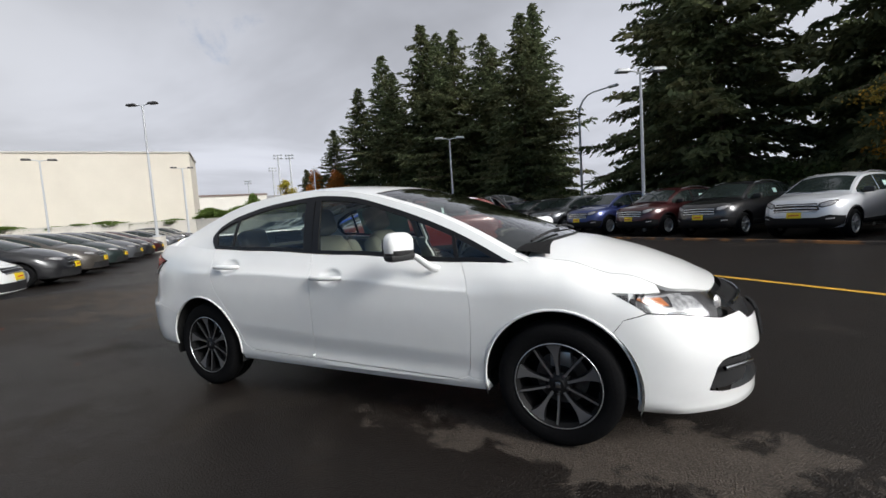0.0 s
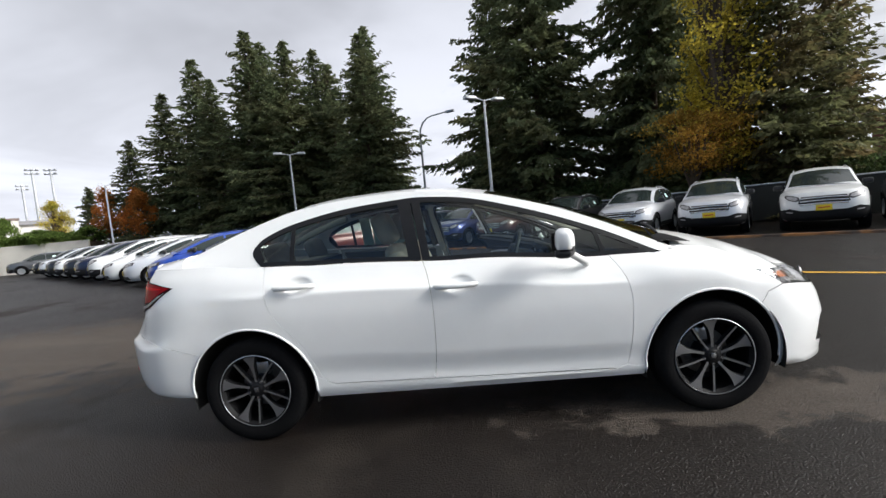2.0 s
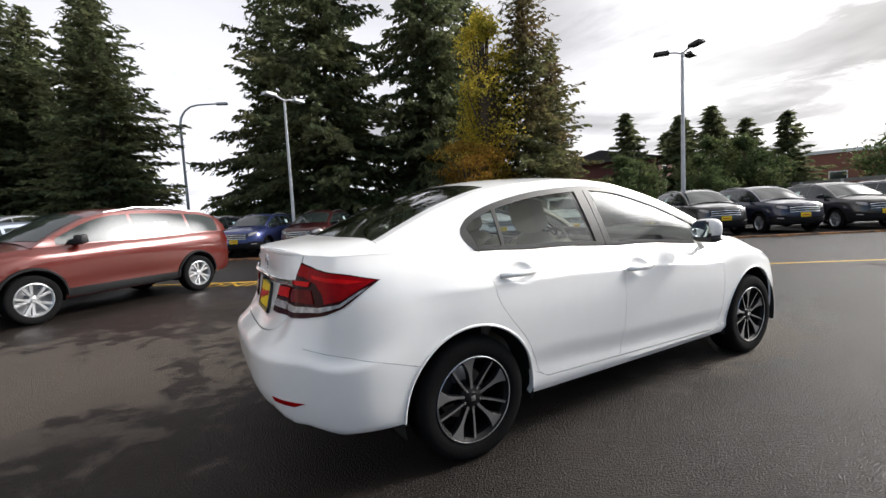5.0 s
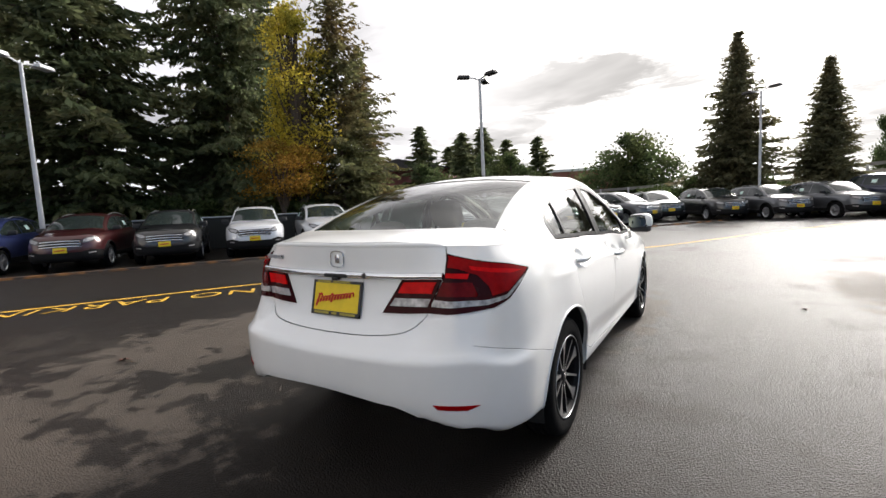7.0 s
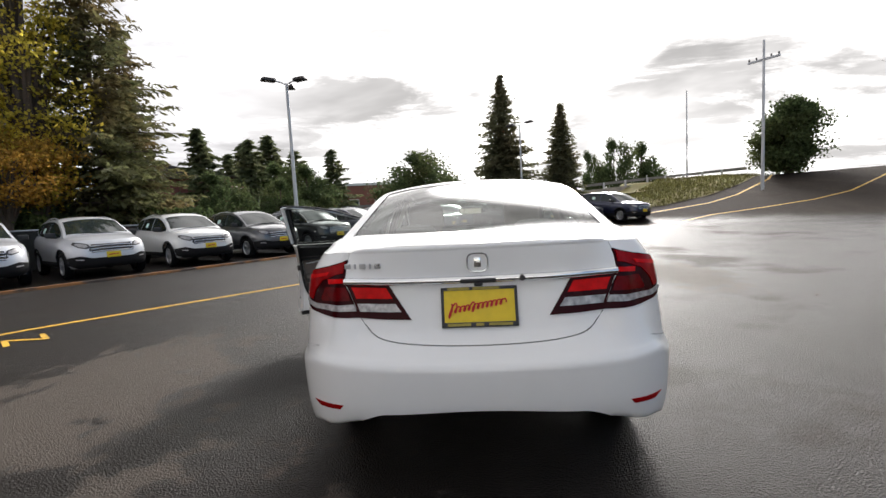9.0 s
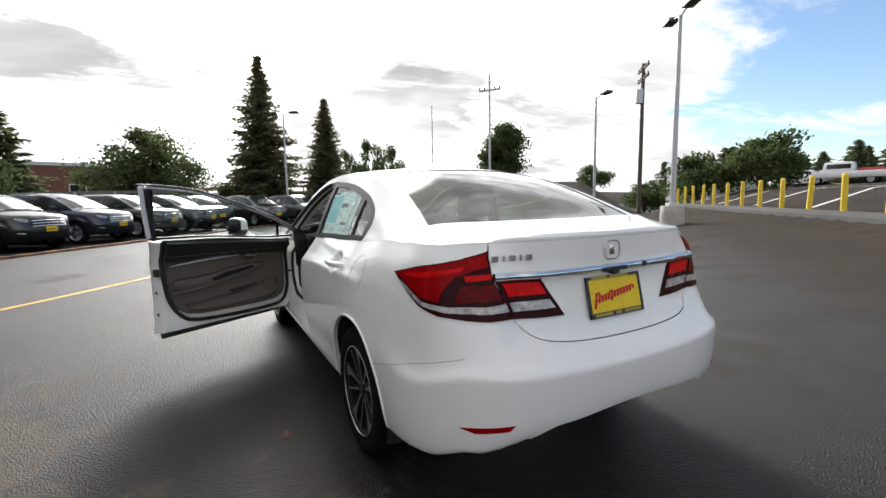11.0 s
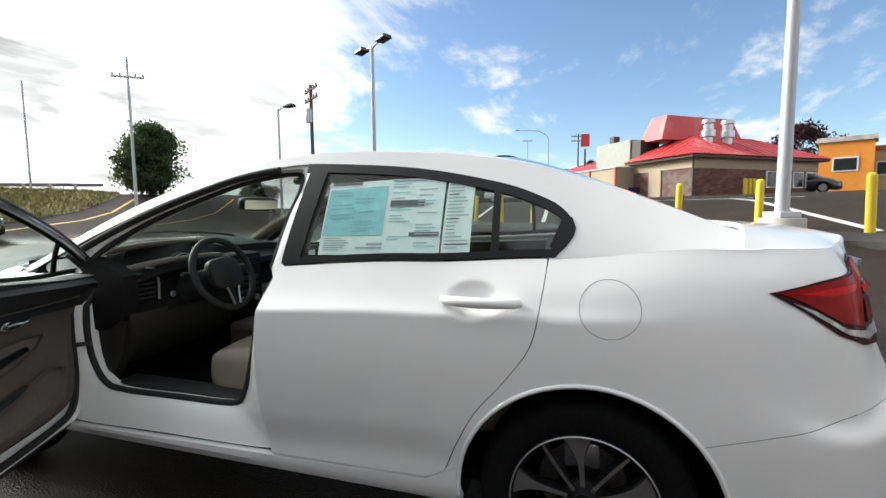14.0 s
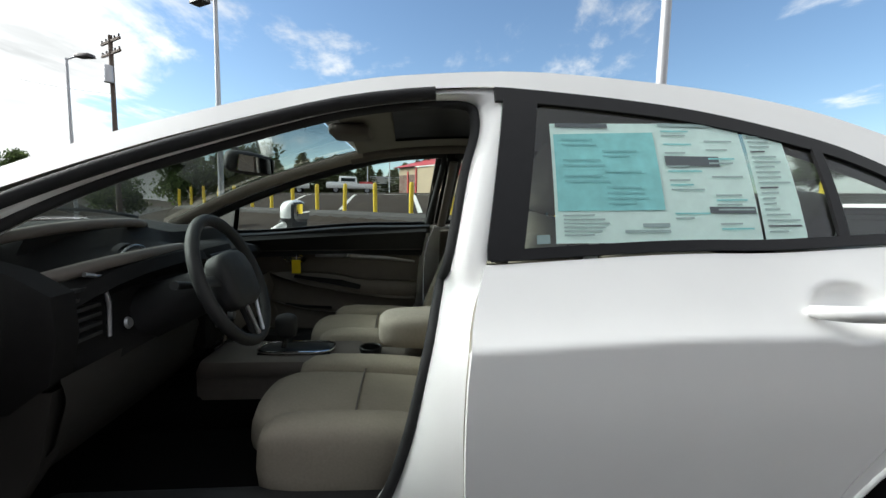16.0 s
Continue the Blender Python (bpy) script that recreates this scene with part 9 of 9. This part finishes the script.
def warehouse():
    w = thing("warehouse", "large windowless cream stucco building with a lower wing", "building")
    c, d = Vector((-49.5, 31.5)), Vector((-10.2, -13.0)).normalized()
    n = Vector((d.y, -d.x))
    if n.dot(-c) > 0:
        n = -n
    m = Matrix(((d.x, n.x, 0, c.x), (d.y, n.y, 0, c.y), (0, 0, 1, 0), (0, 0, 0, 1)))
    wall_box("wall", m, 0, 70, 0, 9, -0.2, 10.6, cream, w)
    wall_box("roof_edge", m, -0.15, 70, -0.12, 9, 10.6, 10.78, mat("grey_flashing", (0.50, 0.47, 0.42), rough=0.6, vary=0.1), w)
    wall_box("base_band", m, -0.05, 70, -0.06, 0.0, -0.2, 1.9, mat("pale_base", (0.62, 0.57, 0.48), rough=0.9, vary=0.08), w)
    wall_box("ledge", m, -0.1, 70, -0.15, 0.0, 1.9, 2.05, mat("grey_ledge", (0.30, 0.28, 0.26), rough=0.7, vary=0.1), w)
    wall_box("wall_box", m, 22.0, 22.6, -0.2, 0.0, 5.2, 5.7, MAT["white_paper"], w)


warehouse()
brick_m = mat("red_brown_brick", (0.17, 0.085, 0.06), rough=0.9, vary=0.15, per_object=0.35, grain=60)
brick_back = mat("brick_mortar", (0.20, 0.15, 0.125), rough=0.95, vary=0.2, second=(0.13, 0.07, 0.055), second_at=(0.4, 0.6), second_scale=3)
beige_wall = mat("beige_panel_wall", (0.42, 0.34, 0.23), rough=0.85, vary=0.08, scale=0.8, grain=30)
red_roof = mat("red_metal_roof", (0.50, 0.045, 0.045), rough=0.45, vary=0.1, scale=0.8, grain=15, second=(0.58, 0.16, 0.14), second_at=(0.5, 0.75), second_scale=0.5)
grey_box = mat("grey_green_sheet", (0.30, 0.31, 0.26), rough=0.6, vary=0.12, metal=0.2)


def restaurant():
    """A brick restaurant with a red standing-seam roof and a raised red crown."""
    r = thing("restaurant", "brick and beige restaurant with a red metal roof and raised crown", "restaurant")
    e1, e2 = Vector((0.574, -0.819)), Vector((-0.819, -0.574))
    c = Vector((-7.9, -26.5))
    m = Matrix(((e1.x, e2.x, 0, c.x), (e1.y, e2.y, 0, c.y), (0, 0, 1, 1.87), (0, 0, 0, 1)))
    wall = part("wall", box_bm(0, 14.4, 0, 10.8, -1.2, 2.3), brick_back, r, "red brown brick wall", xf=m)
    # brick courses of the two walls that show nearest
    me = None
    for course in range(14):
        for k in range(20):
            x = 0.03 + k * 0.36 + (0.17 if course % 2 else 0)
            if me is None:
                b = part("brick", box_bm(-0.172, 0.172, -0.02, 0.03, -0.052, 0.052), brick_m, wall)
                me = b.data
            else:
                b = new("brick", me)
                b.parent = wall
            b.matrix_basis = m @ pose(0.0, x + 0.17, 0.05 + course * 0.118, 0, 0, 90)
    wall_box("upper_band", m, -0.035, 14.4, -0.035, 10.8, 1.72, 2.3, beige_wall, r)
    wall_box("fascia", m, -0.45, 5.0, -0.45, 11.2, 2.3, 2.48, mat("brown_fascia_board", (0.16, 0.10, 0.08), rough=0.8, vary=0.1), r)
    wall_box("beige_door", m, 2.2, 3.2, -0.07, 0.0, -0.1, 1.72, beige_wall, r)
    wall_box("drain_pipe", m, -0.10, -0.02, -0.02, 0.06, -0.2, 2.3, MAT["dark_metal"], r)
    yard = wall_box("enclosure", m, 4.6, 9.8, -1.5, 0.0, -0.6, 2.12, beige_wall, r, "beige panelled yard wall")
    for x in (4.6, 7.3, 9.8):
        wall_box("red_post", m, x - 0.07, x + 0.07, -1.58, -1.5, -0.6, 2.15, red_roof, yard)
    wall_box("enclosure_cap", m, 4.5, 9.9, -1.6, 0.1, 2.12, 2.2, MAT["white_paper"], yard)
    for x in (11.2, 13.0):
        wall_box("red_post", m, x - 0.07, x + 0.07, -0.1, -0.03, -0.6, 2.0, red_roof, r)
    wall_box("bin", m, 4.0, 4.5, -0.5, -0.08, -0.1, 0.8, CAR_PAINT["blue"], r)
    # windows of the side
    for k in range(4):
        win = wall_box("window_frame", m, -0.10, -0.03, 6.0 + 1.2 * k, 6.95 + 1.2 * k, 0.6, 1.65, MAT["white_paper"], r)
        wall_box("window_pane", m, -0.12, -0.10, 6.08 + 1.2 * k, 6.87 + 1.2 * k, 0.68, 1.57, PGLASS, win)

    def hip(x0, x1, y0, y1, z0, inx, iny, z1, inx1=None):
        inx1 = inx if inx1 is None else inx1
        bm = bmesh.new()
        lo = [bm.verts.new(p) for p in ((x0, y0, z0), (x1, y0, z0), (x1, y1, z0), (x0, y1, z0))]
        hi = [bm.verts.new(p) for p in ((x0 + inx, y0 + iny, z1), (x1 - inx1, y0 + iny, z1), (x1 - inx1, y1 - iny, z1), (x0 + inx, y1 - iny, z1))]
        for k in range(4):
            bm.faces.new((lo[k], lo[(k + 1) % 4], hi[(k + 1) % 4], hi[k]))
        bm.faces.new(hi)
        bm.faces.new(lo[::-1])
        return bm
    roof = part("roof", hip(-0.6, 5.0, -0.6, 11.4, 2.48, 3.0, 3.4, 4.05, 1.0), red_roof, r, "red standing-seam roof", xf=m)
    for k in range(19):
        y = -0.4 + 0.62 * k
        t = min(1.0, max((y + 0.6) / 3.4, 0), max((11.4 - y) / 3.4, 0))
        part("roof_seam", tube([(-0.6, y, 2.50), (-0.6 + 3.0 * t, y, 2.50 + 1.57 * t)], 0.02, 4), red_roof, roof, xf=m)
    for k in range(9):
        x = -0.3 + 0.6 * k
        t = min(1.0, max((x + 0.6) / 3.0, 0), max((5.0 - x) / 1.0, 0))
        part("roof_seam", tube([(x, -0.6, 2.50), (x, -0.6 + 3.4 * t, 2.50 + 1.57 * t)], 0.02, 4), red_roof, roof, xf=m)
    part("roof_crown", hip(3.2, 5.2, 0.9, 8.2, 3.9, 0.35, 0.75, 5.55), red_roof, r, "raised red crown", xf=m)
    wall_box("roof_deck", m, 5.0, 14.4, 0.3, 10.8, 2.3, 2.55, grey_box, r)
    part("left_roof", hip(8.4, 14.9, -0.4, 10.8, 2.4, 4.5, 5.0, 3.9), red_roof, r, "red sloping roof end", xf=m)
    unit = wall_box("roof_unit", m, 5.6, 9.2, 0.5, 2.4, 2.55, 4.2, grey_box, r, "grey-green roof air conditioner")
    wall_box("unit_cover", m, 4.7, 5.6, 0.6, 2.2, 2.55, 4.05, MAT["dark_metal"], unit)
    wall_box("small_unit", m, 7.6, 8.1, 0.8, 1.3, 4.2, 4.75, MAT["dark_metal"], unit)
    for x, y in ((1.6, 3.0), (1.5, 4.5)):
        part("roof_vent", lathe([(0, 0.75), (0.36, 0.72), (0.40, 0.5), (0.30, 0.45), (0.30, 0.1), (0.42, 0.05), (0.42, -0.35), (0.3, -0.4), (0.3, -0.9)], 20, m @ pose(x, y, 4.2)), MAT["silver"], r, "grey mushroom vent", 40)
    for y in (2.6, 2.95, 3.3):
        part("yellow_post", lathe([(0, 1.15), (0.10, 1.13), (0.115, -0.6)], 14, m @ pose(-1.3, y, -0.1)), MAT["yellow_post"], r)
    sign = thing("pole_sign", "small red and dark sign box on a post", "sign", Matrix.Translation((-2.26, -38.2, height(-2.26, -38.2))))
    part("post", tube([(0, 0, 0), (0, 0, 4.4)], 0.08, 8), MAT["dark_metal"], sign)
    part("sign_box", box_bm(-0.36, 0.36, -0.15, 0.15, 7.17 - height(-2.26, -38.2) - 0.5, 7.17 - height(-2.26, -38.2) + 0.55), red_roof, sign)


restaurant()


def plain_building(name, label, x, y, turn, w, d, h, wall_m, roof_m, win=(0, 0), dz=0.0, gable=False, win_m=None):
    z = height(x, y) + dz
    b = thing(name, label, "building", pose(x, y, z, 0, 0, turn))
    part("wall", box_bm(-w / 2, w / 2, -d / 2, d / 2, -1.5, h), wall_m, b)
    if gable:
        bm = bmesh.new()
        vs = [bm.verts.new(p) for p in ((-w / 2 - 0.5, -d / 2 - 0.5, h), (w / 2 + 0.5, -d / 2 - 0.5, h), (w / 2 + 0.5, d / 2 + 0.5, h), (-w / 2 - 0.5, d / 2 + 0.5, h), (-w / 2 - 0.5, 0, h + d * 0.12), (w / 2 + 0.5, 0, h + d * 0.12))]
        for f in ((0, 1, 5, 4), (2, 3, 4, 5), (1, 2, 5), (3, 0, 4), (3, 2, 1, 0)):
            bm.faces.new([vs[k] for k in f])
        part("roof", bm, roof_m, b)
    else:
        part("roof", box_bm(-w / 2 - 0.15, w / 2 + 0.15, -d / 2 - 0.15, d / 2 + 0.15, h, h + 0.35), roof_m, b)
    nx, nz = win
    for i in range(nx):
        for j in range(nz):
            x0 = -w / 2 + w * (i + 0.5) / nx
            z0 = h * (j + 0.55) / nz
            for s in (-1, 1):
                fr = part("window", box_bm(x0 - 0.75, x0 + 0.75, s * d / 2 - 0.05, s * d / 2 + 0.05, z0 - 0.55, z0 + 0.55), MAT["white_paper"], b)
                part("pane", box_bm(x0 - 0.65, x0 + 0.65, s * d / 2 - 0.07, s * d / 2 + 0.07, z0 - 0.45, z0 + 0.45), PGLASS, fr)
    return b


dark_roof = mat("dark_shingle_roof", (0.055, 0.05, 0.05), rough=0.9, vary=0.2)
plain_building("house", "two-storey dark red wooden house with a shingle roof", 35.5, 26.0, 20, 14, 9, 4.9, mat("dark_red_siding", (0.14, 0.045, 0.04), rough=0.8, vary=0.15), dark_roof, (4, 2), gable=True)
plain_building("building", "flat brick building with a white window band", 62, 20.5, -70, 22, 14, 5.4, mat("orange_brick", (0.24, 0.10, 0.07), rough=0.9, vary=0.15), MAT["white_paper"], (6, 1))
plain_building("building", "sand-coloured stucco building with a terracotta roof", -27.0, -42.2, -28, 9, 7, 3.1, mat("sand_stucco", (0.50, 0.38, 0.22), rough=0.8, vary=0.1), mat("terracotta_band", (0.34, 0.12, 0.07), rough=0.8, vary=0.15), (4, 1))
plain_building("building", "orange stucco portal with a dark opening", -21.9, -40.2, -28, 3.2, 2.4, 3.9, mat("orange_stucco", (0.66, 0.25, 0.03), rough=0.8, vary=0.1), MAT["concrete"], (1, 1))
plain_building("building", "white two-storey building far off", -66, -58, 30, 24, 12, 7.0, mat("white_siding", (0.66, 0.66, 0.66), rough=0.8, vary=0.06), MAT["steel_pole"], (7, 2))
plain_building("building", "long low white store far off", -6, -92, 5, 26, 14, 3.2, mat("white_store_wall", (0.62, 0.61, 0.58), rough=0.85, vary=0.06), MAT["steel_pole"], (5, 1))
plain_building("building", "low grey block beside the shrubs", 27.0, -52, -30, 9, 6, 3.0, mat("grey_block", (0.36, 0.36, 0.36), rough=0.9, vary=0.1), MAT["steel_pole"], (0, 0))

plain_building("building", "long low white building with a brown roof edge", -78.2, 57.0, 53, 16, 10, 7.4, mat("white_wall", (0.70, 0.67, 0.60), rough=0.9, vary=0.06, scale=0.4), mat("brown_fascia", (0.20, 0.15, 0.13), rough=0.8, vary=0.1))
plain_building("building", "white building with a low grey gable roof", -76.0, 69.5, 46, 9.5, 8, 7.0, mat("grey_white_wall", (0.60, 0.58, 0.55), rough=0.9, vary=0.08), mat("grey_roof_sheet", (0.27, 0.26, 0.26), rough=0.7, vary=0.12), (3, 2), gable=True)


def retaining_wall():
    """A pale concrete wall at the foot of the bank, with cast panels."""
    w = thing("retaining_wall", "pale concrete retaining wall behind parked cars", "wall")
    for a, b in ((WALL_A, WALL_B), (WALL_B, WALL_C)):
        d = (b - a).normalized()
        L = (b - a).length
        m = Matrix(((d.x, -d.y, 0, a.x), (d.y, d.x, 0, a.y), (0, 0, 1, 0), (0, 0, 0, 1)))
        n = max(int(L / 2.9), 1)
        for k in range(n):
            part("panel", box_bm(L * k / n + 0.012, L * (k + 1) / n - 0.012, 0.0, 0.3, -0.1, 2.42, 0.02), pale_concrete, w, xf=m)
        part("coping", box_bm(0, L, -0.04, 0.34, 2.42, 2.52, 0.015), pale_concrete, w, xf=m)
        part("earth", box_bm(0, L, 0.3, 3.0, -0.1, 2.36), MAT["bark"], w, "brown earth behind the wall", xf=m)


pale_concrete = mat("pale_concrete", (0.58, 0.55, 0.49), rough=0.9, vary=0.12, scale=0.8, grain=20, second=(0.42, 0.39, 0.34), second_at=(0.55, 0.8), second_scale=0.5)
retaining_wall()


def terrace():
    """A raised asphalt strip for the second row, with a kerb wall and a chain-link fence."""
    t = thing("terrace", "raised asphalt terrace with a concrete kerb wall", "terrace")
    o = Vector((-9.3, 20.6)) - WD * 4.0 - Vector((0.6, 0.8)) * 0.9
    n = Vector((0.6, 0.8))
    m = Matrix(((WD.x, n.x, 0, o.x), (WD.y, n.y, 0, o.y), (0, 0, 1, 0), (0, 0, 0, 1)))
    L = 27.0
    part("surface", box_bm(0, L, 0.25, 7.0, -0.2, TERRACE), mat("terrace_asphalt", (0.045, 0.040, 0.036), rough=0.5, vary=0.25, scale=0.8, grain=60), t, xf=m)
    for k in range(9):
        part("kerb_panel", box_bm(L * k / 9 + 0.01, L * (k + 1) / 9 - 0.01, 0.0, 0.25, -0.2, TERRACE + 0.06, 0.02), pale_concrete, t, xf=m)
    f = thing("chain_link_fence", "grey chain-link fence on the terrace edge", "fence")
    for a, b in (((22.0, 0.12), (L, 0.12)), ((L, 0.12), (L, 7.0))):
        a, b = Vector(a), Vector(b)
        d, ln = (b - a).normalized(), (b - a).length
        at = lambda s, z: m @ Vector((a.x + d.x * s, a.y + d.y * s, TERRACE + z))
        for k in range(3):
            part("post", tube([at(ln * k / 2, 0.0), at(ln * k / 2, 1.55)], 0.035, 8), MAT["steel_pole"], f, "", 60)
        part("top_rail", tube([at(0, 1.5), at(ln, 1.5)], 0.025, 6), MAT["steel_pole"], f, "", 60)
        wires = bmesh.new()
        for k in range(int((ln + 1.45) / 0.13)):
            for up in (True, False):
                s0 = k * 0.13 - 1.45
                lo, hi = max(s0, 0), min(s0 + 1.45, ln)
                if hi - lo < 0.05:
                    continue
                z = lambda s: (s - s0 if up else 1.45 - (s - s0)) + 0.04
                q = [at(lo, z(lo) - 0.009), at(hi, z(hi) - 0.009), at(hi, z(hi) + 0.009), at(lo, z(lo) + 0.009)]
                wires.faces.new([wires.verts.new(p) for p in q])
        tagged(part("wire_mesh", wires, MAT["steel_pole"], f), kind="stuff")


terrace()


def floodlight_mast(x, y, top, turn):
    f = thing("floodlight_mast", "tall sports field floodlight mast far off", "floodlight", pose(x, y, height(x, y), 0, 0, turn))
    part("mast", tube([(0, 0, -0.2), (0, 0, top * 0.5), (0, 0, top)], [0.34, 0.28, 0.20], 10), MAT["steel_pole"], f, "", 60)
    for z in (0.1, -0.7):
        bar = part("crossbar", box_bm(-1.2, 1.2, -0.09, 0.09, top + z - 0.09, top + z + 0.09), MAT["steel_pole"], f)
        for k in range(3):
            part("floodlight", box_bm(-1.15 + 0.9 * k, -0.65 + 0.9 * k, -0.45, 0.0, top + z + 0.05, top + z + 0.30, 0.05), MAT["steel_pole"], bar)


for x, y, top, turn in ((-92, 85.6, 20.0, 40), (-90, 87.9, 20.0, 20), (-108, 98, 19.0, 60), (-128, 105, 17.0, 30)):
    floodlight_mast(x, y, top, turn)


def pickup(x, y, turn, label):
    t = thing("pickup_truck", label, "pickup truck", pose(x, y, height(x, y), 0, 0, turn))
    wp = CAR_PAINT["white"]
    part("body", join(box_bm(-2.8, 2.8, -0.95, 0.95, 0.55, 1.12, 0.09), box_bm(1.2, 2.75, -0.9, 0.9, 1.0, 1.25, 0.1)), wp, t, "", 40)
    cab = part("cab", box_bm(-0.7, 1.5, -0.85, 0.85, 1.05, 1.92, 0.12, taper=0.86), wp, t, "", 40)
    for s in (-1, 1):
        part("side_window", box_bm(-0.45, 1.15, s * 0.80 - 0.02, s * 0.80 + 0.02, 1.33, 1.72, 0.01), PGLASS, cab)
    part("windscreen", box_bm(1.31, 1.36, -0.66, 0.66, 1.33, 1.74, 0.01), PGLASS, cab)
    part("bed_load", box_bm(-2.4, -0.9, -0.6, 0.6, 1.05, 1.35, 0.05), red_roof, t)
    for wx in (1.75, -1.75):
        for s in (1, -1):
            wheel_parts(t, pose(wx, s * 0.8, 0.38, -90 * s, 0, 0), s, 0.38, 0.24, 0.24, 20, "plain")
    return t


pickup(13.2, -48.0, 8, "white pickup truck with a red load, parked far off")
pickup(6.0, -50.0, 5, "white pickup truck with a red load, parked far off")
for x, y, h, c in ((0.2, -50.5, 10, "silver"), (-4.5, -49, 190, "black"), (18.5, -46.5, 20, "white"), (-17.8, -32.0, 155, "black"), (-46, -48, 20, "white"), (-52, -50, 20, "white"), (-9.5, -46, 8, "black")):
    park("saloon" if c != "silver" else "suv", c, x, y, h, "cars parked far off")
